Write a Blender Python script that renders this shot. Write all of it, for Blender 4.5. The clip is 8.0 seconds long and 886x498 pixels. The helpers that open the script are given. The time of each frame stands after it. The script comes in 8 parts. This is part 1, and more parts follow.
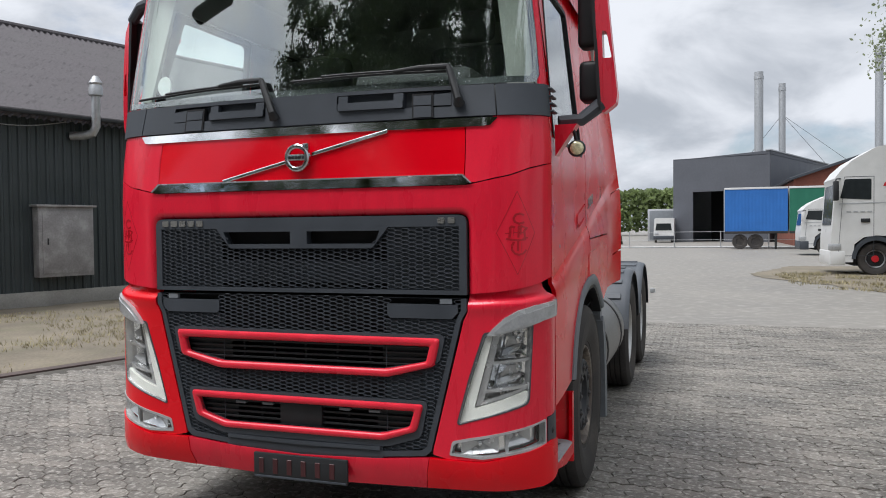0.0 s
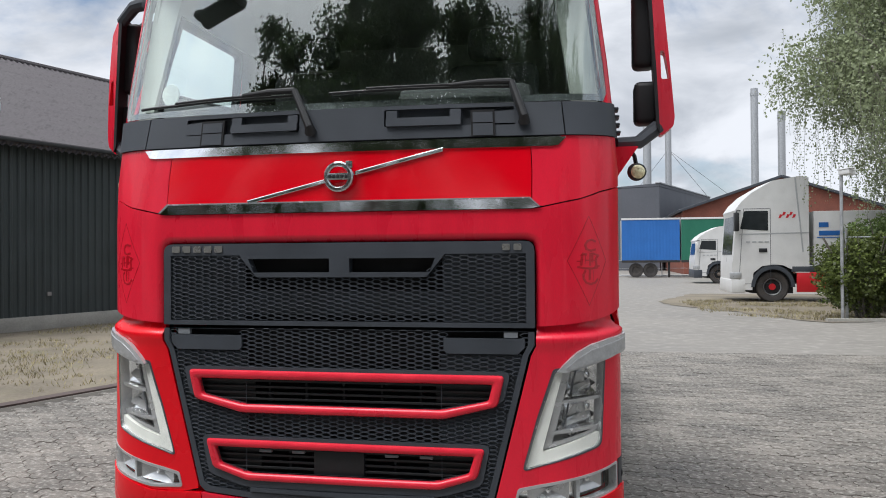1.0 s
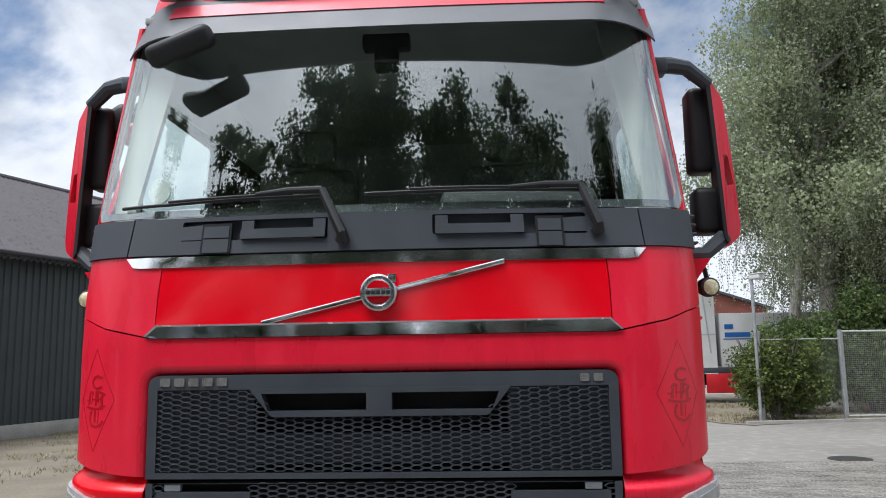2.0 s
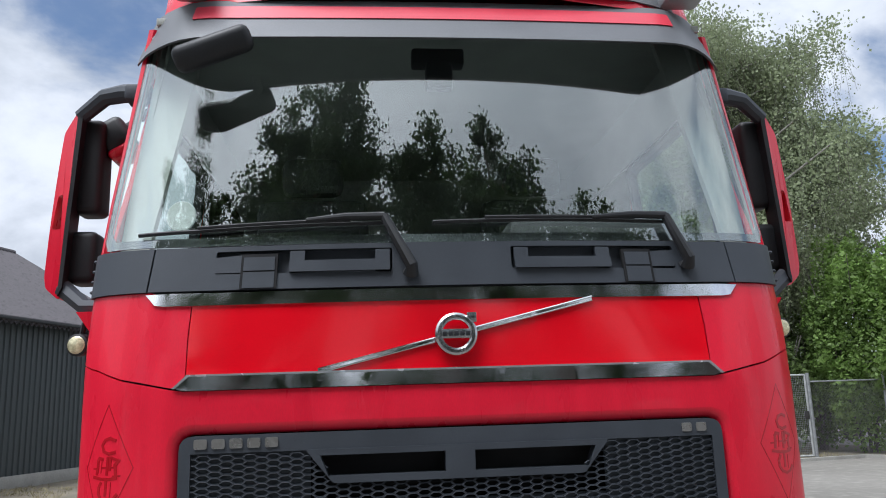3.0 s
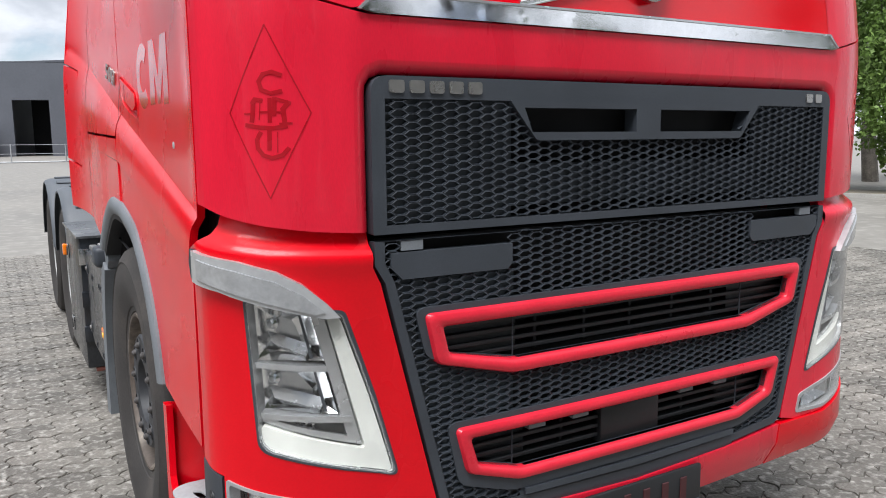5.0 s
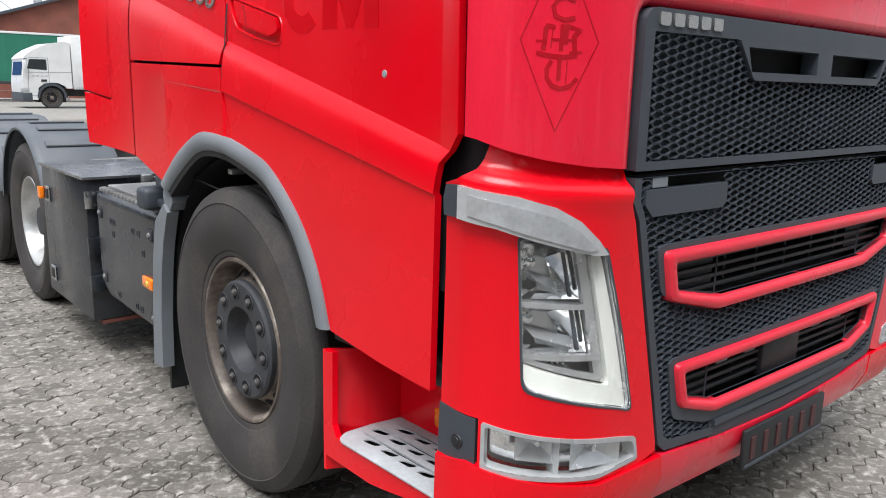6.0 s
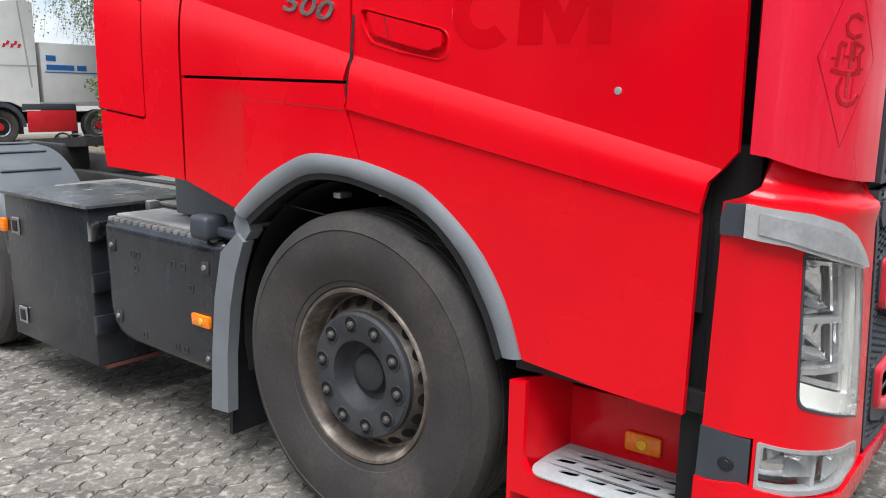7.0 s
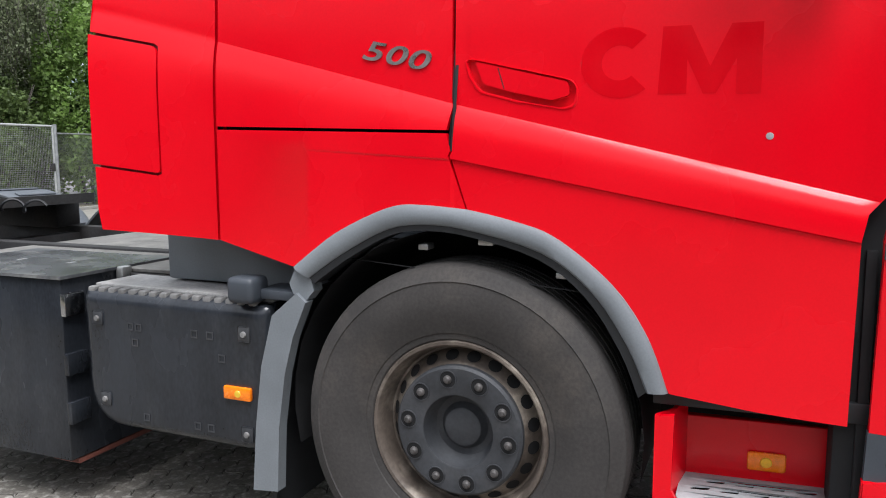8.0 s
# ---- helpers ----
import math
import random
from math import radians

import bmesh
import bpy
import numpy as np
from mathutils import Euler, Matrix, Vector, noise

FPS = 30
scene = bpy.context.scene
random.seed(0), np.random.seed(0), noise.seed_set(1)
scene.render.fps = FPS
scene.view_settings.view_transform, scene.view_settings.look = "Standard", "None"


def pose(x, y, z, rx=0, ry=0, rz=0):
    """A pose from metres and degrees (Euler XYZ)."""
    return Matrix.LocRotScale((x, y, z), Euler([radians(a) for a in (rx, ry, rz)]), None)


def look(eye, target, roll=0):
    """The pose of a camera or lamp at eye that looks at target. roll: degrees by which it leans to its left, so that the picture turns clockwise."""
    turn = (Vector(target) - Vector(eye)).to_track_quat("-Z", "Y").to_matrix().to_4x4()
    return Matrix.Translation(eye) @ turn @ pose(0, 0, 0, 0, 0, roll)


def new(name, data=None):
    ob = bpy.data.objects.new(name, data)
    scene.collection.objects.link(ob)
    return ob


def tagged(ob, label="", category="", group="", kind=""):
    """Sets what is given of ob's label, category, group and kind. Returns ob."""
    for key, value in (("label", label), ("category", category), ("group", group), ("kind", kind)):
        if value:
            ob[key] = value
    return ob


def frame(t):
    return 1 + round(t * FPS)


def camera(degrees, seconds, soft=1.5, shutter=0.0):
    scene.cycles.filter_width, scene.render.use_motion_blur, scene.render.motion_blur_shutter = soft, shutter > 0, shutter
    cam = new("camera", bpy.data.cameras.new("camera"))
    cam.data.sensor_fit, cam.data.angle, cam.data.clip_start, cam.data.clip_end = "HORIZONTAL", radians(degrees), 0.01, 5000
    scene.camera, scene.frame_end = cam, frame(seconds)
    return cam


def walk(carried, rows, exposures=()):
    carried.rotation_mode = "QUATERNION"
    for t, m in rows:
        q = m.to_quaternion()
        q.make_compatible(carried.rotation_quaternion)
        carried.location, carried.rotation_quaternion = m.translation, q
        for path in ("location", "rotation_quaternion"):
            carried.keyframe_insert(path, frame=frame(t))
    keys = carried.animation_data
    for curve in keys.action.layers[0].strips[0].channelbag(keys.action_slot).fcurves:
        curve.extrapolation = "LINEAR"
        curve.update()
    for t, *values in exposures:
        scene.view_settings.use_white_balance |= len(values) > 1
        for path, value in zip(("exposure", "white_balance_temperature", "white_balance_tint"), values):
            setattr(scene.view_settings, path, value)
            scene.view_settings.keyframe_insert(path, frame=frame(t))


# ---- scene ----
cam = camera(59.7, 8.0, soft=1.0)
PATH = [
    (0, (1.93, -3.437, 1.62), (1.286, -1.544, 1.568), -0.6),
    (0.5, (1.498, -3.469, 1.645), (0.988, -1.536, 1.605), -0.3),
    (1, (1.12, -3.333, 1.621), (0.74, -1.37, 1.64), -0.4),
    (1.5, (0.762, -3.116, 1.657), (0.51, -1.136, 1.787), -0.6),
    (1.8, (0.557, -2.968, 1.7), (0.391, -0.988, 1.922), -1.0),
    (2, (0.403, -2.871, 1.745), (0.293, -0.893, 2.019), -0.9),
    (2.2, (0.269, -2.786, 1.753), (0.221, -0.815, 2.086), -1.2),
    (3.3, (-0.48, -2.423, 1.763), (-0.2, -0.482, 2.155), -2.0),
    (3.5, (-0.607, -2.348, 1.746), (-0.262, -0.406, 2.08), -2.0),
    (4, (-0.942, -2.114, 1.673), (-0.38, -0.199, 1.813), -1.8),
    (4.5, (-1.291, -1.965, 1.59), (-0.528, -0.119, 1.496), -1.0),
    (4.7, (-1.436, -1.838, 1.571), (-0.565, -0.047, 1.386), -0.9),
    (5.8, (-2.249, -1.231, 1.491), (-1.038, 0.307, 1.081), 1.2),
    (6, (-2.396, -1.093, 1.495), (-1.130, 0.400, 1.084), 1.3),
    (6.5, (-2.717, -0.696, 1.517), (-1.311, 0.670, 1.120), 1.2),
    (7, (-3.001, -0.319, 1.500), (-1.458, 0.895, 1.118), 0.7),
    (7.5, (-3.228, 0.117, 1.461), (-1.536, 1.127, 1.122), 0.3),
    (8, (-3.502, 0.565, 1.482), (-1.665, 1.317, 1.235), -0.2),
]
EXPOSURES = ((0, 0.08, 6180), (1, 0.12, 6180), (2, 0.22, 6000), (3.5, 0.20, 5850), (4, 0.24, 5850), (4.5, 0.32, 6100), (6, 0.52, 6150), (7, 0.52, 6150), (8, 0.58, 6100))
walk(cam, [(t, look(eye, target, roll)) for t, eye, target, roll in PATH], [(t, stops, kelvin, 10.5) for t, stops, kelvin in EXPOSURES])


# ---- world, sun ----
SUN_UP, SUN_TURN = 65.0, 230.0
sky_world = bpy.data.worlds.new("sky")
scene.world = sky_world
sky_world.use_nodes = True


def build_sky(tree):
    """Blue sky behind broken grey and white cloud."""
    n, l = tree.nodes, tree.links
    n.clear()
    out = n.new("ShaderNodeOutputWorld")
    back = n.new("ShaderNodeBackground")
    back.inputs["Strength"].default_value = 0.1
    blue = n.new("ShaderNodeTexSky")
    blue.sky_type = "NISHITA"
    blue.sun_disc = False
    blue.sun_elevation, blue.sun_rotation = radians(SUN_UP), radians(SUN_TURN)
    co = n.new("ShaderNodeTexCoord")
    sep = n.new("ShaderNodeSeparateXYZ")
    l.new(co.outputs["Generated"], sep.inputs[0])
    up = n.new("ShaderNodeMath")
    up.operation, up.inputs[1].default_value = "ADD", 0.50
    l.new(sep.outputs["Z"], up.inputs[0])
    high = n.new("ShaderNodeMath")
    high.operation, high.inputs[1].default_value = "MAXIMUM", 0.06
    l.new(up.outputs[0], high.inputs[0])
    flat = n.new("ShaderNodeVectorMath")
    flat.operation = "DIVIDE"
    l.new(co.outputs["Generated"], flat.inputs[0])
    wide = n.new("ShaderNodeCombineXYZ")
    for k in range(3):
        l.new(high.outputs[0], wide.inputs[k])
    l.new(wide.outputs[0], flat.inputs[1])

    def cloud(scale, detail, lo, hi, shift):
        m = n.new("ShaderNodeMapping")
        m.inputs["Location"].default_value = shift
        l.new(flat.outputs[0], m.inputs[0])
        t = n.new("ShaderNodeTexNoise")
        t.inputs["Scale"].default_value, t.inputs["Detail"].default_value = scale, detail
        t.inputs["Roughness"].default_value, t.inputs["Distortion"].default_value = 0.55, 0.3
        l.new(m.outputs[0], t.inputs["Vector"])
        r = n.new("ShaderNodeMapRange")
        r.inputs["From Min"].default_value, r.inputs["From Max"].default_value = lo, hi
        r.interpolation_type = "SMOOTHSTEP"
        l.new(t.outputs["Fac"], r.inputs["Value"])
        return r.outputs[0]

    cover = cloud(2.1, 8.0, 0.318, 0.47, (3.1, 1.7, 0.0))
    grey = cloud(2.6, 7.0, 0.36, 0.62, (7.3, 4.0, 0.0))
    tone = n.new("ShaderNodeMix")
    tone.data_type = "RGBA"
    tone.inputs["A"].default_value = (4.6, 4.85, 5.2, 1)
    tone.inputs["B"].default_value = (8.3, 8.4, 8.6, 1)
    l.new(grey, tone.inputs["Factor"])
    mix = n.new("ShaderNodeMix")
    mix.data_type = "RGBA"
    l.new(cover, mix.inputs["Factor"])
    l.new(blue.outputs[0], mix.inputs["A"])
    l.new(tone.outputs["Result"], mix.inputs["B"])
    # bright thin cloud round the hidden sun
    toward = n.new("ShaderNodeVectorMath")
    toward.operation = "DOT_PRODUCT"
    l.new(co.outputs["Generated"], toward.inputs[0])
    toward.inputs[1].default_value = Matrix.Rotation(radians(180 - SUN_TURN), 3, "Z") @ Vector((0, -math.cos(radians(SUN_UP)), math.sin(radians(SUN_UP))))
    front = n.new("ShaderNodeMath")
    front.operation, front.inputs[1].default_value = "MAXIMUM", 0.0
    l.new(toward.outputs["Value"], front.inputs[0])
    power = n.new("ShaderNodeMath")
    power.operation, power.inputs[1].default_value = "POWER", 3.0
    l.new(front.outputs[0], power.inputs[0])
    veil = n.new("ShaderNodeVectorMath")
    veil.operation, veil.inputs[0].default_value = "SCALE", (8.5, 8.4, 8.2)
    l.new(power.outputs[0], veil.inputs["Scale"])
    total = n.new("ShaderNodeVectorMath")
    total.operation = "ADD"
    l.new(mix.outputs["Result"], total.inputs[0])
    l.new(veil.outputs[0], total.inputs[1])
    l.new(total.outputs[0], back.inputs["Color"])
    l.new(back.outputs[0], out.inputs[0])


build_sky(sky_world.node_tree)
sun = new("sun", bpy.data.lights.new("sun", "SUN"))
sun.data.energy, sun.data.angle, sun.data.color = 3.1, radians(34), (1.0, 0.97, 0.93)
sun.matrix_world = Matrix.Rotation(radians(180 - SUN_TURN), 4, "Z") @ pose(0, 0, 30, 90 - SUN_UP, 0, 0)


# ---- materials ----
def surf(name, color, rough=0.5, metal=0.0, var=0.18, scale=6.0, fine=70.0, bump=0.08, dist=0.002, coat=0.0, dark=None, dirt=0.0, dirt_scale=2.5, island=0.0, spec=0.5, dirt_low=0.52, stretch=None, world=False):
    """A surface with broad and fine variation of colour, gloss and relief; dirt: stains of the colour dark; island: a shade of its own for each piece."""
    m = bpy.data.materials.new(name)
    m.use_nodes = True
    n, l = m.node_tree.nodes, m.node_tree.links
    b = n["Principled BSDF"]
    co = n.new("ShaderNodeTexCoord")
    vec = n.new("ShaderNodeNewGeometry").outputs["Position"] if world else co.outputs["Object"]
    if stretch:
        mp = n.new("ShaderNodeMapping")
        mp.inputs["Scale"].default_value = stretch
        l.new(vec, mp.inputs[0])
        vec = mp.outputs[0]

    def tex(s, detail, vector=None):
        t = n.new("ShaderNodeTexNoise")
        t.inputs["Scale"].default_value, t.inputs["Detail"].default_value = s, detail
        l.new(vector or vec, t.inputs["Vector"])
        return t.outputs["Fac"]

    def ramp(src, a, b2, lo=0.3, hi=0.7):
        r = n.new("ShaderNodeMapRange")
        r.inputs["From Min"].default_value, r.inputs["From Max"].default_value = lo, hi
        r.inputs["To Min"].default_value, r.inputs["To Max"].default_value = a, b2
        l.new(src, r.inputs["Value"])
        return r.outputs[0]

    def mul(x, y):
        t = n.new("ShaderNodeMath")
        t.operation = "MULTIPLY"
        l.new(x, t.inputs[0])
        l.new(y, t.inputs[1])
        return t.outputs[0]

    broad, grain = tex(scale, 4.0), tex(fine, 3.0)
    shade = mul(ramp(broad, 1 - var, 1 + var), ramp(grain, 1 - var * 0.6, 1 + var * 0.6))
    if island:
        info = n.new("ShaderNodeObjectInfo")
        geo = n.new("ShaderNodeNewGeometry")
        both = n.new("ShaderNodeMath")
        both.operation = "ADD"
        l.new(info.outputs["Random"], both.inputs[0])
        l.new(geo.outputs["Random Per Island"], both.inputs[1])
        one = n.new("ShaderNodeMath")
        one.operation = "FRACT"
        l.new(both.outputs[0], one.inputs[0])
        shade = mul(shade, ramp(one.outputs[0], 1 - island, 1 + island, 0.0, 1.0))
    vm = n.new("ShaderNodeVectorMath")
    vm.operation = "SCALE"
    vm.inputs[0].default_value = color
    l.new(shade, vm.inputs["Scale"])
    col = vm.outputs[0]
    if dirt:
        stain = mul(ramp(tex(dirt_scale, 6.0), 0.0, 1.0, dirt_low, dirt_low + 0.2), ramp(tex(fine * 0.5, 4.0), 0.3, 1.0))
        amount = n.new("ShaderNodeMath")
        amount.operation, amount.inputs[1].default_value = "MULTIPLY", dirt
        l.new(stain, amount.inputs[0])
        mx = n.new("ShaderNodeMix")
        mx.data_type = "RGBA"
        l.new(amount.outputs[0], mx.inputs["Factor"])
        l.new(col, mx.inputs["A"])
        mx.inputs["B"].default_value = (*(dark or (0.1, 0.09, 0.08)), 1)
        col = mx.outputs["Result"]
    l.new(col, b.inputs["Base Color"])
    l.new(ramp(broad, max(0.02, rough - 0.08), min(1.0, rough + 0.08)), b.inputs["Roughness"])
    b.inputs["Metallic"].default_value = metal
    b.inputs["Coat Weight"].default_value = coat
    b.inputs["Coat Roughness"].default_value = 0.06
    b.inputs["Specular IOR Level"].default_value = spec
    if bump:
        bp = n.new("ShaderNodeBump")
        bp.inputs["Strength"].default_value, bp.inputs["Distance"].default_value = bump, dist
        l.new(grain, bp.inputs["Height"])
        l.new(bp.outputs[0], b.inputs["Normal"])
    return m


def glass(name, color=(0.93, 0.97, 0.95), rough=0.0, ior=1.5):
    m = bpy.data.materials.new(name)
    m.use_nodes = True
    b = m.node_tree.nodes["Principled BSDF"]
    b.inputs["Base Color"].default_value = (*color, 1)
    b.inputs["Roughness"].default_value, b.inputs["IOR"].default_value = rough, ior
    b.inputs["Transmission Weight"].default_value = 1.0
    return m


RED = surf("deep_red_paint", (0.72, 0.001, 0.010), 0.14, var=0.04, scale=3, fine=200, bump=0.0, coat=0.25, spec=0.4)
FADED = surf("faded_red_paint", (0.72, 0.011, 0.036), 0.30, var=0.08, scale=3, fine=120, bump=0.02, coat=0.25, spec=0.35, stretch=(3.0, 3.0, 0.6))
DOOR_RED = surf("door_red_paint", (0.74, 0.0005, 0.009), 0.27, var=0.04, scale=2, fine=160, bump=0.0, coat=0.12, spec=0.28)
# darker copy of the door red, the groove's shade put into its colour
GROOVE = surf("shaded_red_groove", (0.16, 0.002, 0.006), 0.5, var=0.06, scale=9, fine=160, bump=0.0)
GHOST = surf("ghost_red_paint", (0.42, 0.003, 0.012), 0.28, var=0.06, scale=9, fine=160, bump=0.0, coat=0.3)
CLEAN_RED = surf("unfaded_red_paint", (0.68, 0.0004, 0.007), 0.16, var=0.04, scale=9, fine=160, bump=0.0, coat=0.6, spec=0.4)
SATIN = surf("satin_chrome", (0.42, 0.41, 0.39), 0.3, metal=0.85, var=0.1, scale=20, fine=90, bump=0.02)
SILVER = surf("silver_lamp_panel", (0.50, 0.51, 0.52), 0.22, metal=0.65, var=0.08, scale=14, fine=60, bump=0.02)
FRAME_RED = surf("red_trim_paint", (0.70, 0.018, 0.040), 0.34, var=0.08, scale=8, fine=120, bump=0.03)
GREY = surf("dark_grey_plastic", (0.043, 0.050, 0.061), 0.52, var=0.12, scale=5, fine=260, bump=0.10, dist=0.0006)
MESHGREY = surf("grille_plastic", (0.036, 0.043, 0.054), 0.55, var=0.2, scale=6, fine=200, bump=0.05, dist=0.0006, spec=0.4)
BLACK = surf("black_plastic", (0.012, 0.013, 0.015), 0.55, var=0.2, scale=6, fine=150, bump=0.08)
# near-black for gaps and hollows: their shade is put into the colour
VOID = surf("shade_black", (0.004, 0.004, 0.005), 0.8, var=0.2, bump=0.0)
RUBBER = surf("tyre_rubber", (0.040, 0.036, 0.034), 0.80, var=0.28, scale=5, fine=90, bump=0.3, dist=0.0015, dirt=0.6, dark=(0.105, 0.088, 0.074), dirt_scale=4)
CHROME = surf("chrome", (0.78, 0.79, 0.80), 0.08, metal=1.0, var=0.05, scale=12, fine=60, bump=0.02, dist=0.0005)
DULLCHROME = surf("dull_chrome", (0.50, 0.51, 0.52), 0.22, metal=1.0, var=0.1, scale=30, fine=90, bump=0.02)
ARCHGREY = surf("weathered_grey_plastic", (0.17, 0.185, 0.20), 0.6, var=0.1, scale=6, fine=160, bump=0.12, dist=0.0008)
TREAD = surf("pale_step_plastic", (0.38, 0.40, 0.41), 0.6, var=0.14, scale=8, fine=70, bump=0.15, dirt=0.4, dark=(0.25, 0.24, 0.23), dirt_scale=9)
RIM = surf("rusty_rim_steel", (0.098, 0.078, 0.064), 0.6, metal=0.15, var=0.25, scale=9, fine=70, bump=0.2, dirt=0.85, dark=(0.46, 0.40, 0.33), dirt_scale=6, dirt_low=0.50)
HUB = surf("dusty_black_hub", (0.036, 0.038, 0.043), 0.6, var=0.25, scale=9, fine=80, bump=0.15, dirt=0.4, dark=(0.10, 0.095, 0.09), dirt_scale=6)
ALU = surf("worn_aluminium", (0.50, 0.50, 0.49), 0.42, metal=0.75, var=0.15, scale=10, fine=90, bump=0.1)
STEEL = surf("dark_chassis_steel", (0.035, 0.034, 0.034), 0.6, metal=0.3, var=0.3, scale=6, fine=60, bump=0.2, dirt=0.5, dark=(0.09, 0.07, 0.055))
TANK = surf("black_painted_tank", (0.022, 0.025, 0.031), 0.26, var=0.3, scale=4, fine=90, bump=0.06, dirt=0.35, dark=(0.075, 0.078, 0.082), dirt_scale=6, stretch=(1.0, 1.0, 0.45))
PALEDUST = surf("dusty_tank_top", (0.36, 0.35, 0.34), 0.6, var=0.3, scale=6, fine=70, bump=0.1, dirt=0.6, dark=(0.11, 0.11, 0.11), dirt_scale=6)
DUST = surf("dusty_top", (0.20, 0.195, 0.19), 0.7, var=0.3, scale=6, fine=70, bump=0.1, dirt=0.6, dark=(0.05, 0.05, 0.05))
AMBER = surf("amber_lens", (1.0, 0.23, 0.004), 0.22, var=0.15, scale=60, fine=300, bump=0.15, coat=0.5)
LENS = glass("clear_lens", (0.97, 0.98, 0.98), 0.02, 1.4)
PANE = glass("window_glass", (0.90, 0.97, 0.95))
SCREEN = glass("coated_windscreen_glass", (0.86, 0.97, 0.93), 0.0, 2.25)
REFLECT = surf("lamp_reflector", (0.88, 0.88, 0.88), 0.12, metal=1.0, var=0.08, scale=20, fine=60, bump=0.03)
LAMPGREY = surf("lamp_bezel", (0.42, 0.43, 0.44), 0.35, metal=0.3, var=0.08, scale=15, fine=80, bump=0.02)
DRL = surf("milky_light_guide", (0.74, 0.75, 0.70), 0.22, var=0.05, scale=12, fine=60, bump=0.0, coat=0.6)
FRIT = surf("dark_glass_edge", (0.05, 0.055, 0.06), 0.5, var=0.1, bump=0.0)
PLATEGREY = surf("grille_plate", (0.048, 0.056, 0.067), 0.6, var=0.12, scale=6, fine=150, bump=0.05, spec=0.4)
VISOR = surf("grey_visor_plastic", (0.135, 0.140, 0.150), 0.5, var=0.1, scale=5, fine=160, bump=0.06, dist=0.0006)
STRIPE = surf("pale_red_paint", (0.66, 0.045, 0.075), 0.4, var=0.06, scale=5, fine=120, bump=0.02, coat=0.15)
PALETRIM = surf("pale_cab_lining", (0.40, 0.41, 0.38), 0.8, var=0.1, scale=5, fine=120, bump=0.1)
INTERIOR = surf("cab_trim", (0.075, 0.078, 0.080), 0.7, var=0.2, scale=5, fine=120, bump=0.1)


# ---- building tools ----
def mesh_of(name, bm, material, angle=35.0):
    bmesh.ops.recalc_face_normals(bm, faces=bm.faces)
    me = bpy.data.meshes.new(name)
    for f in bm.faces:
        f.smooth = True
    bm.to_mesh(me)
    bm.free()
    me.set_sharp_from_angle(angle=radians(angle))
    me.materials.append(material)
    return me


def ease01(t):
    t = min(1.0, max(0.0, t))
    return t * t * (3 - 2 * t)


def settle(p):
    """The truck's length and stance behind its front: plan depths grow a little towards the back, and the flanks' heights with them."""
    w = ease01((p.y - 0.20) / 0.35) * ease01((2.25 - p.z) / 0.30)
    rise = (min(p.z, 1.9) - 0.95) * 0.026 + (min(p.y, 3.1) - 1.0) * 0.009
    return Vector((p.x, p.y + w * (0.005 + 0.035 * p.y), p.z + w * rise))


def part(name, bm, material, parent=None, label="", angle=35.0):
    """Links a bmesh as one mesh object under a thing or a part."""
    root = parent
    while root is not None and root.parent is not None and root.matrix_basis == Matrix.Identity(4):
        root = root.parent
    if root is not None and root.name == "truck":
        for v in bm.verts:
            v.co = settle(v.co)
    ob = new(name, mesh_of(name, bm, material, angle))
    if parent:
        ob.parent = parent
    return tagged(ob, label)


def thing(name, label, category, group="", kind="", at=None):
    ob = new(name)
    if at is not None:
        ob.matrix_world = at
    return tagged(ob, label, category, group, kind)


def box(bm, x0, x1, y0, y1, z0, z1, bev=0.0, seg=2, m=None):
    """A box with rounded edges, added to bm."""
    r = bmesh.ops.create_cube(bm, size=1.0)["verts"]
    for v in r:
        v.co = Vector(((x0 + x1) / 2 + v.co.x * (x1 - x0), (y0 + y1) / 2 + v.co.y * (y1 - y0), (z0 + z1) / 2 + v.co.z * (z1 - z0)))
    if bev:
        es = {e for v in r for e in v.link_edges}
        r = [v for v in bmesh.ops.bevel(bm, geom=list(es), offset=bev, segments=seg, profile=0.5, affect="EDGES")["verts"]]
        r = list({v for f in bm.faces for v in f.verts if v in set(r)})
    if m is not None:
        bmesh.ops.transform(bm, matrix=m, verts=r)
    return bm


def boxes(*rows, bev=0.004):
    bm = bmesh.new()
    for r in rows:
        box(bm, *r, bev=bev)
    return bm


def lathe(bm, profile, seg=48, m=None, close=False):
    """Turns a profile of (radius, x) round the x axis."""
    rings = []
    for r, x in profile:
        rings.append([bm.verts.new((x, r * math.cos(2 * math.pi * k / seg), r * math.sin(2 * math.pi * k / seg))) for k in range(seg)])
    for a, b in zip(rings, rings[1:]):
        for k in range(seg):
            bm.faces.new((a[k], a[(k + 1) % seg], b[(k + 1) % seg], b[k]))
    if close:
        for ring in (rings[0], rings[-1]):
            bm.faces.new(ring)
    if m is not None:
        bmesh.ops.transform(bm, matrix=m, verts=[v for ring in rings for v in ring])
    return bm


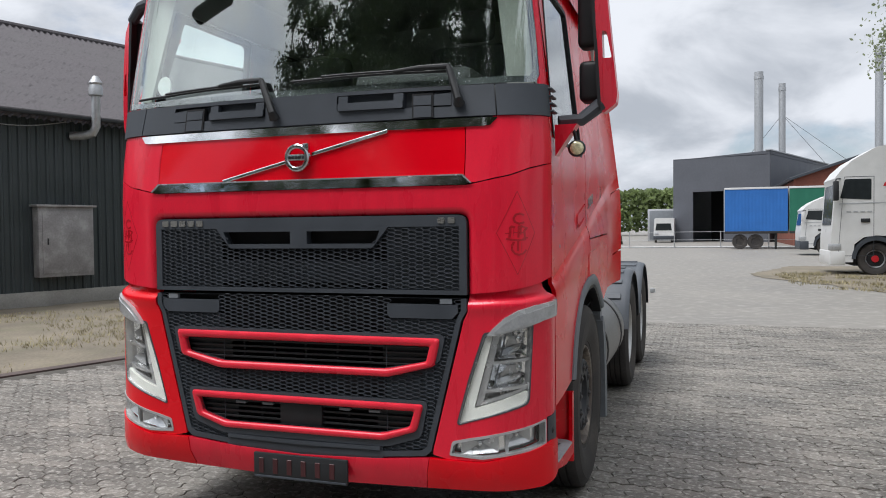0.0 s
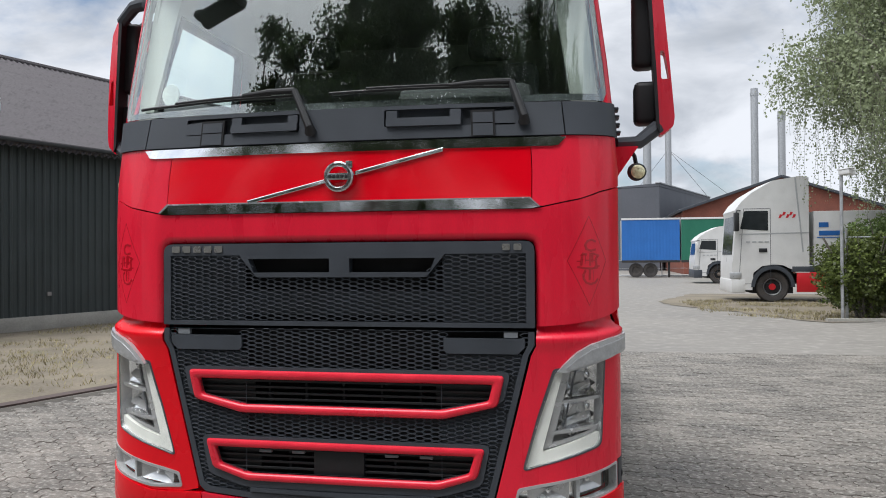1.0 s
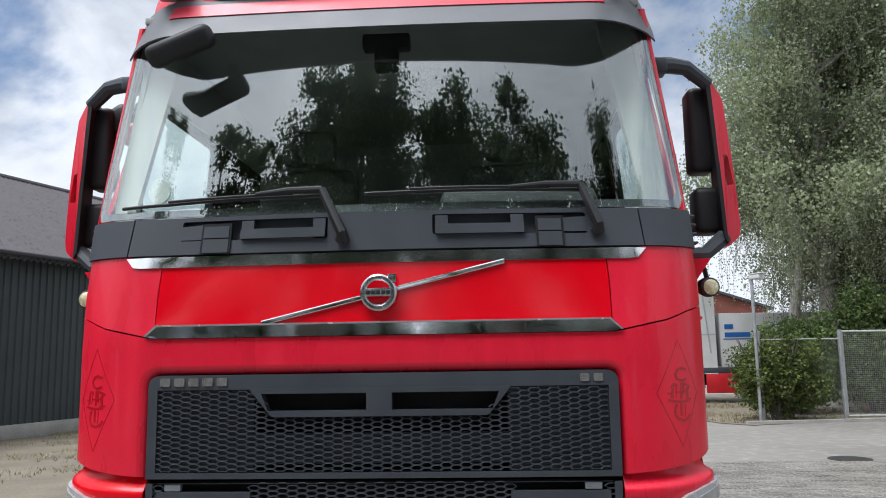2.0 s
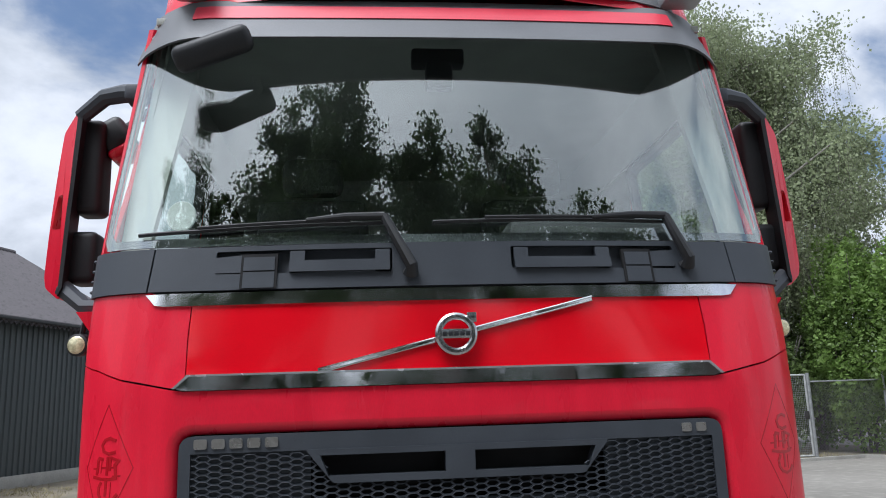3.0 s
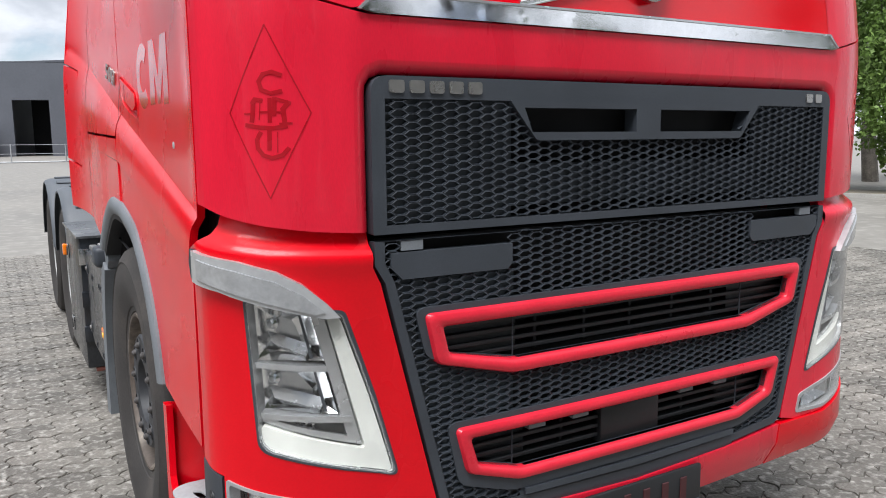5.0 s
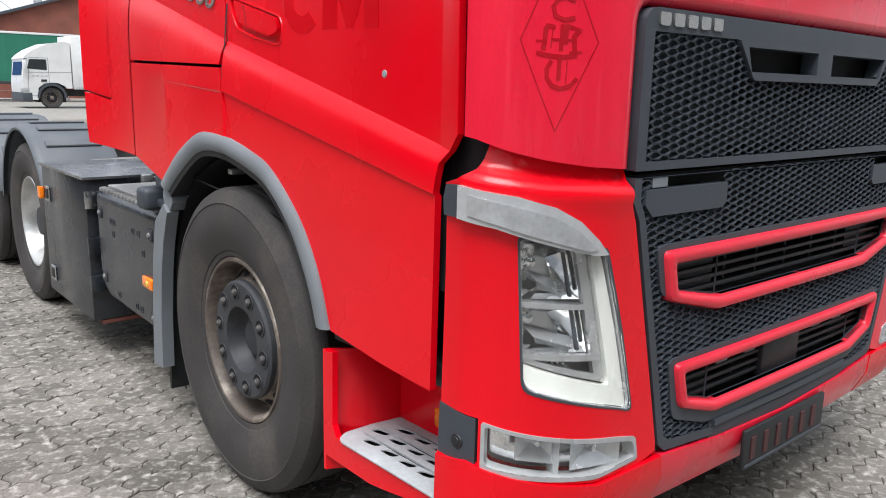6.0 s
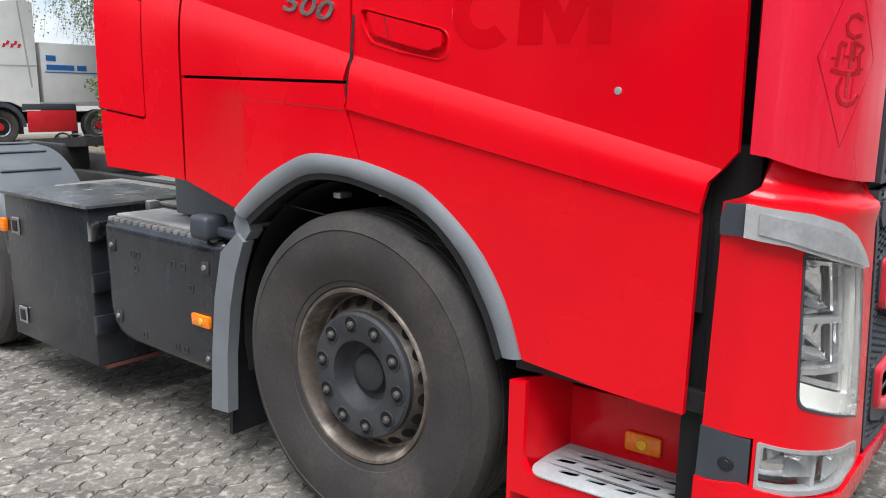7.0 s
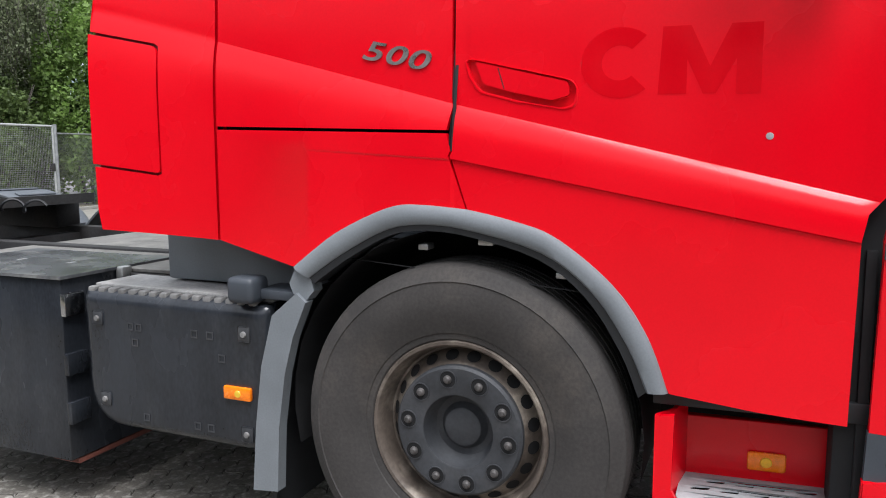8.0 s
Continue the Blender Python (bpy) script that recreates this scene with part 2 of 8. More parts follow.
def tube(bm, points, r, seg=8, caps=True, flat=1.0):
    """A round bar along points; r: one radius or one for each point."""
    points = [Vector(p) for p in points]
    rs = r if isinstance(r, (list, tuple)) else [r] * len(points)
    rings = []
    side = None
    for i, p in enumerate(points):
        d = (points[min(i + 1, len(points) - 1)] - points[max(i - 1, 0)]).normalized()
        if side is None:
            side = d.orthogonal().normalized()
        side = (side - d * side.dot(d)).normalized()
        other = d.cross(side)
        rings.append([bm.verts.new(p + rs[i] * (side * math.cos(2 * math.pi * k / seg) + other * math.sin(2 * math.pi * k / seg) * flat)) for k in range(seg)])
    for a, b in zip(rings, rings[1:]):
        for k in range(seg):
            bm.faces.new((a[k], a[(k + 1) % seg], b[(k + 1) % seg], b[k]))
    if caps:
        bm.faces.new(rings[0])
        bm.faces.new(rings[-1])
    return bm


def panel(bm, loops, place, thick=0.02, step=0.06, creases=(), off=0.0, back=True):
    """A sheet with thickness on a curved surface. loops: outlines and holes as (u, z); place(u, z, off) gives the point; creases: lines along which it may fold."""
    cuts = []
    for lp in loops:
        cuts += [(a, b, True) for a, b in zip(lp, lp[1:] + lp[:1])]
    for line in creases:
        cuts += [(a, b, False) for a, b in zip(line, line[1:])]
    lo, hi = min(p[0] for lp in loops for p in lp), max(p[0] for lp in loops for p in lp)
    us = {round(p[0], 5) for lp in loops for p in lp}
    us |= {round(p[0], 5) for line in creases for p in line if lo < p[0] < hi}
    count = max(1, math.ceil((hi - lo) / step))
    us |= {round(lo + (hi - lo) * k / count, 5) for k in range(count + 1)}
    for i, (a, b, f1) in enumerate(cuts):
        for c, d, f2 in cuts[i + 1:]:
            if f1 and f2:
                continue
            den = (b[0] - a[0]) * (d[1] - c[1]) - (b[1] - a[1]) * (d[0] - c[0])
            if abs(den) < 1e-12:
                continue
            s = ((c[0] - a[0]) * (d[1] - c[1]) - (c[1] - a[1]) * (d[0] - c[0])) / den
            q = ((c[0] - a[0]) * (b[1] - a[1]) - (c[1] - a[1]) * (b[0] - a[0])) / den
            if 0 < s < 1 and 0 < q < 1:
                us.add(round(a[0] + s * (b[0] - a[0]), 5))
    us = sorted(us)
    us = [u for i, u in enumerate(us) if i == 0 or u - us[i - 1] > 2e-5]
    front, rear = {}, {}

    def vert(u, z, behind):
        key = (round(u, 4), round(z, 4))
        d = rear if behind else front
        if key not in d:
            d[key] = bm.verts.new(place(u, z, off - (thick if behind else 0.0)))
        return d[key]

    def face(vs):
        vs = [v for i, v in enumerate(vs) if v is not vs[i - 1]]
        if len(vs) > 2:
            try:
                bm.faces.new(vs)
            except ValueError:
                pass

    def at(e, u):
        (u0, z0), (u1, z1) = e[0], e[1]
        return z0 + (z1 - z0) * (u - u0) / (u1 - u0)

    for ua, ub in zip(us, us[1:]):
        um = (ua + ub) / 2
        span = [e for e in cuts if min(e[0][0], e[1][0]) <= um <= max(e[0][0], e[1][0]) and abs(e[0][0] - e[1][0]) > 1e-6]
        span.sort(key=lambda e: at(e, um))
        inside, prev = False, None
        for e in span:
            if inside:
                pts = [(ua, at(prev, ua)), (ub, at(prev, ub)), (ub, at(e, ub)), (ua, at(e, ua))]
                face([vert(*p, False) for p in pts])
                if back:
                    face([vert(*p, True) for p in reversed(pts)])
            if e[2]:
                inside = not inside
            prev = e
    for a, b, rim in cuts:
        if not rim:
            continue
        pts = [a, b]
        if abs(a[0] - b[0]) > 1e-6:
            inner = sorted(u for u in us if min(a[0], b[0]) + 1e-5 < u < max(a[0], b[0]) - 1e-5)
            if a[0] > b[0]:
                inner.reverse()
            pts = [a] + [(u, at((a, b), u)) for u in inner] + [b]
        for p, q in zip(pts, pts[1:]):
            face([vert(*p, False), vert(*p, True), vert(*q, True), vert(*q, False)])
    return bm


def resample(pts, n):
    """n + 1 points evenly spaced along a bent line."""
    P = [Vector(q) for q in pts]
    run = [0.0]
    for a, b in zip(P, P[1:]):
        run.append(run[-1] + (b - a).length)
    out, i = [], 0
    for k in range(n + 1):
        d = run[-1] * k / n
        while i < len(P) - 2 and run[i + 1] < d:
            i += 1
        q = P[i].lerp(P[i + 1], (d - run[i]) / max(1e-9, run[i + 1] - run[i]))
        out.append((q.x, q.y))
    return out


def loft(bm, one_side, other_side, profile, place, closed=False):
    """A moulding between two lines of equal count; profile: (share of the way across, height over the surface)."""
    rows = [[bm.verts.new(place(a[0] + (b[0] - a[0]) * t, a[1] + (b[1] - a[1]) * t, h)) for t, h in profile] for a, b in zip(one_side, other_side)]
    pairs = list(zip(rows, rows[1:])) + ([(rows[-1], rows[0])] if closed else [])
    for p, q in pairs:
        for k in range(len(profile) - 1):
            bm.faces.new((p[k], p[k + 1], q[k + 1], q[k]))
    if not closed:
        bm.faces.new(rows[0])
        bm.faces.new(rows[-1])
    return bm


def rounded(points, r, seg=4):
    """The outline with its corners rounded by the radius r (one, or one for each corner)."""
    out = []
    n = len(points)
    for i, p in enumerate(points):
        rad = r[i] if isinstance(r, (list, tuple)) else r
        p = Vector(p)
        a, b = Vector(points[i - 1]) - p, Vector(points[(i + 1) % n]) - p
        if rad <= 0:
            out.append(tuple(p))
            continue
        d = min(rad, a.length * 0.49, b.length * 0.49)
        a, b = p + a.normalized() * d, p + b.normalized() * d
        for k in range(seg + 1):
            t = k / seg
            q = a * (1 - t) ** 2 + p * 2 * t * (1 - t) + b * t * t
            out.append((q.x, q.y))
    return out


def mirror(points):
    return [(-x, z) for x, z in reversed(points)]


def both(points):
    """An outline given from the top middle to the bottom middle on the positive side, closed by its mirror image."""
    return points + [(-x, z) for x, z in reversed(points) if abs(x) > 1e-6]


def inside_poly(x, z, poly):
    hit = False
    for (x0, z0), (x1, z1) in zip(poly, poly[1:] + poly[:1]):
        if (z0 > z) != (z1 > z) and x < x0 + (x1 - x0) * (z - z0) / (z1 - z0):
            hit = not hit
    return hit


def text_mesh(bm, words, size, m, depth=0.004, bold=0.0):
    """Raised letters in the built-in font."""
    cu = bpy.data.curves.new("letters", "FONT")
    cu.body, cu.size, cu.extrude, cu.align_x, cu.align_y = words, size, depth, "CENTER", "CENTER"
    cu.offset = bold
    ob = bpy.data.objects.new("letters", cu)
    scene.collection.objects.link(ob)
    me = bpy.data.meshes.new_from_object(ob.evaluated_get(bpy.context.evaluated_depsgraph_get()))
    me.transform(m)
    bm.from_mesh(me)
    bpy.data.objects.remove(ob)
    bpy.data.curves.remove(cu)
    bpy.data.meshes.remove(me)
    return bm


# ---- the truck: its cab's surface ----
FLAT, CORNER_X, CORNER_Y, ARC, HALF = 0.88, 0.355, 0.22, 0.457, 1.235
SIDE0 = FLAT + ARC - CORNER_Y


def on_side(y):
    """The place along the cab's plan line of a point at the depth y on its flank."""
    return y + SIDE0


def at_corner(x):
    """The same for a point of the rounded front corner at the width x."""
    return x if x <= FLAT else FLAT + ARC * math.asin(min(1.0, (x - FLAT) / CORNER_X)) / (math.pi / 2)


def lean(z):
    """How far the front lies back at the height z."""
    pts = [(0.0, 0.10), (0.36, 0.045), (0.46, 0.0), (1.78, 0.0), (2.13, 0.03), (2.30, 0.045), (3.24, 0.245), (3.30, 0.25), (4.2, 0.6)]
    for (z0, y0), (z1, y1) in zip(pts, pts[1:]):
        if z <= z1:
            return y0 + (y1 - y0) * (z - z0) / (z1 - z0)
    return 0.6


def bow(z):
    """How far the front's middle stands out before its corners."""
    return 0.012 + 0.040 * min(1.0, max(0.0, (z - 1.9) / 0.4))


def fold(y):
    """The two edges of the slanting fold in the flank: its upper and lower height at the depth y."""
    upper = 1.363 + (y - 0.33) * 0.2315 if y < 1.40 else 1.611 + (y - 1.40) * 0.262
    lower = 1.248 + (y - 0.323) * 0.184 if y < 1.40 else 1.446 + (y - 1.40) * 0.055
    return upper, lower


def cab(u, z, off=0.0):
    s, a = (-1 if u < 0 else 1), abs(u)
    width = HALF if z < 2.0 else HALF - 0.075 * (z - 2.0) - 0.05 * max(0.0, z - 2.4)
    if a <= FLAT:
        x, y, nx, ny, near = a, bow(z) * (a / FLAT) ** 2, 0.0, -1.0, 1.0
    elif a < FLAT + ARC:
        t = (a - FLAT) / ARC * math.pi / 2
        x, y = FLAT + CORNER_X * math.sin(t), bow(z) + (CORNER_Y - bow(z)) * (1 - math.cos(t))
        nx, ny = math.sin(t) / CORNER_X, -math.cos(t) / CORNER_Y
        k = math.hypot(nx, ny)
        nx, ny, near = nx / k, ny / k, 0.35 + 0.65 * math.cos(t)
    else:
        y = a - SIDE0
        upper, lower = fold(y)
        blend = min(1.0, max(0.0, (upper - z) / (upper - lower)))
        ease = min(1.0, max(0.0, (y - CORNER_Y) / 0.10))
        ledge_in = min(1.0, max(0.0, (lower - z) / 0.005))
        ledge = 0.008 if y < 1.41 else max(0.0, 0.0035 * (1 - (y - 1.41) / 0.8))
        flare = 0.047 * (max(0.0, y - 2.28) / 0.52) ** 2
        x, nx, ny, near = HALF + flare + ease * (0.026 * (1 - (1 - blend) ** 4) - 0.020 - ledge * ledge_in), 1.0, 0.0, 0.35 * max(0.0, 1 - (y - CORNER_Y) / 0.2)
    x *= width / HALF
    return Vector((s * (x + nx * off), y + ny * off + lean(z) * near, z))


TRUCK = thing("truck", "red tractor truck with faded paint parked on block paving", "truck")


def sheet(name, loops, material, parent=TRUCK, label="", thick=0.02, step=0.05, creases=(), off=0.0, angle=35.0):
    return part(name, panel(bmesh.new(), loops, cab, thick, step, creases, off), material, parent, label, angle)


LEVELS = [[(-4.5, z), (4.5, z)] for z in (0.46, 1.78, 2.0, 2.13, 2.30)]
END = FLAT + ARC - 0.013
U = at_corner

# dark core that closes the cab behind its panels
core = bmesh.new()
core_line = [(-1.16, 2.7), (-1.16, 0.34), (-0.95, 0.17), (-0.80, 0.11), (0.80, 0.11), (0.95, 0.17), (1.16, 0.34), (1.16, 2.7)]
for z0, z1 in ((1.32, 2.28),):
    ring = [[core.verts.new((x, y, z)) for x, y in core_line] for z in (z0, z1)]
    for k in range(len(core_line)):
        core.faces.new((ring[0][k], ring[0][(k + 1) % 8], ring[1][(k + 1) % 8], ring[1][k]))
    core.faces.new(ring[0])
    core.faces.new(ring[1])
part("cab_floor", core, VOID, TRUCK)
part("engine_bay", boxes((-0.74, 0.74, 0.16, 0.98, 0.50, 1.33)), VOID, TRUCK)

# red front: upper middle panel, two upper corners, the lid round the grille
sheet("upper_panel", [[(-0.862, 1.873), (0.862, 1.873), (0.862, 2.102), (-0.862, 2.102)]], RED, creases=LEVELS, label="glossy deep red middle panel")
SEAM = [(0.905, 1.833), (0.985, 1.853), (1.045, 1.866), (1.14, 1.899), (1.228, 1.916), (END, 1.927)]
upper_corner = [(0.866, 1.846)] + [(u, z + 0.003) for u, z in SEAM] + [(END, 2.148), (U(1.0), 2.148), (U(0.96), 2.10), (0.866, 2.10)]
for s in (1, -1):
    sheet("upper_corner", [upper_corner if s > 0 else mirror(upper_corner)], FADED, creases=LEVELS)
LID_LOW = [(0.879, 1.314), (0.994, 1.325), (1.097, 1.341), (1.19, 1.361), (1.278, 1.383), (END, 1.388)]
ROLL_OUT = [(0.908, 1.317), (0.908, 1.652), (0.902, 1.682), (0.884, 1.708), (0.848, 1.722), (0.0, 1.722)]
ROLL_IN = [(0.877, 1.315), (0.877, 1.640), (0.875, 1.663), (0.864, 1.680), (0.838, 1.689), (0.0, 1.689)]
lid_out = both([(0.0, 1.824), (0.87, 1.824)] + [(u, z - 0.003) for u, z in SEAM] + LID_LOW[:0:-1] + ROLL_OUT)
sheet("front_lid", [lid_out], FADED, creases=LEVELS, label="faded red front lid with a recessed grille")
roll_lines = []
for half in (ROLL_OUT, ROLL_IN):
    line = []
    for (x0, z0), (x1, z1) in zip(half, half[1:]):
        n = 8 if abs(x1 - x0) < 0.01 and abs(z1 - z0) > 0.1 else (18 if abs(x1 - x0) > 0.5 else 1)
        line += [(x0 + (x1 - x0) * k / n, z0 + (z1 - z0) * k / n) for k in range(n)]
    roll_lines.append(line + [half[-1]] + [(-x, z) for x, z in reversed(line)])
part("rolled_edge", loft(bmesh.new(), *roll_lines, [(0.0, 0.0), (0.22, -0.0012), (0.45, -0.004), (0.70, -0.010), (0.88, -0.017), (1.0, -0.026)], cab), FADED, TRUCK)

# chrome strips
top_strip = both([(0.0, 2.143), (0.93, 2.143), (0.998, 2.141), (0.966, 2.104), (0.94, 2.1), (0.0, 2.1)])
part("chrome_strip", panel(bmesh.new(), [top_strip], lambda u, z, o: cab(u, z, o + (2.143 - z) * 0.09), 0.03, 0.05, (), 0.004), CHROME, TRUCK, "thin chrome strip")
low_strip = both([(0.0, 1.872), (0.855, 1.872), (0.892, 1.834), (0.865, 1.826), (0.0, 1.826)])
strip = sheet("chrome_strip", [low_strip], CHROME, thick=0.03, off=0.010, label="broad dark-mirrored chrome strip")
# pale silver edge standing in for the sky's glint along the strip
edge_line = both([(0.0, 1.876), (0.857, 1.876), (0.898, 1.834), (0.892, 1.832), (0.853, 1.870), (0.0, 1.870)])
sheet("strip_edge", [edge_line], SILVER, strip, thick=0.01, off=0.014)

# round badge with its slanting bar
badge = bmesh.new()
prof = [(0.045 + 0.0, -0.004), (0.046, -0.016), (0.052, -0.022), (0.062, -0.022), (0.069, -0.016), (0.070, 0.0)]
lathe(badge, [(r, x) for r, x in prof], 48, Matrix.Translation((0, 0, 1.983)) @ Matrix.Rotation(radians(90), 4, "Z"))
badge_ob = part("badge_ring", badge, DULLCHROME, TRUCK, "chrome ring badge")
part("badge_bar", boxes((-0.052, 0.052, -0.020, -0.004, 1.968, 1.999), bev=0.002), DULLCHROME, badge_ob)
part("badge_lettering", boxes(*[(-0.045 + 0.019 * k, -0.031 + 0.019 * k, -0.023, -0.019, 1.976, 1.991) for k in range(5)], bev=0.001), BLACK, badge_ob)
tip = bmesh.new()
box(tip, -0.016, 0.016, -0.021, -0.003, -0.016, 0.016, 0.002, m=Matrix.Translation((0.052, 0, 2.036)))
part("badge_tip", tip, DULLCHROME, badge_ob)
slope = math.atan2(2.096 - 1.876, 0.475 + 0.448)
for x0, x1 in ((-0.448, -0.068), (0.068, 0.475)):
    run = [x0 + (x1 - x0) * k / 8 for k in range(9)]
    over, under = ([(x, 1.983 + x * math.tan(slope) + d) for x in run] for d in (0.0115, -0.0115))
    bm = loft(bmesh.new(), over, under, [(0.0, 0.0), (0.10, 0.010), (0.24, 0.011), (0.32, 0.006), (0.68, 0.006), (0.76, 0.011), (0.90, 0.010), (1.0, 0.0)], cab)
    part("slanting_bar", bm, CHROME, TRUCK, "chrome slanting bar")

# ---- grille ----


def hex_cells(bm, poly, holes, x0, x1, z0, z1, wide=0.050, high=0.0195, wall=0.0030, deep=0.0075):
    """A field of stretched six-sided cells inside poly, clear of holes."""
    corners = ((0.5, 0.0), (0.22, 0.5), (-0.22, 0.5), (-0.5, 0.0), (-0.22, -0.5), (0.22, -0.5))
    k, x = 0, x0
    while x < x1:
        z = z0 + (high / 2 if k % 2 else 0.0)
        while z < z1:
            if inside_poly(x, z, poly) and not any(inside_poly(x, z, h) for h in holes):
                outer, inner, rear = [], [], []
                for dx, dz in corners:
                    qx, qz = x + dx * (wide - wall * 2.6), z + dz * (high - wall)
                    outer.append(bm.verts.new(cab(x + dx * wide, z + dz * high, 0.0032)))
                    inner.append(bm.verts.new(cab(qx, qz, 0.0045)))
                    rear.append(bm.verts.new(cab(qx, qz + 0.0015, 0.003 - deep)))
                for j in range(6):
                    i = (j + 1) % 6
                    bm.faces.new((outer[j], outer[i], inner[i], inner[j]))
                    bm.faces.new((inner[j], inner[i], rear[i], rear[j]))
            z += high
        x += wide * 0.72
        k += 1
    return bm


grille_top = part("upper_grille", panel(bmesh.new(), [
    both(rounded([(0.0, 1.686), (0.874, 1.686), (0.874, 1.309), (0.0, 1.309)], [0, 0.045, 0.004, 0])),
    both([(0.0, 1.632), (0.838, 1.632), (0.838, 1.330), (0.0, 1.330)]),
], cab, 0.035, 0.1, (), 0.006), GREY, TRUCK, "dark grey honeycomb grille")
slot = both([(0.0, 1.634), (0.486, 1.634), (0.400, 1.530), (0.0, 1.530)])
hole = [[(0.047, 1.615), (0.440, 1.615), (0.415, 1.552), (0.047, 1.552)]]
hole.append(mirror(hole[0]))
part("air_slot", panel(bmesh.new(), [rounded(slot, 0.012)] + hole, cab, 0.05, 0.1, (), 0.012), GREY, grille_top)
# added near-black sheet painting the shade inside the slot
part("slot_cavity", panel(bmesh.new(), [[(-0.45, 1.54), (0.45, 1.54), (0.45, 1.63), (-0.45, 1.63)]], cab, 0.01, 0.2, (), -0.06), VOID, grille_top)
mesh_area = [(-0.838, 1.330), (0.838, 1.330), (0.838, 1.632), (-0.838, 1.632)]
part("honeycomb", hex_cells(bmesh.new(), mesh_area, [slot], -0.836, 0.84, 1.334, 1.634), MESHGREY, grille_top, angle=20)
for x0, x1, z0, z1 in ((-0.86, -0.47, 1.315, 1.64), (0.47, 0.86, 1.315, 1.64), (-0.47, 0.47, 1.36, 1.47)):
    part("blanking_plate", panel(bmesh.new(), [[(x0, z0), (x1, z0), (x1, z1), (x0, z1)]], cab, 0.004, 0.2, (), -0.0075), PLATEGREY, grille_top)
# added near-black sheet for the darkness behind the mesh
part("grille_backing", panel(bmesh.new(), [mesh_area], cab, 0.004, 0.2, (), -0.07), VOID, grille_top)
# brand lettering as plain bars
for k in range(5):
    x = -0.828 + k * 0.0545
    bar = panel(bmesh.new(), [rounded([(x, 1.646), (x + 0.040, 1.646), (x + 0.040, 1.676), (x, 1.676)], 0.006, 2)], cab, 0.006, 0.1, (), 0.011)
    part("brand_bar", bar, SATIN, grille_top, "dull chrome bar in place of a letter")
for x in (0.735, 0.785):
    bar = panel(bmesh.new(), [rounded([(x, 1.646), (x + 0.034, 1.646), (x + 0.034, 1.674), (x, 1.674)], 0.006, 2)], cab, 0.006, 0.1, (), 0.010)
    part("brand_bar", bar, SATIN, grille_top, "dull chrome bar in place of a letter")

low_line = [(0.0, 1.292), (0.872, 1.292), (0.872, 1.235), (0.845, 1.19), (0.690, 0.560), (0.66, 0.535), (0.40, 0.512), (0.0, 0.500)]
low_in = [(0.0, 1.292), (0.845, 1.292), (0.845, 1.238), (0.820, 1.19), (0.668, 0.580), (0.64, 0.560), (0.42, 0.54), (0.0, 0.53)]


def ring_line(pts, w):
    """The outline of a red frame, and its opening, w inside."""
    outer = both([(0.0, pts[0][1])] + pts + [(0.0, pts[-1][1])])
    (x0, z0), (x1, z1), (x2, z2) = pts
    inner = both([(0.0, z0 - w), (x0 - w * 1.35, z0 - w), (x1 - w * 1.05, z1 + w * 0.55), (x2 - w * 0.2, z2 + w), (0.0, z2 + w)])
    return outer, inner


ring1 = ring_line([(0.742, 1.102), (0.712, 0.968), (0.477, 0.908)], 0.040)
ring2 = ring_line([(0.655, 0.783), (0.620, 0.652), (0.450, 0.597)], 0.036)
low_grille = part("lower_grille", panel(bmesh.new(), [both(low_line), both(low_in)], cab, 0.03, 0.1, LEVELS, 0.006), GREY, TRUCK, "dark grey lower honeycomb grille")
grow = lambda poly, d: [(x * (1 + d / 0.7), z + (d if z > 0.8 else -d)) for x, z in poly]
ledge = [[(0.49, 1.195), (0.80, 1.195), (0.80, 1.30), (0.47, 1.30)]]
ledge.append(mirror(ledge[0]))
chin = both([(0.0, 0.572), (0.44, 0.578), (0.44, 0.50), (0.0, 0.49)])
part("honeycomb", hex_cells(bmesh.new(), both(low_in), [ring1[0], ring2[0], chin] + ledge, -0.86, 0.86, 0.545, 1.30), MESHGREY, low_grille, angle=20)
# same painted darkness behind the lower mesh
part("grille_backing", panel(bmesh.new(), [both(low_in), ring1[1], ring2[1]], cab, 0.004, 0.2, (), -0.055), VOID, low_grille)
for s in (1, -1):
    plate = [(0.46, 1.19), (0.845, 1.19), (0.68, 0.57), (0.46, 0.545)]
    hole1 = [(0.462, ring1[1][0][1]), (0.69, ring1[1][0][1]), (0.67, 0.99), (0.462, 0.95)]
    hole2 = [(0.462, ring2[1][0][1]), (0.605, ring2[1][0][1]), (0.582, 0.672), (0.462, 0.64)]
    f = (lambda q: q) if s > 0 else mirror
    part("blanking_plate", panel(bmesh.new(), [f(plate), f(hole1), f(hole2)], cab, 0.004, 0.2, (), -0.0075), PLATEGREY, low_grille)
    ledge_bm = panel(bmesh.new(), [f([(0.49, 1.195), (0.80, 1.195), (0.83, 1.225), (0.83, 1.262), (0.475, 1.262), (0.475, 1.21)])], cab, 0.03, 0.1, (), 0.010)
    part("towing_cover", ledge_bm, GREY, low_grille)
    part("lamp_socket", panel(bmesh.new(), [f([(0.74, 1.266), (0.80, 1.266), (0.80, 1.290), (0.74, 1.290)])], cab, 0.02, 0.1, (), 0.004), ARCHGREY, low_grille)
part("chin_spoiler", panel(bmesh.new(), [chin], cab, 0.03, 0.1, LEVELS, 0.004), GREY, low_grille)
part("chin_lip", panel(bmesh.new(), [both([(0.0, 0.560), (0.43, 0.566), (0.43, 0.548), (0.0, 0.542)])], cab, 0.02, 0.1, (), 0.016), GREY, low_grille)

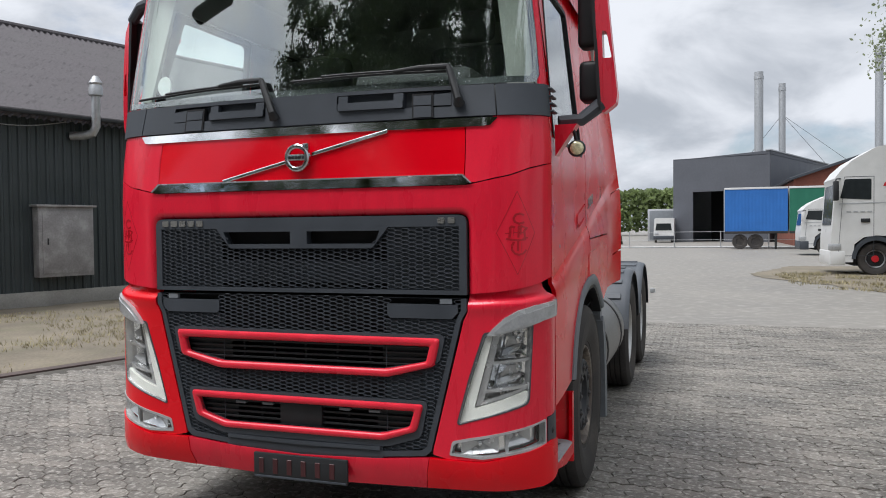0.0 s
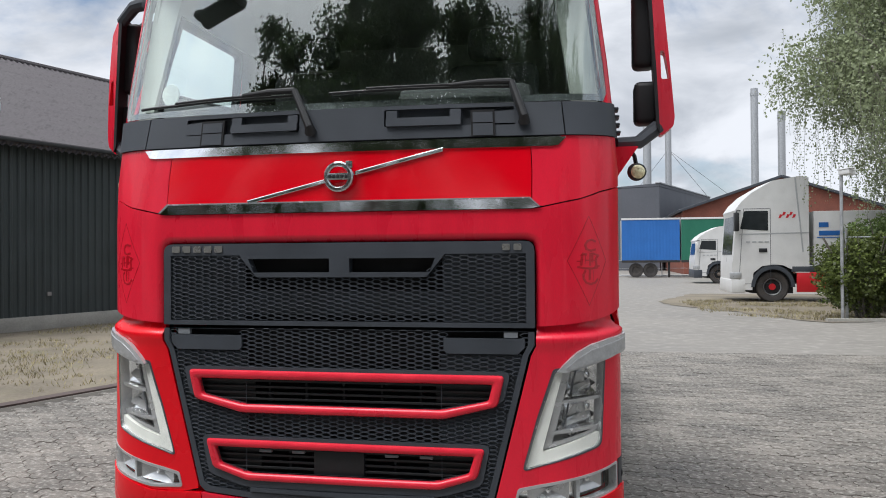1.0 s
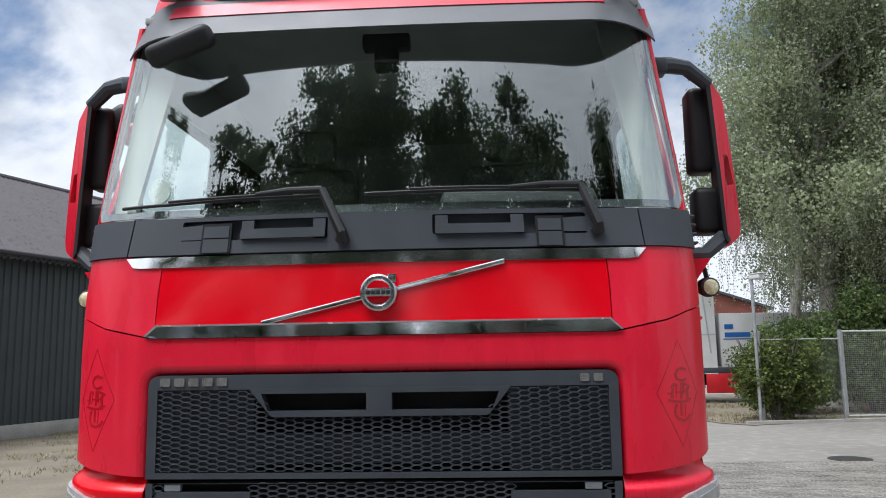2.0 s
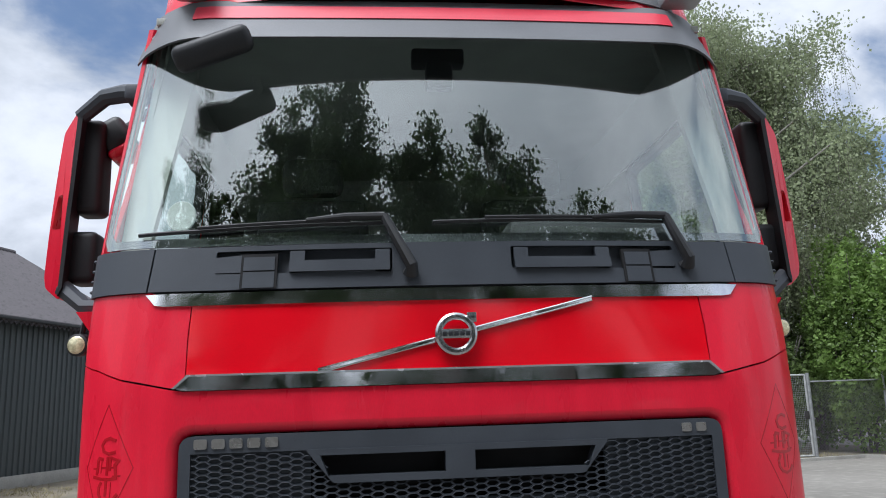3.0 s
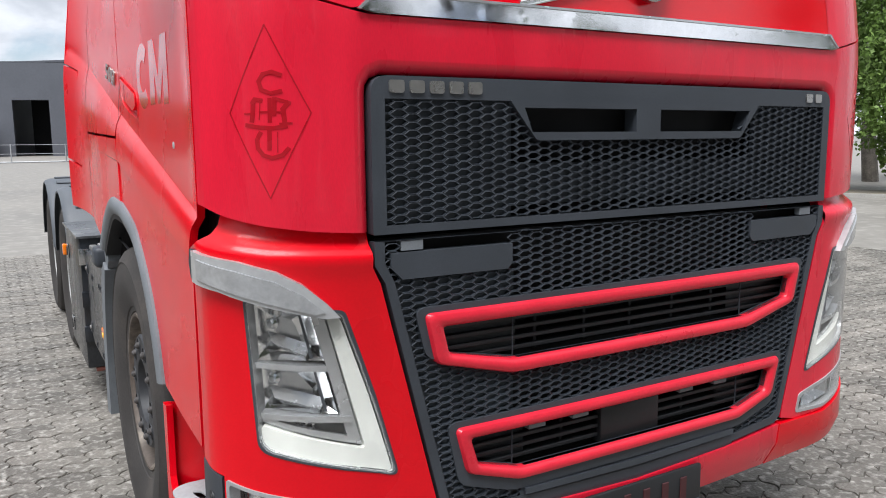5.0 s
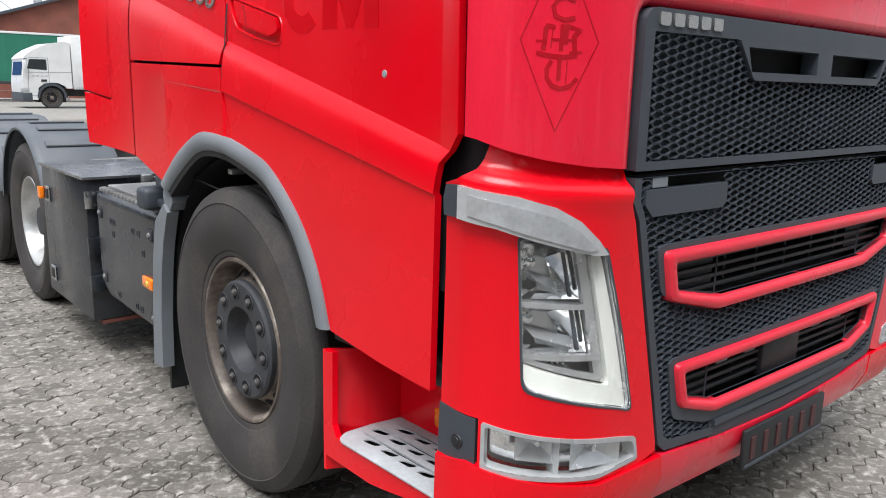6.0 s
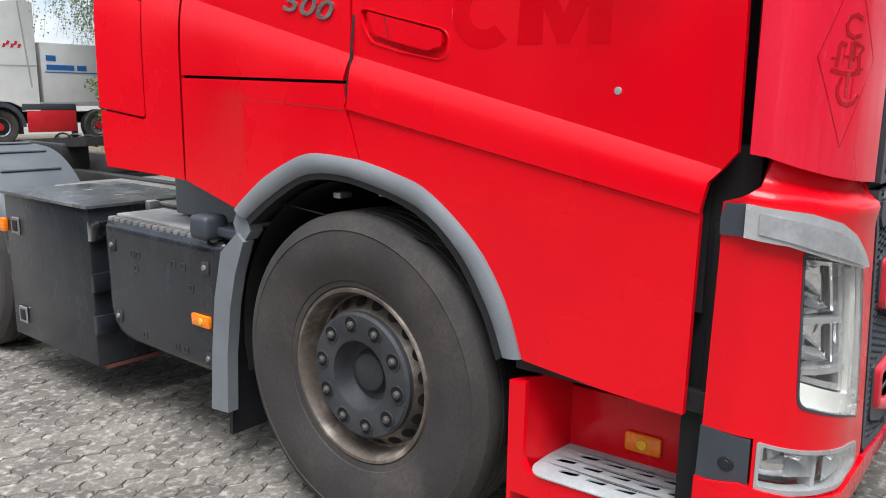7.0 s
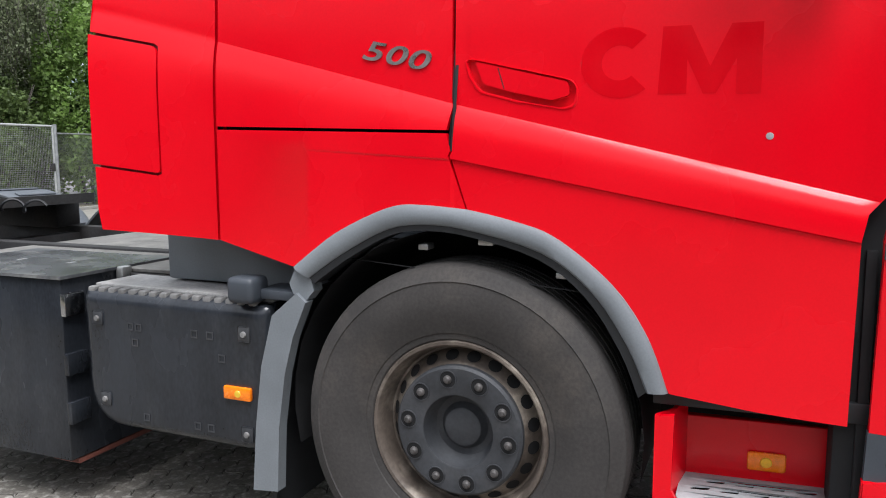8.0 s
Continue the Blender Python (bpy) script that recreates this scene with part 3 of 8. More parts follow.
for ring, top, name in ((ring1, 1.102, "upper"), (ring2, 0.783, "lower")):
    def fine_loop(loop):
        out = []
        for p, q in zip(loop, loop[1:] + loop[:1]):
            n = 6 if abs(p[0] - q[0]) > 0.3 else 1
            out += [(p[0] + (q[0] - p[0]) * k / n, p[1] + (q[1] - p[1]) * k / n) for k in range(n)]
        return out

    bm = loft(bmesh.new(), fine_loop(rounded(ring[0], 0.020, 4)), fine_loop(rounded(ring[1], 0.012, 4)), [(0.0, -0.012), (0.0, 0.012), (0.12, 0.021), (0.35, 0.025), (0.68, 0.024), (0.90, 0.018), (1.0, 0.008), (1.0, -0.006)], cab, True)
    part("air_intake_frame", bm, FRAME_RED, low_grille, "red painted intake frame")
    surround = bmesh.new()
    big = [(x * 1.035, z + (0.016 if z > (0.9 if top > 1 else 0.7) else -0.030)) for x, z in ring[0]]
    panel(surround, [rounded(big, 0.03, 3), ring[1]], cab, 0.02, 0.1, (), 0.009)
    part("intake_surround", surround, GREY, low_grille)
    z_lo, z_hi = min(z for x, z in ring[1]), max(z for x, z in ring[1])
    n = 4
    for k in range(n):
        z = z_lo + (z_hi - z_lo) * (k + 0.6) / n
        w = 0.70 if top > 1 else 0.61
        half = w - 0.01 - max(0.0, ((0.98 if top > 1 else 0.66) - z)) * 2.4
        slat = box(bmesh.new(), -half, half, 0.03, 0.075, z - 0.004, z + 0.004, 0.002, 1)
        part("intake_slat", box(slat, -half, half, 0.026, 0.034, z - 0.006, z + 0.006, 0.002, 1), BLACK, low_grille)
    for x in (-0.36, -0.18, 0.0, 0.18, 0.36) if top > 1 else (-0.42, -0.26, 0.24, 0.40):
        part("intake_rib", box(bmesh.new(), x - 0.006, x + 0.006, 0.045, 0.085, z_lo, z_hi, 0.002, 1), BLACK, low_grille)
    for s in (1, -1):
        a, b = (0.43, 0.70) if top > 1 else (0.40, 0.61)
        cheek = [(a, z_lo + 0.004), (a + (b - a) * 0.35, z_lo + 0.012), (b, z_hi - (z_hi - z_lo) * 0.62), (b, z_hi), (a, z_hi)]
        part("intake_cheek", panel(bmesh.new(), [cheek if s > 0 else mirror(cheek)], cab, 0.004, 0.1, (), -0.040), BLACK, low_grille)
part("radar_cover", boxes((-0.135, 0.105, 0.012, 0.06, 0.622, 0.752), bev=0.008), BLACK, low_grille)
for x in (-0.40, -0.24, 0.20, 0.36):
    part("slat_clip", boxes((x, x + 0.06, 0.016, 0.04, 0.722 - 0.0, 0.736), bev=0.002), ARCHGREY, low_grille)
part("radiator", boxes((-0.72, 0.72, 0.15, 0.16, 0.55, 1.12)), VOID, TRUCK)

# ---- bumper and headlamp wings ----
RUNPANE = surf("running_light_pane", (0.37, 0.38, 0.39), 0.14, metal=0.2, var=0.12, scale=30, fine=90, bump=0.0, coat=0.5)
CLEARSILVER = surf("clear_lamp_housing", (0.46, 0.47, 0.48), 0.22, metal=0.25, var=0.08, scale=16, fine=60, bump=0.0, coat=0.6)
LOW_END = FLAT + ARC + 0.039


def lamp_loop(grow=0.0):
    g = grow
    return rounded([(U(0.950) - g, 1.134 + g), (U(0.814) - g * 1.3, 0.688 - g), (U(1.150) + g, 0.800 - g), (U(1.168) + g, 1.172 + g)], [0.012, 0.03, 0.03, 0.012])


def fog_loop(grow=0.0):
    g = grow
    return rounded([(U(0.795) - g, 0.616 + g), (U(0.780) - g, 0.548 - g), (0.93, 0.540 - g), (U(1.212) + g, 0.598 - g), (U(1.212) + g, 0.722 + g)], 0.012)


wing_line = [(u, z + 0.014) for u, z in LID_LOW[:3]] + [(1.19, 1.376), (1.246, 1.378), (1.284, 1.316), (1.330, 1.294), (LOW_END - 0.004, 1.280), (LOW_END, 1.25), (LOW_END - 0.002, 1.2), (LOW_END + 0.006, 0.738), (U(1.216), 0.727), (U(1.216), 0.60), (0.93, 0.530), (0.775, 0.528), (0.70, 0.545), (0.702, 0.572), (0.857, 1.19), (0.879, 1.232)]
SHOULDER = [(0.70, 1.260), (0.907, 1.263), (1.09, 1.273), (1.173, 1.284), (1.40, 1.306)]


def wing_place(u, z, off=0.0):
    """The wing draws back above its shoulder to pass under the lid."""
    a = abs(u)
    for (u0, z0), (u1, z1) in zip(SHOULDER, SHOULDER[1:]):
        if a <= u1:
            break
    t = (z - z0 - (z1 - z0) * (a - u0) / (u1 - u0)) / 0.055
    return cab(u, z, off - 0.036 * ease01((t + 0.15) * 0.9) + 0.010 * ease01(1 + t / 1.2) * (1 if t < 0 else 1 - ease01(t * 2)))


wing_folds = LEVELS + [[(u, z + d) for u, z in SHOULDER] for d in (-0.066, -0.045, -0.025, -0.008, 0.004, 0.015, 0.028, 0.045)]
bumper_mid = both([(0.0, 0.490), (0.40, 0.504), (0.665, 0.528), (0.680, 0.528), (0.655, 0.372), (0.0, 0.352)])
part("bumper", panel(bmesh.new(), [bumper_mid], cab, 0.03, 0.1, LEVELS, 0.012), FADED, TRUCK, "red front bumper")
for s in (1, -1):
    f = (lambda q: list(q)) if s > 0 else mirror
    part("headlamp_wing", panel(bmesh.new(), [f(wing_line), f(lamp_loop()), f(fog_loop())], wing_place, 0.03, 0.035, wing_folds if s > 0 else [mirror(q) for q in wing_folds], 0.004), FADED if s > 0 else DOOR_RED, TRUCK, "red wing round the headlamp")
    end = [(0.684, 0.528), (0.93, 0.526), (U(1.19), 0.594), (on_side(0.16), 0.615), (on_side(0.272), 0.60), (on_side(0.272), 0.44), (U(1.2), 0.405), (U(1.0), 0.385), (0.659, 0.372)]
    part("bumper_end", panel(bmesh.new(), [f(end)], cab, 0.03, 0.035, LEVELS, 0.014), DOOR_RED, TRUCK, "red bumper corner")
    black = [(U(1.219), 0.600), (U(1.219), 0.724), (on_side(0.268), 0.738), (on_side(0.272), 0.600)]
    corner_ob = part("bumper_insert", panel(bmesh.new(), [f(black)], cab, 0.03, 0.03, (), 0.006), GREY, TRUCK)
    sensor = bmesh.new()
    p = cab(s * on_side(0.200), 0.655, 0.006)
    lathe(sensor, [(0.0, -0.003), (0.010, -0.003), (0.011, -0.001), (0.018, -0.001), (0.020, 0.004)], 20, Matrix.Translation(p) @ Matrix.Rotation(radians(0 if s < 0 else 180), 4, "Z"))
    part("parking_sensor", sensor, BLACK, corner_ob)

    # headlamp: bowl, reflectors, light guide, lens
    lamp = part("headlamp", panel(bmesh.new(), [f(lamp_loop()), f(lamp_loop(-0.006))], cab, 0.05, 0.03, (), 0.006), GREY, TRUCK, "headlamp with a clear lens and a light guide")
    bowl = panel(bmesh.new(), [f(lamp_loop(0.004))], cab, 0.004, 0.04, (), -0.085)
    part("lamp_bowl", bowl, SILVER, lamp)
    wall = panel(bmesh.new(), [f(lamp_loop(-0.004)), f(lamp_loop(-0.008))], cab, 0.085, 0.04, (), 0.0, back=False)
    part("lamp_wall", wall, SILVER, lamp)
    guide = [(U(0.960), 1.115), (U(0.828), 0.700), (U(1.145), 0.806), (U(1.146), 0.862), (U(0.900), 0.775), (U(0.993), 1.12)]
    part("light_guide", panel(bmesh.new(), [f(rounded(guide, 0.012))], cab, 0.02, 0.03, (), -0.010), DRL, lamp, "milky white L-shaped light guide")
    part("silver_panel", panel(bmesh.new(), [f([(U(0.998), 1.125), (U(0.905), 0.782), (U(1.146), 0.866), (U(1.147), 0.880), (U(0.945), 0.812), (U(1.028), 1.128)])], cab, 0.015, 0.03, (), -0.022), SILVER, lamp)
    P = lambda u, z, o: cab(s * U(u), z, o)

    def facets(name, polys, material, parent):
        bm = bmesh.new()
        for poly in polys:
            bm.faces.new([bm.verts.new(P(*q)) for q in poly])
        return part(name, bm, material, parent, angle=1.0)

    for zt, zb, xi in ((1.130, 1.005, 0.012), (0.992, 0.868, -0.020)):
        a, b, c, d = (1.018 + xi, zt, -0.035), (1.166, zt + 0.022, -0.035), (1.160, zb + 0.010, -0.035), (0.985 + xi, zb, -0.035)
        e, g = (1.100, zt - 0.040, -0.105), (1.050 + xi, zb + 0.040, -0.095)
        refl = facets("reflector", ((a, b, e), (b, c, e), (c, g, e), (c, d, g), (d, a, g), (a, e, g)), REFLECT, lamp)
        facets("reflector_wedge", (((1.140, zb + 0.075, -0.070), (1.120, zb + 0.055, -0.030), (1.030 + xi, zb + 0.018, -0.028), (1.012 + xi, zb + 0.035, -0.060)), ((1.120, zb + 0.055, -0.030), (1.105, zb + 0.030, -0.06), (1.030 + xi, zb + 0.004, -0.055), (1.030 + xi, zb + 0.018, -0.028))), SILVER, refl)
        part("bulb", lathe(bmesh.new(), [(0.0, -0.012), (0.012, -0.008), (0.014, 0.0), (0.014, 0.03)], 16, Matrix.Translation(P(1.125, zt - 0.035, -0.075)) @ Matrix.Rotation(radians(s * 28), 4, "Z") @ Matrix.Rotation(radians(90), 4, "Z")), CHROME, refl)
        part("reflector_slot", panel(bmesh.new(), [f([(U(1.040 + xi), zt - 0.005), (U(1.046 + xi), zt - 0.005), (U(1.020 + xi), zb + 0.010), (U(1.012 + xi), zb + 0.010)])], cab, 0.01, 0.04, (), -0.030), GREY, refl)
    part("lamp_divider", panel(bmesh.new(), [f([(U(0.995), 0.996), (U(1.158), 1.016), (U(1.158), 1.002), (U(0.99), 0.982)])], cab, 0.05, 0.04, (), -0.016), SILVER, lamp)
    part("lamp_divider", panel(bmesh.new(), [f([(U(0.935), 0.862), (U(1.15), 0.890), (U(1.15), 0.876), (U(0.932), 0.846)])], cab, 0.05, 0.04, (), -0.016), SILVER, lamp)
    blink = bmesh.new()
    for k in range(7):
        for j in range(3):
            p = cab(s * (U(1.03) + 0.016 * k), 0.832 + 0.004 * k + 0.012 * j, -0.05)
            box(blink, p.x - 0.006, p.x + 0.006, p.y - 0.006, p.y + 0.01, p.z - 0.005, p.z + 0.005, 0.003, 1)
    part("turn_signal_facets", blink, REFLECT, lamp)
    lens = part("lens", panel(bmesh.new(), [f(lamp_loop(-0.006))], cab, 0.004, 0.03, LEVELS, 0.007), LENS, lamp)
    lens.visible_shadow = False

    # running light above
    drl = [(U(0.965), 1.122), (U(0.995), 1.158), (U(1.045), 1.205), (U(1.10), 1.238), (U(1.17), 1.262), (LOW_END - 0.06, 1.280), (LOW_END - 0.06, 1.205), (U(1.20), 1.190), (U(1.10), 1.150), (U(1.0), 1.122)]
    body = part("running_light", panel(bmesh.new(), [f(drl)], cab, 0.03, 0.03, (), 0.026), CLEARSILVER, TRUCK, "silver-white running light strip")
    part("running_light_inset", panel(bmesh.new(), [f([(U(1.000), 1.138), (U(1.045), 1.180), (U(1.10), 1.215), (U(1.17), 1.240), (LOW_END - 0.095, 1.262), (LOW_END - 0.095, 1.216), (U(1.20), 1.200), (U(1.10), 1.160), (U(1.02), 1.134)])], cab, 0.01, 0.03, (), 0.030), RUNPANE, body)
    part("running_light_end", panel(bmesh.new(), [f([(LOW_END - 0.06, 1.205), (LOW_END - 0.06, 1.280), (LOW_END - 0.010, 1.278), (LOW_END - 0.002, 1.245), (LOW_END - 0.002, 1.205)])], cab, 0.03, 0.03, (), 0.016), GREY, body)

    # fog lamp
    fog = part("fog_lamp", panel(bmesh.new(), [f(fog_loop()), f(fog_loop(-0.011))], cab, 0.04, 0.03, LEVELS, 0.008), LAMPGREY, TRUCK, "fog lamp with a clear lens")
    part("lamp_bowl", panel(bmesh.new(), [f(fog_loop(0.002))], cab, 0.004, 0.04, (), -0.055), REFLECT, fog)
    for x0, x1, zc in ((0.835, 1.015, 0.578), (1.045, 1.155, 0.625)):
        a, b, c, d = (x0, zc + 0.045, -0.012), (x1, zc + 0.075, -0.012), (x1, zc - 0.005, -0.012), (x0, zc - 0.03, -0.012)
        e = ((x0 + x1) / 2, zc + 0.03, -0.05)
        refl = facets("reflector", ((a, b, e), (b, c, e), (c, d, e), (d, a, e)), SILVER, fog)
        part("bulb", lathe(bmesh.new(), [(0.0, -0.012), (0.010, -0.008), (0.012, 0.0), (0.012, 0.02)], 14, Matrix.Translation(P((x0 + x1) / 2, zc + 0.03, -0.03)) @ Matrix.Rotation(radians(90), 4, "Z")), CHROME, refl)
    part("lamp_divider", panel(bmesh.new(), [f([(1.022, 0.565), (1.036, 0.568), (1.036, 0.668), (1.022, 0.665)])], cab, 0.035, 0.03, (), -0.012), LAMPGREY, fog)
    lens = part("lens", panel(bmesh.new(), [f(fog_loop(-0.011))], cab, 0.003, 0.03, LEVELS, 0.008), LENS, fog)
    lens.visible_shadow = False
part("plate_holder", boxes((-0.268, 0.263, -0.030, -0.014, 0.360, 0.488), bev=0.006), BLACK, TRUCK, "empty dark number plate holder")
DARKBAR = surf("dark_red_bars", (0.05, 0.010, 0.012), 0.5)
for k in range(6):
    x = -0.235 + 0.08 * k
    part("plate_bar", box(bmesh.new(), x, x + 0.028, -0.034, -0.029, 0.385, 0.462, 0.002, 1), DARKBAR, TRUCK)
part("plate_strip", boxes((-0.262, 0.257, -0.033, -0.013, 0.362, 0.374), bev=0.002), GREY, TRUCK)


# ---- cowl, windscreen, visor, roof ----
cowl = both([(0.0, 2.300), (1.005, 2.300), (1.012, 2.150), (0.0, 2.150)])
cowl = [(U(abs(x)) * (1 if x > 0 else -1) if abs(x) > FLAT else x, z) for x, z in cowl]
pockets = []
for a, b in ((-0.80, -0.205), (0.205, 0.80)):
    pockets.append(rounded([(a, 2.205), (b, 2.200), (b, 2.283), (a, 2.283)], 0.008, 2))
cowl_ob = sheet("cowl", [cowl] + pockets, GREY, label="dark grey plastic panel under the windscreen", thick=0.03, creases=LEVELS, off=0.010)
for s in (1, -1):
    tail = [(U(1.018), 2.150), (U(1.011), 2.300), (END + 0.008, 2.300), (END + 0.008, 2.150)]
    end_ob = sheet("cowl_end", [tail if s > 0 else mirror(tail)], GREY, thick=0.03, creases=LEVELS, off=0.010)
    gills = bmesh.new()
    for k in range(4):
        p = cab(s * (END + 0.008), 2.175 + 0.036 * k, 0.012)
        box(gills, p.x - 0.008, p.x + 0.016 * (1 if s > 0 else 1), p.y - 0.01, p.y + 0.09, p.z - 0.005, p.z + 0.006, 0.004, 1)
    part("air_gills", gills, GREY, end_ob)
part("cowl_floor", panel(bmesh.new(), [[(-0.98, 2.16), (0.98, 2.16), (0.98, 2.295), (-0.98, 2.295)]], cab, 0.004, 0.1, (), -0.022), GREY, cowl_ob)
for a, b, hatch in ((-0.551, -0.213, (-0.706, -0.598)), (0.216, 0.559, (0.611, 0.704))):
    grip = bmesh.new()
    panel(grip, [rounded([(a, 2.205), (b, 2.205), (b, 2.243), (a, 2.243)], 0.006, 2)], cab, 0.022, 0.05, (), 0.024)
    for x in (a, b - 0.05):
        panel(grip, [[(x, 2.205), (x + 0.05, 2.205), (x + 0.05, 2.278), (x, 2.278)]], cab, 0.05, 0.05, (), 0.014)
    part("grab_handle", grip, GREY, cowl_ob)
    h0, h1 = hatch
    part("hatch_gap", panel(bmesh.new(), [[(h0 - 0.007, 2.152), (h1 + 0.007, 2.152), (h1 + 0.007, 2.270), (h0 - 0.007, 2.270)]], cab, 0.02, 0.05, (), 0.0155), VOID, cowl_ob)
    lid_bm = panel(bmesh.new(), [[(h0 + 0.002, 2.213), (h1 - 0.002, 2.213), (h1 - 0.002, 2.259), (h0 + 0.002, 2.259)]], cab, 0.02, 0.05, (), 0.0185)
    panel(lid_bm, [[(h0 + 0.002, 2.154), (h1 - 0.002, 2.154), (h1 - 0.002, 2.208), (h0 + 0.002, 2.208)]], cab, 0.02, 0.05, (), 0.0175)
    part("hatch", lid_bm, GREY, cowl_ob)
    lo, hi = (-0.80, h0 - 0.004) if h0 < 0 else (h1 + 0.004, 0.80)
    part("cowl_step", panel(bmesh.new(), [[(lo, 2.208), (hi, 2.208), (hi, 2.268), (lo, 2.262)]], cab, 0.03, 0.05, (), 0.012), GREY, cowl_ob)

GLASS_X = 1.213
screen_line = both([(0.0, 3.21), (U(GLASS_X) - 0.05, 3.205), (U(GLASS_X), 3.16), (U(GLASS_X), 2.345), (U(GLASS_X) - 0.035, 2.308), (0.0, 2.302)])
inner_line = both([(0.0, 3.19), (U(GLASS_X) - 0.06, 3.185), (U(GLASS_X) - 0.022, 3.15), (U(GLASS_X) - 0.026, 2.38), (U(GLASS_X) - 0.07, 2.338), (0.0, 2.332)])
SCREEN_LEVELS = [[(-4, z), (4, z)] for z in (2.30, 2.5, 2.7, 2.9, 3.1, 3.24)]
screen = sheet("windscreen", [screen_line], SCREEN, thick=0.005, step=0.04, creases=SCREEN_LEVELS, off=0.0, label="curved windscreen reflecting trees and cloud", angle=60)
screen.visible_shadow = False
sheet("screen_band", [screen_line, inner_line], FRIT, screen, thick=0.004, creases=SCREEN_LEVELS, off=-0.007)
for s in (1, -1):
    post = [(U(GLASS_X) + 0.004, 2.302), (U(GLASS_X) + 0.004, 3.20), (on_side(0.30), 3.20), (on_side(0.22), 2.302)]
    sheet("windscreen_post", [post if s > 0 else mirror(post)], FADED, creases=SCREEN_LEVELS, label="red post beside the windscreen")
    sheet("post_lining", [post if s > 0 else mirror(post)], PALETRIM, creases=SCREEN_LEVELS, thick=0.004, off=-0.021)
    trim = [(U(1.08), 2.30), (U(1.02), 3.20), (on_side(0.33), 3.20), (on_side(0.26), 2.30)]
    sheet("post_trim", [trim if s > 0 else mirror(trim)], PALETRIM, creases=SCREEN_LEVELS, off=-0.06, label="pale grey inner trim of the post")


def visor_point(x, z, off=0.0):
    """The sun visor stands before the glass and sweeps back at its ends."""
    a = abs(x)
    back = 0.025 * a * a + 0.19 * max(0.0, (a - 0.85) / 0.285) ** 2
    return Vector((x, 0.075 + back + (z - 3.05) * 0.62 - off, z + 0.019))


part("sun_visor", panel(bmesh.new(), [both([(0.0, 3.265), (1.085, 3.265), (1.12, 3.18), (1.138, 3.09), (1.142, 3.035), (1.128, 3.04), (1.10, 3.052), (0.0, 3.052)])], visor_point, 0.014, 0.05), VISOR, TRUCK, "dark grey sun visor over the windscreen")
part("visor_stripe", panel(bmesh.new(), [rounded([(-0.915, 3.157), (0.915, 3.157), (0.910, 3.226), (-0.910, 3.226)], 0.006, 2)], visor_point, 0.012, 0.06, (), 0.006), STRIPE, TRUCK, "pale red strip on the visor")
roof = bmesh.new()
rows = []
for k, (y, z, w) in enumerate(((0.17, 3.29, 1.06), (0.20, 3.42, 1.06), (0.30, 3.60, 1.07), (0.55, 3.78, 1.08), (1.0, 3.88, 1.08), (2.45, 3.92, 1.08), (2.5, 3.80, 1.1), (2.5, 3.0, 1.16))):
    row = []
    for x in (-1, -0.96, -0.75, -0.4, 0, 0.4, 0.75, 0.96, 1):
        row.append(roof.verts.new((x * w, y + 0.16 * abs(x) ** 4, z - 0.10 * abs(x) ** 6)))
    rows.append(row)
for a, b in zip(rows, rows[1:]):
    for k in range(8):
        roof.faces.new((a[k], a[k + 1], b[k + 1], b[k]))
for k in (0, 8):
    low = [roof.verts.new((row[k].co.x * 1.06, max(row[k].co.y, 0.36), 3.01)) for row in rows[:-1]]
    for i in range(len(low) - 1):
        roof.faces.new((rows[i][k], rows[i + 1][k], low[i + 1], low[i]))
part("roof", roof, FADED, TRUCK, "tall red roof")
part("roof_panel", panel(bmesh.new(), [[(-0.80, 3.31), (0.98, 3.31), (0.95, 3.55), (-0.78, 3.55)]], lambda x, z, o: Vector((x, 0.15 + 0.16 * abs(x) ** 4 + (z - 3.29) * 0.4 - o, z)), 0.03, 0.1), VISOR, TRUCK, "dark roof sign panel")
for x in (-0.93, 0.99):
    part("roof_lamp", boxes((x - 0.08, x + 0.08, 0.10, 0.30, 3.31, 3.42), bev=0.02), LAMPGREY, TRUCK)

# ---- inside the cab ----
dash = bmesh.new()
box(dash, -1.12, 1.12, 0.16, 0.62, 1.95, 2.31, 0.03)
box(dash, 0.22, 0.86, 0.18, 0.60, 2.24, 2.42, 0.05)
part("dashboard", dash, INTERIOR, TRUCK)
part("rear_wall", boxes((-1.14, 1.14, 2.42, 2.46, 2.2, 3.75)), PALETRIM, TRUCK)
part("headliner", boxes((-1.08, 1.08, 0.30, 2.45, 3.22, 3.25)), PALETRIM, TRUCK)
part("cab_carpet", boxes((-1.14, 1.14, 0.3, 2.45, 2.284, 2.296)), INTERIOR, TRUCK)
for s in (1, -1):
    part("roof_lining", boxes((min(s * 1.06, s * 1.085), max(s * 1.06, s * 1.085), 0.36, 2.45, 2.94, 3.23)), PALETRIM, TRUCK)
wheel_bm = bmesh.new()
ring_pts = [(0.53 + 0.23 * math.cos(2 * math.pi * k / 28), 0.62 + 0.13 * math.sin(2 * math.pi * k / 28), 2.36 + 0.16 * math.sin(2 * math.pi * k / 28)) for k in range(29)]
tube(wheel_bm, ring_pts, 0.016, 8, False)
tube(wheel_bm, [(0.30, 0.62, 2.36), (0.76, 0.62, 2.36)], 0.014)
part("steering_wheel", wheel_bm, BLACK, TRUCK)
for x in (-0.55, 0.55):
    seat = bmesh.new()
    box(seat, x - 0.27, x + 0.27, 1.15, 1.30, 2.3, 2.76, 0.06)
    box(seat, x - 0.15, x + 0.15, 1.17, 1.28, 2.78, 2.98, 0.05)
    part("seat", seat, INTERIOR, TRUCK)
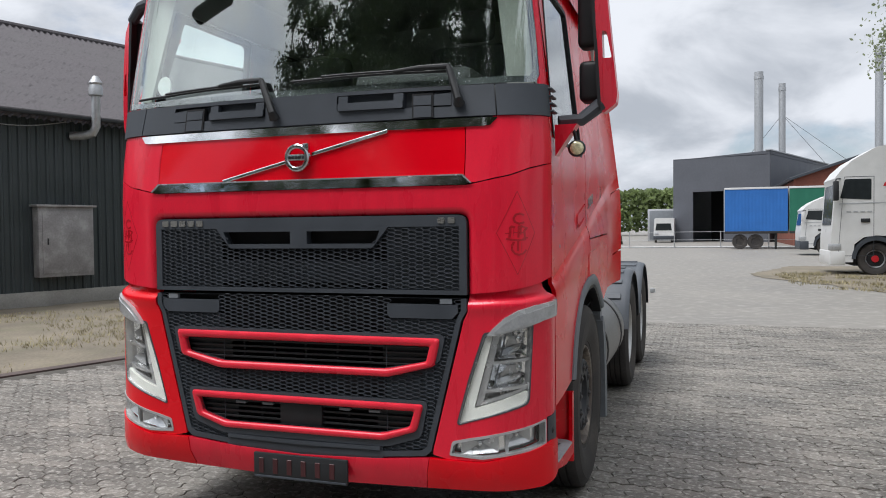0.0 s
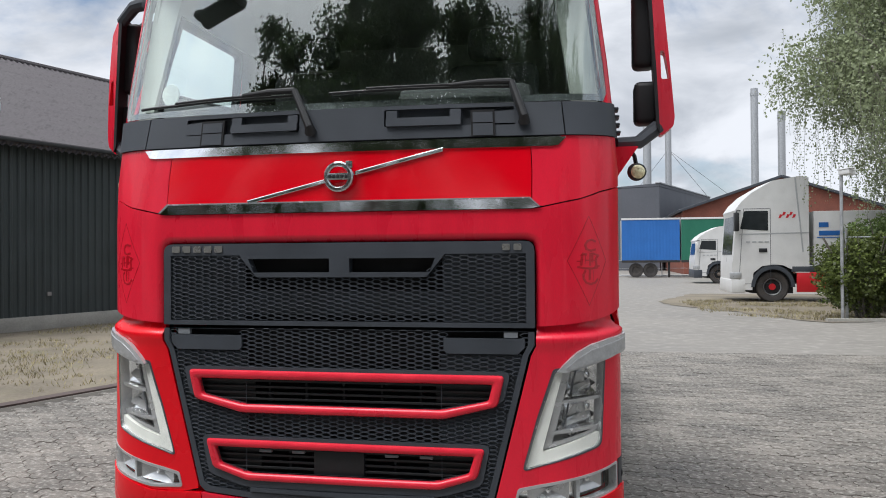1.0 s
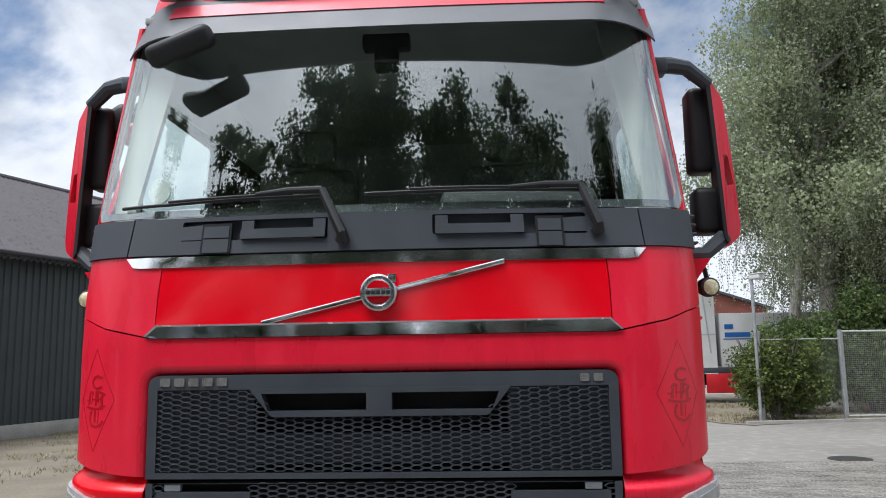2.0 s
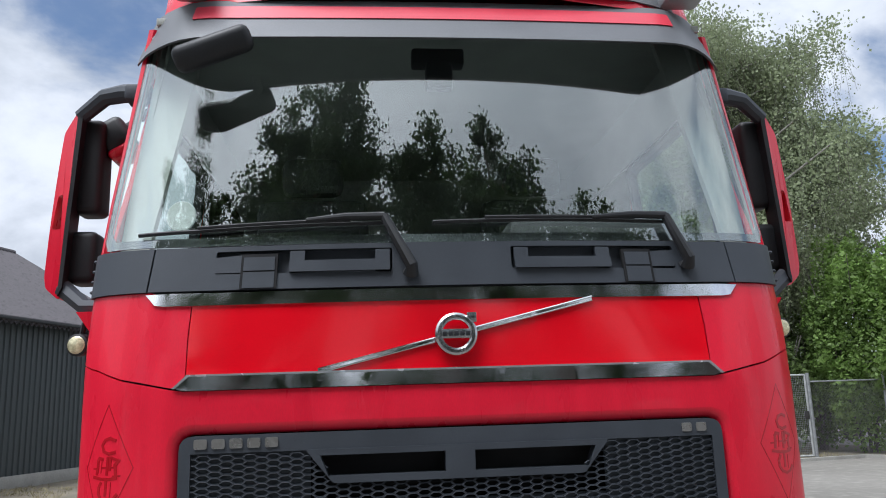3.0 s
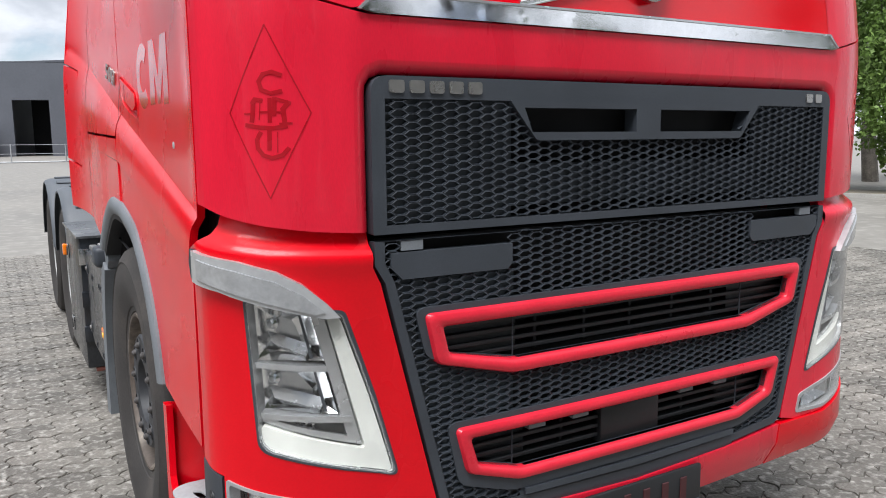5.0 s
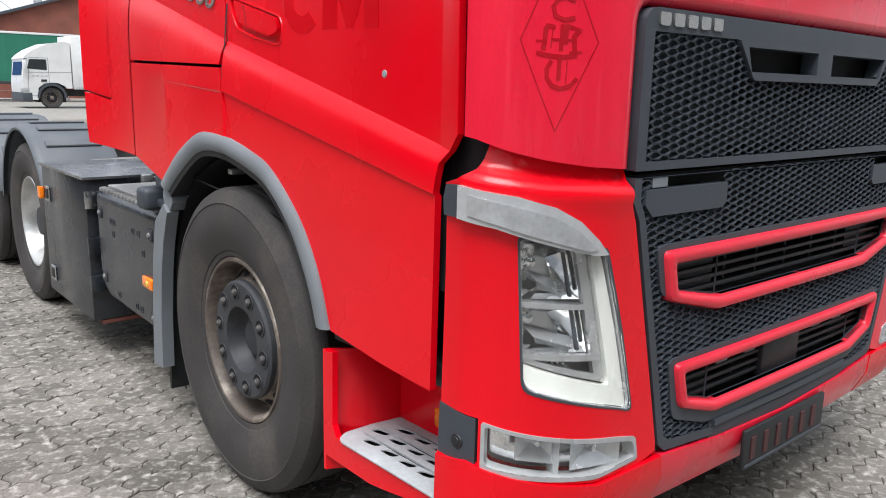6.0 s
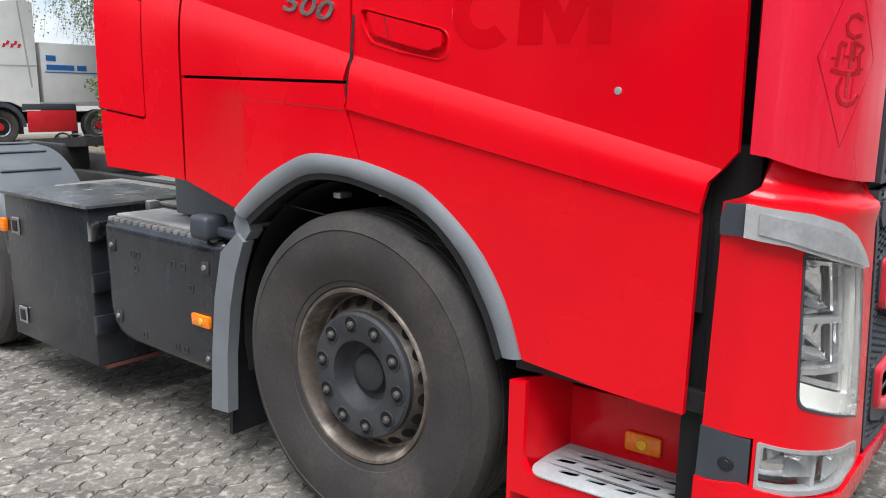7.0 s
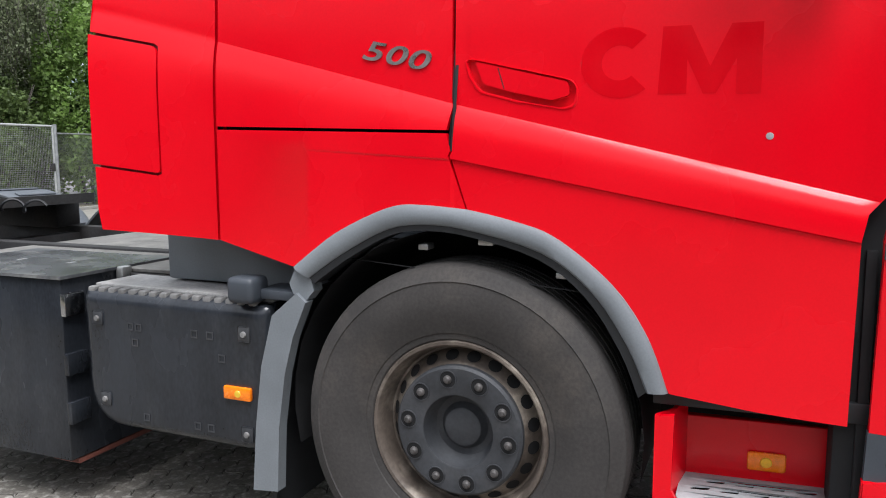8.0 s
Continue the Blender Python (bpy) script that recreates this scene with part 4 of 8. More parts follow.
mirror_cam = boxes((-0.105, 0.10, 0.262, 0.33, 3.05, 3.12), (-0.052, 0.052, 0.250, 0.31, 2.95, 3.06), bev=0.012)
part("driver_camera", mirror_cam, BLACK, TRUCK)
disc = bmesh.new()
lathe(disc, [(0.0, 0.0), (0.052, 0.0), (0.055, 0.004), (0.0, 0.006)], 28, Matrix.Translation((-0.93, 0.17, 2.43)) @ Matrix.Rotation(radians(78), 4, "Z"))
part("parking_disc", disc, surf("white_card", (0.7, 0.72, 0.7), 0.5), TRUCK, "round white card behind the windscreen")

# ---- wipers ----
for pivot, elbow, tip_x, tip_z in (((-0.144, 2.193), (-0.232, 2.392), -1.044, 2.350), ((0.840, 2.211), (0.792, 2.394), -0.062, 2.372)):
    arm = bmesh.new()
    p = lambda x, z, o: cab(x, z, o)
    tube(arm, [p(*pivot, 0.02), p(pivot[0] + 0.003, pivot[1] + 0.02, 0.045), p(*elbow, 0.035)], [0.028, 0.021, 0.016], 10)
    mid = elbow[0] + (tip_x - elbow[0]) * 0.33
    tube(arm, [p(*elbow, 0.035), p((elbow[0] + mid) / 2, elbow[1] - 0.001, 0.042), p(mid, elbow[1] - 0.010, 0.035)], [0.015, 0.013, 0.008], 10)
    wiper = part("wiper_arm", arm, BLACK, TRUCK)
    blade = bmesh.new()
    n = 14
    pts = [p(elbow[0] + (tip_x - elbow[0]) * k / n, elbow[1] - 0.02 + (tip_z - elbow[1] + 0.02) * (k / n) + 0.006 * math.sin(math.pi * k / n), 0.016) for k in range(n + 1)]
    tube(blade, pts, 0.007, 6)
    pts2 = [q + Vector((0, -0.014, 0.008)) for q in pts[2:-3]]
    tube(blade, pts2, 0.006, 6)
    part("wiper_blade", blade, BLACK, wiper)

# ---- mirrors and side lamps ----
for s in (1, -1):
    S = Matrix.Diagonal((s, 1, 1, 1))

    def put(bm):
        bmesh.ops.transform(bm, matrix=S, verts=bm.verts)
        return bm

    cap_line = rounded([(1.400, 2.945), (1.424, 2.50), (1.440, 2.195), (1.452, 2.192), (1.508, 2.240), (1.514, 2.285), (1.462, 2.850)], 0.012, 3)
    gap = rounded([(1.449, 2.459), (1.490, 2.463), (1.466, 2.592), (1.445, 2.596)], 0.008, 2)
    cap_place = lambda x, z, o: Vector((x, 0.440 + 0.55 * max(0.0, x - 1.40) + 0.02 * ((z - 2.56) / 0.37) ** 2 - o, z))
    cap = part("side_mirror", put(panel(bmesh.new(), [cap_line, gap], cap_place, 0.085, 0.02, [[(1.3, z), (1.6, z)] for z in (2.3, 2.56, 2.8)])), FADED, TRUCK, "tall side mirror with a red cap", angle=50)
    for z0, z1, x0, x1 in ((2.530, 2.918, 1.318, 1.425), (2.256, 2.462, 1.324, 1.437)):
        house = bmesh.new()
        box(house, x0, x1, 0.50, 0.63, z0, z1, 0.028, 3)
        house_ob = part("mirror_housing", put(house), BLACK, cap)
        part("mirror_glass", put(boxes((x0 + 0.01, x1 - 0.01, 0.631, 0.634, z0 + 0.02, z1 - 0.02), bev=0.001)), CHROME, house_ob)
    part("inner_frame", put(panel(bmesh.new(), [[(1.384, 2.925), (1.402, 2.94), (1.426, 2.50), (1.440, 2.20), (1.424, 2.23), (1.410, 2.50)]], lambda x, z, o: Vector((x, 0.452 - o, z)), 0.09, 0.05)), BLACK, cap)
    part("upper_arm", put(tube(bmesh.new(), [(1.13, 0.38, 2.975), (1.22, 0.41, 2.985), (1.30, 0.44, 2.982), (1.402, 0.48, 2.915)], [0.036, 0.036, 0.034, 0.030], 10)), GREY, cap)
    part("arm_socket", put(boxes((1.10, 1.20, 0.34, 0.44, 2.935, 3.0), bev=0.012)), GREY, cap)
    part("lower_arm", put(tube(bmesh.new(), [(1.435, 0.50, 2.235), (1.34, 0.46, 2.155), (1.235, 0.42, 2.148)], [0.036, 0.034, 0.03], 8)), GREY, cap)
    gus = panel(bmesh.new(), [[(1.225, 2.125), (1.335, 2.125), (1.228, 1.965)]], lambda x, z, o: Vector((x, 0.36 - o, z)), 0.10, 0.05)
    part("mirror_gusset", put(gus), FADED, cap)
    lamp_bm = lathe(bmesh.new(), [(0.0, -0.032), (0.034, -0.030), (0.041, -0.026), (0.044, 0.0), (0.038, 0.025), (0.018, 0.036), (0.0, 0.038)], 24, Matrix.Translation((1.327, 0.40, 2.002)) @ Matrix.Rotation(radians(100), 4, "Z"))
    lamp_ob = part("side_lamp", put(lamp_bm), BLACK, cap, "small round work lamp under the mirror")
    face_bm = lathe(bmesh.new(), [(0.0, -0.038), (0.025, -0.036), (0.033, -0.031)], 20, Matrix.Translation((1.327, 0.40, 2.002)) @ Matrix.Rotation(radians(100), 4, "Z"))
    part("lamp_face", put(face_bm), surf("lamp_lens_yellow", (0.75, 0.70, 0.45), 0.2, metal=0.4, var=0.3, scale=60, fine=200), lamp_ob)
    part("lamp_stalk", put(tube(bmesh.new(), [(1.327, 0.40, 2.03), (1.318, 0.40, 2.08), (1.30, 0.40, 2.11)], 0.01, 6)), BLACK, lamp_ob)
front_mirror = bmesh.new()
box(front_mirror, -0.14, 0.14, -0.05, 0.05, -0.045, 0.050, 0.03, 3, m=Matrix.Translation((-0.812, 0.055, 3.003)) @ Matrix.Rotation(radians(-22), 4, "Y") @ Matrix.Rotation(radians(20), 4, "X"))
fm = part("front_mirror", front_mirror, BLACK, TRUCK, "black front mirror above the windscreen")
part("front_mirror_arm", tube(bmesh.new(), [(-0.74, 0.07, 3.01), (-0.73, 0.11, 3.04), (-0.73, 0.14, 3.09)], 0.02, 8), BLACK, fm)
kerb = bmesh.new()
box(kerb, -0.062, 0.062, -0.09, 0.09, -0.075, 0.060, 0.03, 3, m=Matrix.Translation((-1.305, 0.62, 2.875)) @ Matrix.Rotation(radians(-32), 4, "Y"))
km = part("kerb_mirror", kerb, BLACK, TRUCK, "small black mirror above the passenger door")
low_cap = box(bmesh.new(), -0.060, 0.060, -0.088, 0.088, -0.100, -0.060, 0.02, 3, m=Matrix.Translation((-1.305, 0.62, 2.875)) @ Matrix.Rotation(radians(-32), 4, "Y"))
part("mirror_cap", low_cap, FADED, km, "red lower cap")
part("kerb_mirror_arm", tube(bmesh.new(), [(-1.27, 0.62, 2.92), (-1.16, 0.62, 3.0)], 0.02, 8), BLACK, km)


# ---- doors, flanks, arches, steps ----
ARCH = [(0.758, 0.790), (0.817, 0.945), (0.919, 1.089), (1.085, 1.217), (1.22, 1.262), (1.357, 1.290)]
ARCH_BACK = [(1.36, 1.290), (1.50, 1.300), (1.616, 1.290), (1.79, 1.211), (1.90, 1.135), (1.972, 1.078)]
ARCH_IN = [(0.815, 0.785), (0.873, 0.918), (0.977, 1.065), (1.127, 1.171), (1.357, 1.229), (1.50, 1.240), (1.62, 1.222), (1.76, 1.150), (1.86, 1.085), (1.915, 1.045)]


def smooth_line(pts, n=4):
    """More points along a bent line, on a smooth curve through the given ones."""
    out = []
    P = [Vector(pts[0])] + [Vector(q) for q in pts] + [Vector(pts[-1])]
    for a, b, c, d in zip(P, P[1:], P[2:], P[3:]):
        for k in range(n):
            t = k / n
            q = 0.5 * (2 * b + (c - a) * t + (2 * a - 5 * b + 4 * c - d) * t * t + (3 * b - a - 3 * c + d) * t ** 3)
            out.append((q.x, q.y))
    return out + [tuple(P[-1])]


ARCH, ARCH_BACK, ARCH_IN = smooth_line(ARCH), smooth_line(ARCH_BACK), smooth_line(ARCH_IN)
S2 = lambda pts: [(on_side(y), z) for y, z in pts]
FOLDS = [S2([(0.2, 2.0), (3.2, 2.0)])]
for y0, y1 in ((0.2, 1.3999), (1.4001, 3.0)):
    (a0, b0), (a1, b1) = fold(y0), fold(y1)
    for t in (-0.04, 0.0, 0.03, 0.07, 0.12, 0.18, 0.26, 0.38, 0.6, 1.0):
        FOLDS.append(S2([(y0, a0 + (b0 - a0) * t), (y1, a1 + (b1 - a1) * t)]))
    for d in (0.005,):
        FOLDS.append(S2([(y0, b0 - d), (y1, b1 - d)]))
door_line = [(0.314, 0.748), (0.52, 0.765), (0.752, 0.788)] + [(y - 0.002, z) for y, z in ARCH[1:]] + [(1.36, 1.296), (1.413, 1.455), (1.405, 1.47), (1.397, 1.60), (1.404, 1.63), (1.405, 3.05), (0.42, 3.05), (0.246, 2.30), (0.243, 1.70), (0.238, 1.390), (0.296, 1.318), (0.308, 1.250)]
window_line = rounded([(0.40, 2.06), (1.30, 2.02), (1.30, 2.93), (0.56, 2.93), (0.40, 2.40)], 0.05)
low_rear = [(1.42, 1.455), (1.366, 1.298)] + ARCH_BACK + [(2.0, 1.085), (2.274, 1.156), (2.272, 1.540), (1.424, 1.524), (1.412, 1.47)]
high_rear = [(1.410, 1.600), (1.424, 1.534), (2.272, 1.551), (2.272, 3.10), (1.414, 3.10), (1.415, 1.63)]
hatch_lid = rounded([(2.520, 1.386), (2.796, 1.418), (2.796, 1.885), (2.520, 1.832)], [0.02, 0, 0, 0.03])
fair_cut = [(2.284, 1.156), (2.772, 1.176), (2.784, 1.25), (2.787, 1.407), (2.528, 1.377), (2.512, 1.385), (2.512, 1.832), (2.528, 1.843), (2.787, 1.893), (2.787, 3.30), (2.284, 3.30)]
for s in (1, -1):
    f = (lambda q: S2(q)) if s > 0 else (lambda q: mirror(S2(q)))
    folds = FOLDS if s > 0 else [mirror(q) for q in FOLDS]
    recess = rounded([(1.366, 1.744), (1.352, 1.690), (1.318, 1.650), (1.190, 1.616), (1.075, 1.596), (1.042, 1.606), (1.036, 1.660), (1.060, 1.676), (1.335, 1.742)], 0.012, 3)
    door = sheet("door", [f(door_line), f(window_line), f(recess)], DOOR_RED, creases=folds, step=0.07, angle=14.0, label="red cab door with a slanting fold")
    pane = sheet("door_window", [f([(y, z) for y, z in window_line])], PANE, door, thick=0.004, off=-0.010)
    pane.visible_shadow = False
    sheet("window_seal", [f(window_line), f(rounded([(0.425, 2.085), (1.275, 2.045), (1.275, 2.905), (0.58, 2.905), (0.425, 2.41)], 0.045))], BLACK, door, thick=0.040, off=0.003)
    sheet("handle_recess", [f([(1.38, 1.765), (1.38, 1.60), (1.02, 1.57), (1.02, 1.70)])], DOOR_RED, door, thick=0.004, off=-0.014)
    rim_line = resample(recess + recess[:1], 60)[:-1]
    mid_y, mid_z = 1.2, 1.67
    outer = [(y + 0.010 * (1 if y > mid_y else -1), z + 0.004 * (1 if z > mid_z else -1) - 0.003) for y, z in rim_line]
    part("handle_rim", loft(bmesh.new(), f(outer), f(rim_line), [(0.0, 0.0), (0.3, 0.0035), (0.7, 0.0035), (1.0, -0.004), (1.0, -0.016)], cab, True), DOOR_RED, door)
    flap = sheet("door_handle", [f(rounded([(1.338, 1.736), (1.058, 1.670), (1.052, 1.632), (1.105, 1.618), (1.240, 1.648), (1.312, 1.670)], 0.010, 3))], DOOR_RED, door, thick=0.022, off=0.007, label="red pull handle")
    sheet("handle_split", [f([(1.268, 1.716), (1.265, 1.716), (1.246, 1.655), (1.249, 1.655)])], BLACK, flap, thick=0.002, off=0.0076)
    sheet("side_panel", [f(low_rear)], DOOR_RED, creases=folds, step=0.07, angle=14.0, label="red lower panel over the wheel arch")
    sheet("side_panel", [f(high_rear)], DOOR_RED, creases=folds, step=0.07, angle=14.0, label="red upper panel behind the door")
    fair_ob = sheet("side_fairing", [f(fair_cut)], DOOR_RED, creases=folds, step=0.07, label="red fairing at the back of the cab")
    # dark red sheet painting the shade in the gap round the hatch
    sheet("hatch_groove", [f([(2.50, 1.37), (2.782, 1.403), (2.782, 1.897), (2.50, 1.85)])], GROOVE, fair_ob, creases=folds, thick=0.004, off=-0.020)
    sheet("fairing_hatch", [f(hatch_lid)], DOOR_RED, fair_ob, creases=folds, thick=0.012, off=-0.001)
    # added near-black sheet painting the shade in the seams between panels
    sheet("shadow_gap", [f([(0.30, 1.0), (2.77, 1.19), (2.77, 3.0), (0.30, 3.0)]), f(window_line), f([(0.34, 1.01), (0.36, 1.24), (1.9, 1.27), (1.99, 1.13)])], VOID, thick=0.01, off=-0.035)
    sheet("door_seal", [f([(1.399, 1.47), (1.418, 1.47), (1.412, 1.62), (1.416, 1.64), (1.416, 2.9), (1.402, 2.9), (1.402, 1.63), (1.394, 1.60)])], BLACK, thick=0.01, off=-0.004)
    # gap between door and wing: its shade is an added near-black block and strip
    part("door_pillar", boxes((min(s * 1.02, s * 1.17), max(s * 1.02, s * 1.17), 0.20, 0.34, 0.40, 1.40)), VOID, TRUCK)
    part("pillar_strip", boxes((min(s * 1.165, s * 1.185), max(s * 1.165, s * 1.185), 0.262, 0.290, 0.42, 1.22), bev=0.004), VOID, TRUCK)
    # wheel arch trim and the wing piece behind the wheel
    arch_bm = loft(bmesh.new(), f(resample(ARCH + ARCH_BACK[1:], 56)), f(resample(ARCH_IN, 56)), [(-0.06, -0.004), (-0.04, 0.008), (0.12, 0.016), (0.5, 0.020), (0.86, 0.015), (0.98, 0.007), (1.01, -0.006), (1.0, -0.09)], cab)
    trim = part("arch_trim", arch_bm, ARCHGREY, TRUCK, "weathered grey wheel arch trim")
    sheet("arch_lip", [f([(y, z) for y, z in ARCH_IN] + [(y + (1.42 - y) * 0.035, z - 0.018) for y, z in ARCH_IN[::-1]])], BLACK, trim, thick=0.10, step=0.05, off=0.004)
    flap = [(1.965, 0.990), (2.065, 0.905), (2.115, 0.72), (2.145, 0.50), (2.165, 0.258), (2.062, 0.268), (2.050, 0.50), (2.020, 0.70), (1.985, 0.83), (1.930, 0.960)]
    sheet("mudguard_edge", [f(flap)], ARCHGREY, thick=0.05, step=0.04, off=0.010, label="grey mudguard edge behind the wheel")
    sheet("mudguard_link", [f([(1.915, 1.048), (1.972, 1.080), (2.00, 1.02), (1.985, 0.985), (1.935, 0.965), (1.905, 1.0)])], ARCHGREY, thick=0.06, off=-0.004)
    flap_bm = bmesh.new()
    pts = [(1.93, 1.00), (2.03, 0.80), (2.08, 0.52), (2.105, 0.147)]
    for (y0, z0), (y1, z1) in zip(pts, pts[1:]):
        q = [flap_bm.verts.new((s * x, y, z)) for x, y, z in ((1.20, y0, z0), (0.74, y0, z0), (0.74, y1, z1), (1.20, y1, z1))]
        flap_bm.faces.new(q)
        r = [flap_bm.verts.new((v.co.x, v.co.y + 0.02, v.co.z)) for v in q]
        flap_bm.faces.new(r[::-1])
        for k in range(4):
            flap_bm.faces.new((q[k], q[(k + 1) % 4], r[(k + 1) % 4], r[k]))
    part("mud_flap", flap_bm, BLACK, TRUCK)
    # wheel well liner, with the shade over the tyre painted in as near-black
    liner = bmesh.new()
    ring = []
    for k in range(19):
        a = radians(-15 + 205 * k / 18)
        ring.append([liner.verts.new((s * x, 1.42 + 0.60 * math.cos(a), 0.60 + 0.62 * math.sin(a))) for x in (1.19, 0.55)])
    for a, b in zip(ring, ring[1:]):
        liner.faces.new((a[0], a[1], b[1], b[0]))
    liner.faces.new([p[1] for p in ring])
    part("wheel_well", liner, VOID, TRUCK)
    for y, z, w in ((1.30, 1.175, 0.05), (1.52, 1.150, 0.035), (1.06, 1.085, 0.04)):
        part("liner_clip", boxes((min(s * 1.10, s * 1.16), max(s * 1.10, s * 1.16), y, y + w, z, z + 0.02), bev=0.004), ALU, TRUCK)
    # step below the door
    step_back = bmesh.new()
    box(step_back, min(s * 1.00, s * 0.97), max(s * 1.00, s * 0.97), 0.27, 0.72, 0.34, 0.660, 0.003, 1)
    well = part("step_well", step_back, DOOR_RED, TRUCK, "red step recess with a grey tread")
    side_bm = bmesh.new()
    q = [(1.00, 0.715), (1.16, 0.735), (1.222, 0.772), (1.238, 0.776)]
    front_row = [(s * x, y) for x, y in q]
    back_row = [(s * x, y + 0.012) for x, y in reversed(q)]
    rings = [[side_bm.verts.new((x, y, z)) for x, y in front_row + back_row] for z in (0.345, 0.725)]
    for k in range(8):
        side_bm.faces.new((rings[0][k], rings[0][(k + 1) % 8], rings[1][(k + 1) % 8], rings[1][k]))
    side_bm.faces.new(rings[0])
    side_bm.faces.new(rings[1])
    part("step_cheek", side_bm, DOOR_RED, well)
    nose = [(0.245, 0.605), (0.247, 0.445), (0.55, 0.400), (0.778, 0.395), (0.782, 0.505), (0.775, 0.722), (0.735, 0.728), (0.738, 0.505), (0.72, 0.472), (0.40, 0.472), (0.28, 0.472), (0.275, 0.605)]
    part("step_skirt", panel(bmesh.new(), [f(nose)], cab, 0.02, 0.05, (), 0.006), DOOR_RED, well)
    tread = bmesh.new()
    plate = rounded([(1.245, 0.26), (1.245, 0.70), (1.20, 0.728), (1.00, 0.728), (1.00, 0.26)], [0.01, 0.05, 0.02, 0, 0])
    holes = []
    for r in range(3):
        for c in range(5):
            x, y = 1.050 + 0.062 * r, 0.305 + 0.080 * c + (0.040 if r % 2 else 0.0)
            if y < 0.68:
                holes.append(rounded([(x - 0.020, y - 0.030), (x + 0.006, y - 0.024), (x + 0.020, y + 0.030), (x - 0.006, y + 0.024)], 0.010, 3))
    panel(tread, [plate] + holes, lambda x, y, o: Vector((s * x, y, 0.474 + o)), 0.004, 0.2)
    part("step_tread", tread, TREAD, well, "perforated light grey step tread")
    # added near-black plate so the tread's holes look deep and shaded
    part("step_bottom", boxes((min(s * 1.215, s * 0.95), max(s * 1.215, s * 0.95), 0.27, 0.75, 0.40, 0.45)), VOID, well)
    amb = bmesh.new()
    box(amb, min(s * 1.013, s * 1.0), max(s * 1.013, s * 1.0), 0.437, 0.540, 0.514, 0.572, 0.008, 2)
    part("side_reflector", amb, AMBER, well, "amber side reflector")
    part("reflector_dot", lathe(bmesh.new(), [(0.0, -0.004), (0.014, -0.003), (0.017, 0.002)], 16, Matrix.Translation((s * 1.014, 0.489, 0.543)) @ Matrix.Rotation(radians(0 if s > 0 else 0), 4, "Z")), surf("amber_centre", (0.9, 0.5, 0.02), 0.3), well)
    part("sill", boxes((min(s * 1.19, s * 0.98), max(s * 1.19, s * 0.98), 0.24, 0.80, 0.742, 0.80), bev=0.004), BLACK, TRUCK)
    dot = lathe(bmesh.new(), [(0.0, -0.003), (0.009, -0.002), (0.011, 0.003)], 14, Matrix.Translation(cab(s * on_side(0.522), 1.514)) @ Matrix.Rotation(radians(0 if s < 0 else 180), 4, "Z"))
    part("blanking_plug", dot, LAMPGREY, door)
    # faded badge: a diamond with plain strokes inside
    dia = bmesh.new()
    cu, cz, du, dz = s * 1.080, 1.598, 0.088, 0.193
    tips = [(cu, cz - dz), (cu + du, cz), (cu, cz + dz), (cu - du, cz)]
    strokes = [[a, b, 0.0028] for a, b in zip(tips, tips[1:] + tips[:1])]
    monogram = (
        (10, (-2.0, 3.0), (-1.6, 3.6), (-0.6, 3.4)), (10, (-2.2, 0.0), (-2.0, 1.2), (-1.9, 3.1)), (5, (-3.3, 1.2), (-2.0, 1.2)), (9, (1.4, 3.8), (1.3, 1.0)), (9, (0.7, 3.7), (0.6, -0.1)),
        (8, (1.6, 3.7), (3.6, 3.0)), (10, (3.4, 3.1), (2.6, 2.0), (2.8, -0.3)), (5, (2.1, -0.5), (3.8, -0.4)), (5, (-0.9, 1.5), (2.2, 1.5)), (9, (-3.1, -0.7), (-1.0, -1.1), (1.2, -1.2), (3.0, -0.9)),
        (9, (0.5, -1.4), (0.4, -4.8)), (9, (-0.9, -2.0), (-1.5, -3.2), (-1.4, -4.6), (-0.6, -5.8), (0.8, -6.3), (2.3, -5.8), (3.2, -4.7)), (2, (1.7, -1.9), (1.6, -5.3)), (2, (-0.8, 3.0), (-1.0, 0.2)),
        (9, (2.4, 5.0), (0.9, 4.6), (-0.5, 5.2), (-0.9, 6.6), (-0.2, 7.8), (1.1, 8.2), (2.4, 7.7)),
    )
    for wide, *line in monogram:
        strokes += [[(cu + 0.0140 * p[0] - 0.004, cz + 0.0132 * p[1] - 0.018), (cu + 0.0140 * q[0] - 0.004, cz + 0.0132 * q[1] - 0.018), wide * 0.0010] for p, q in zip(line, line[1:])]
    for k, (p, q, w) in enumerate(strokes):
        d = (Vector(q) - Vector(p)).normalized()
        n, e = Vector((-d.y, d.x)) * w * 0.5, d * w * 0.3
        p, q = Vector(p) - e, Vector(q) + e
        panel(dia, [[tuple(p - n), tuple(q - n), tuple(q + n), tuple(p + n)]], cab, 0.002, 0.02, (), 0.0006 + 0.00002 * k, back=False)
    part("faded_emblem", dia, GHOST, TRUCK, "faded diamond emblem in darker red")
    # number of the model and the clean patches that removed letters left on the flank
    p = cab(s * on_side(1.596), 1.762, 0.003)
    turn = Matrix.Translation(p) @ Matrix.Rotation(radians(90 if s > 0 else -90), 4, "Z") @ Matrix.Rotation(radians(90), 4, "X") @ Matrix.Rotation(radians(-11.5 if s < 0 else 11.5), 4, "Z")
    for k, digit in enumerate("500"):
        lean_m = Matrix(((1.75, 0.40, 0, 0.078 * (k - 1)), (0, 1, 0, 0), (0, 0, 1, 0), (0, 0, 0, 1)))
        part("model_digit", text_mesh(bmesh.new(), digit, 0.084, turn @ lean_m, 0.0025, 0.001), SATIN, TRUCK, "chrome digit of the model number 500")
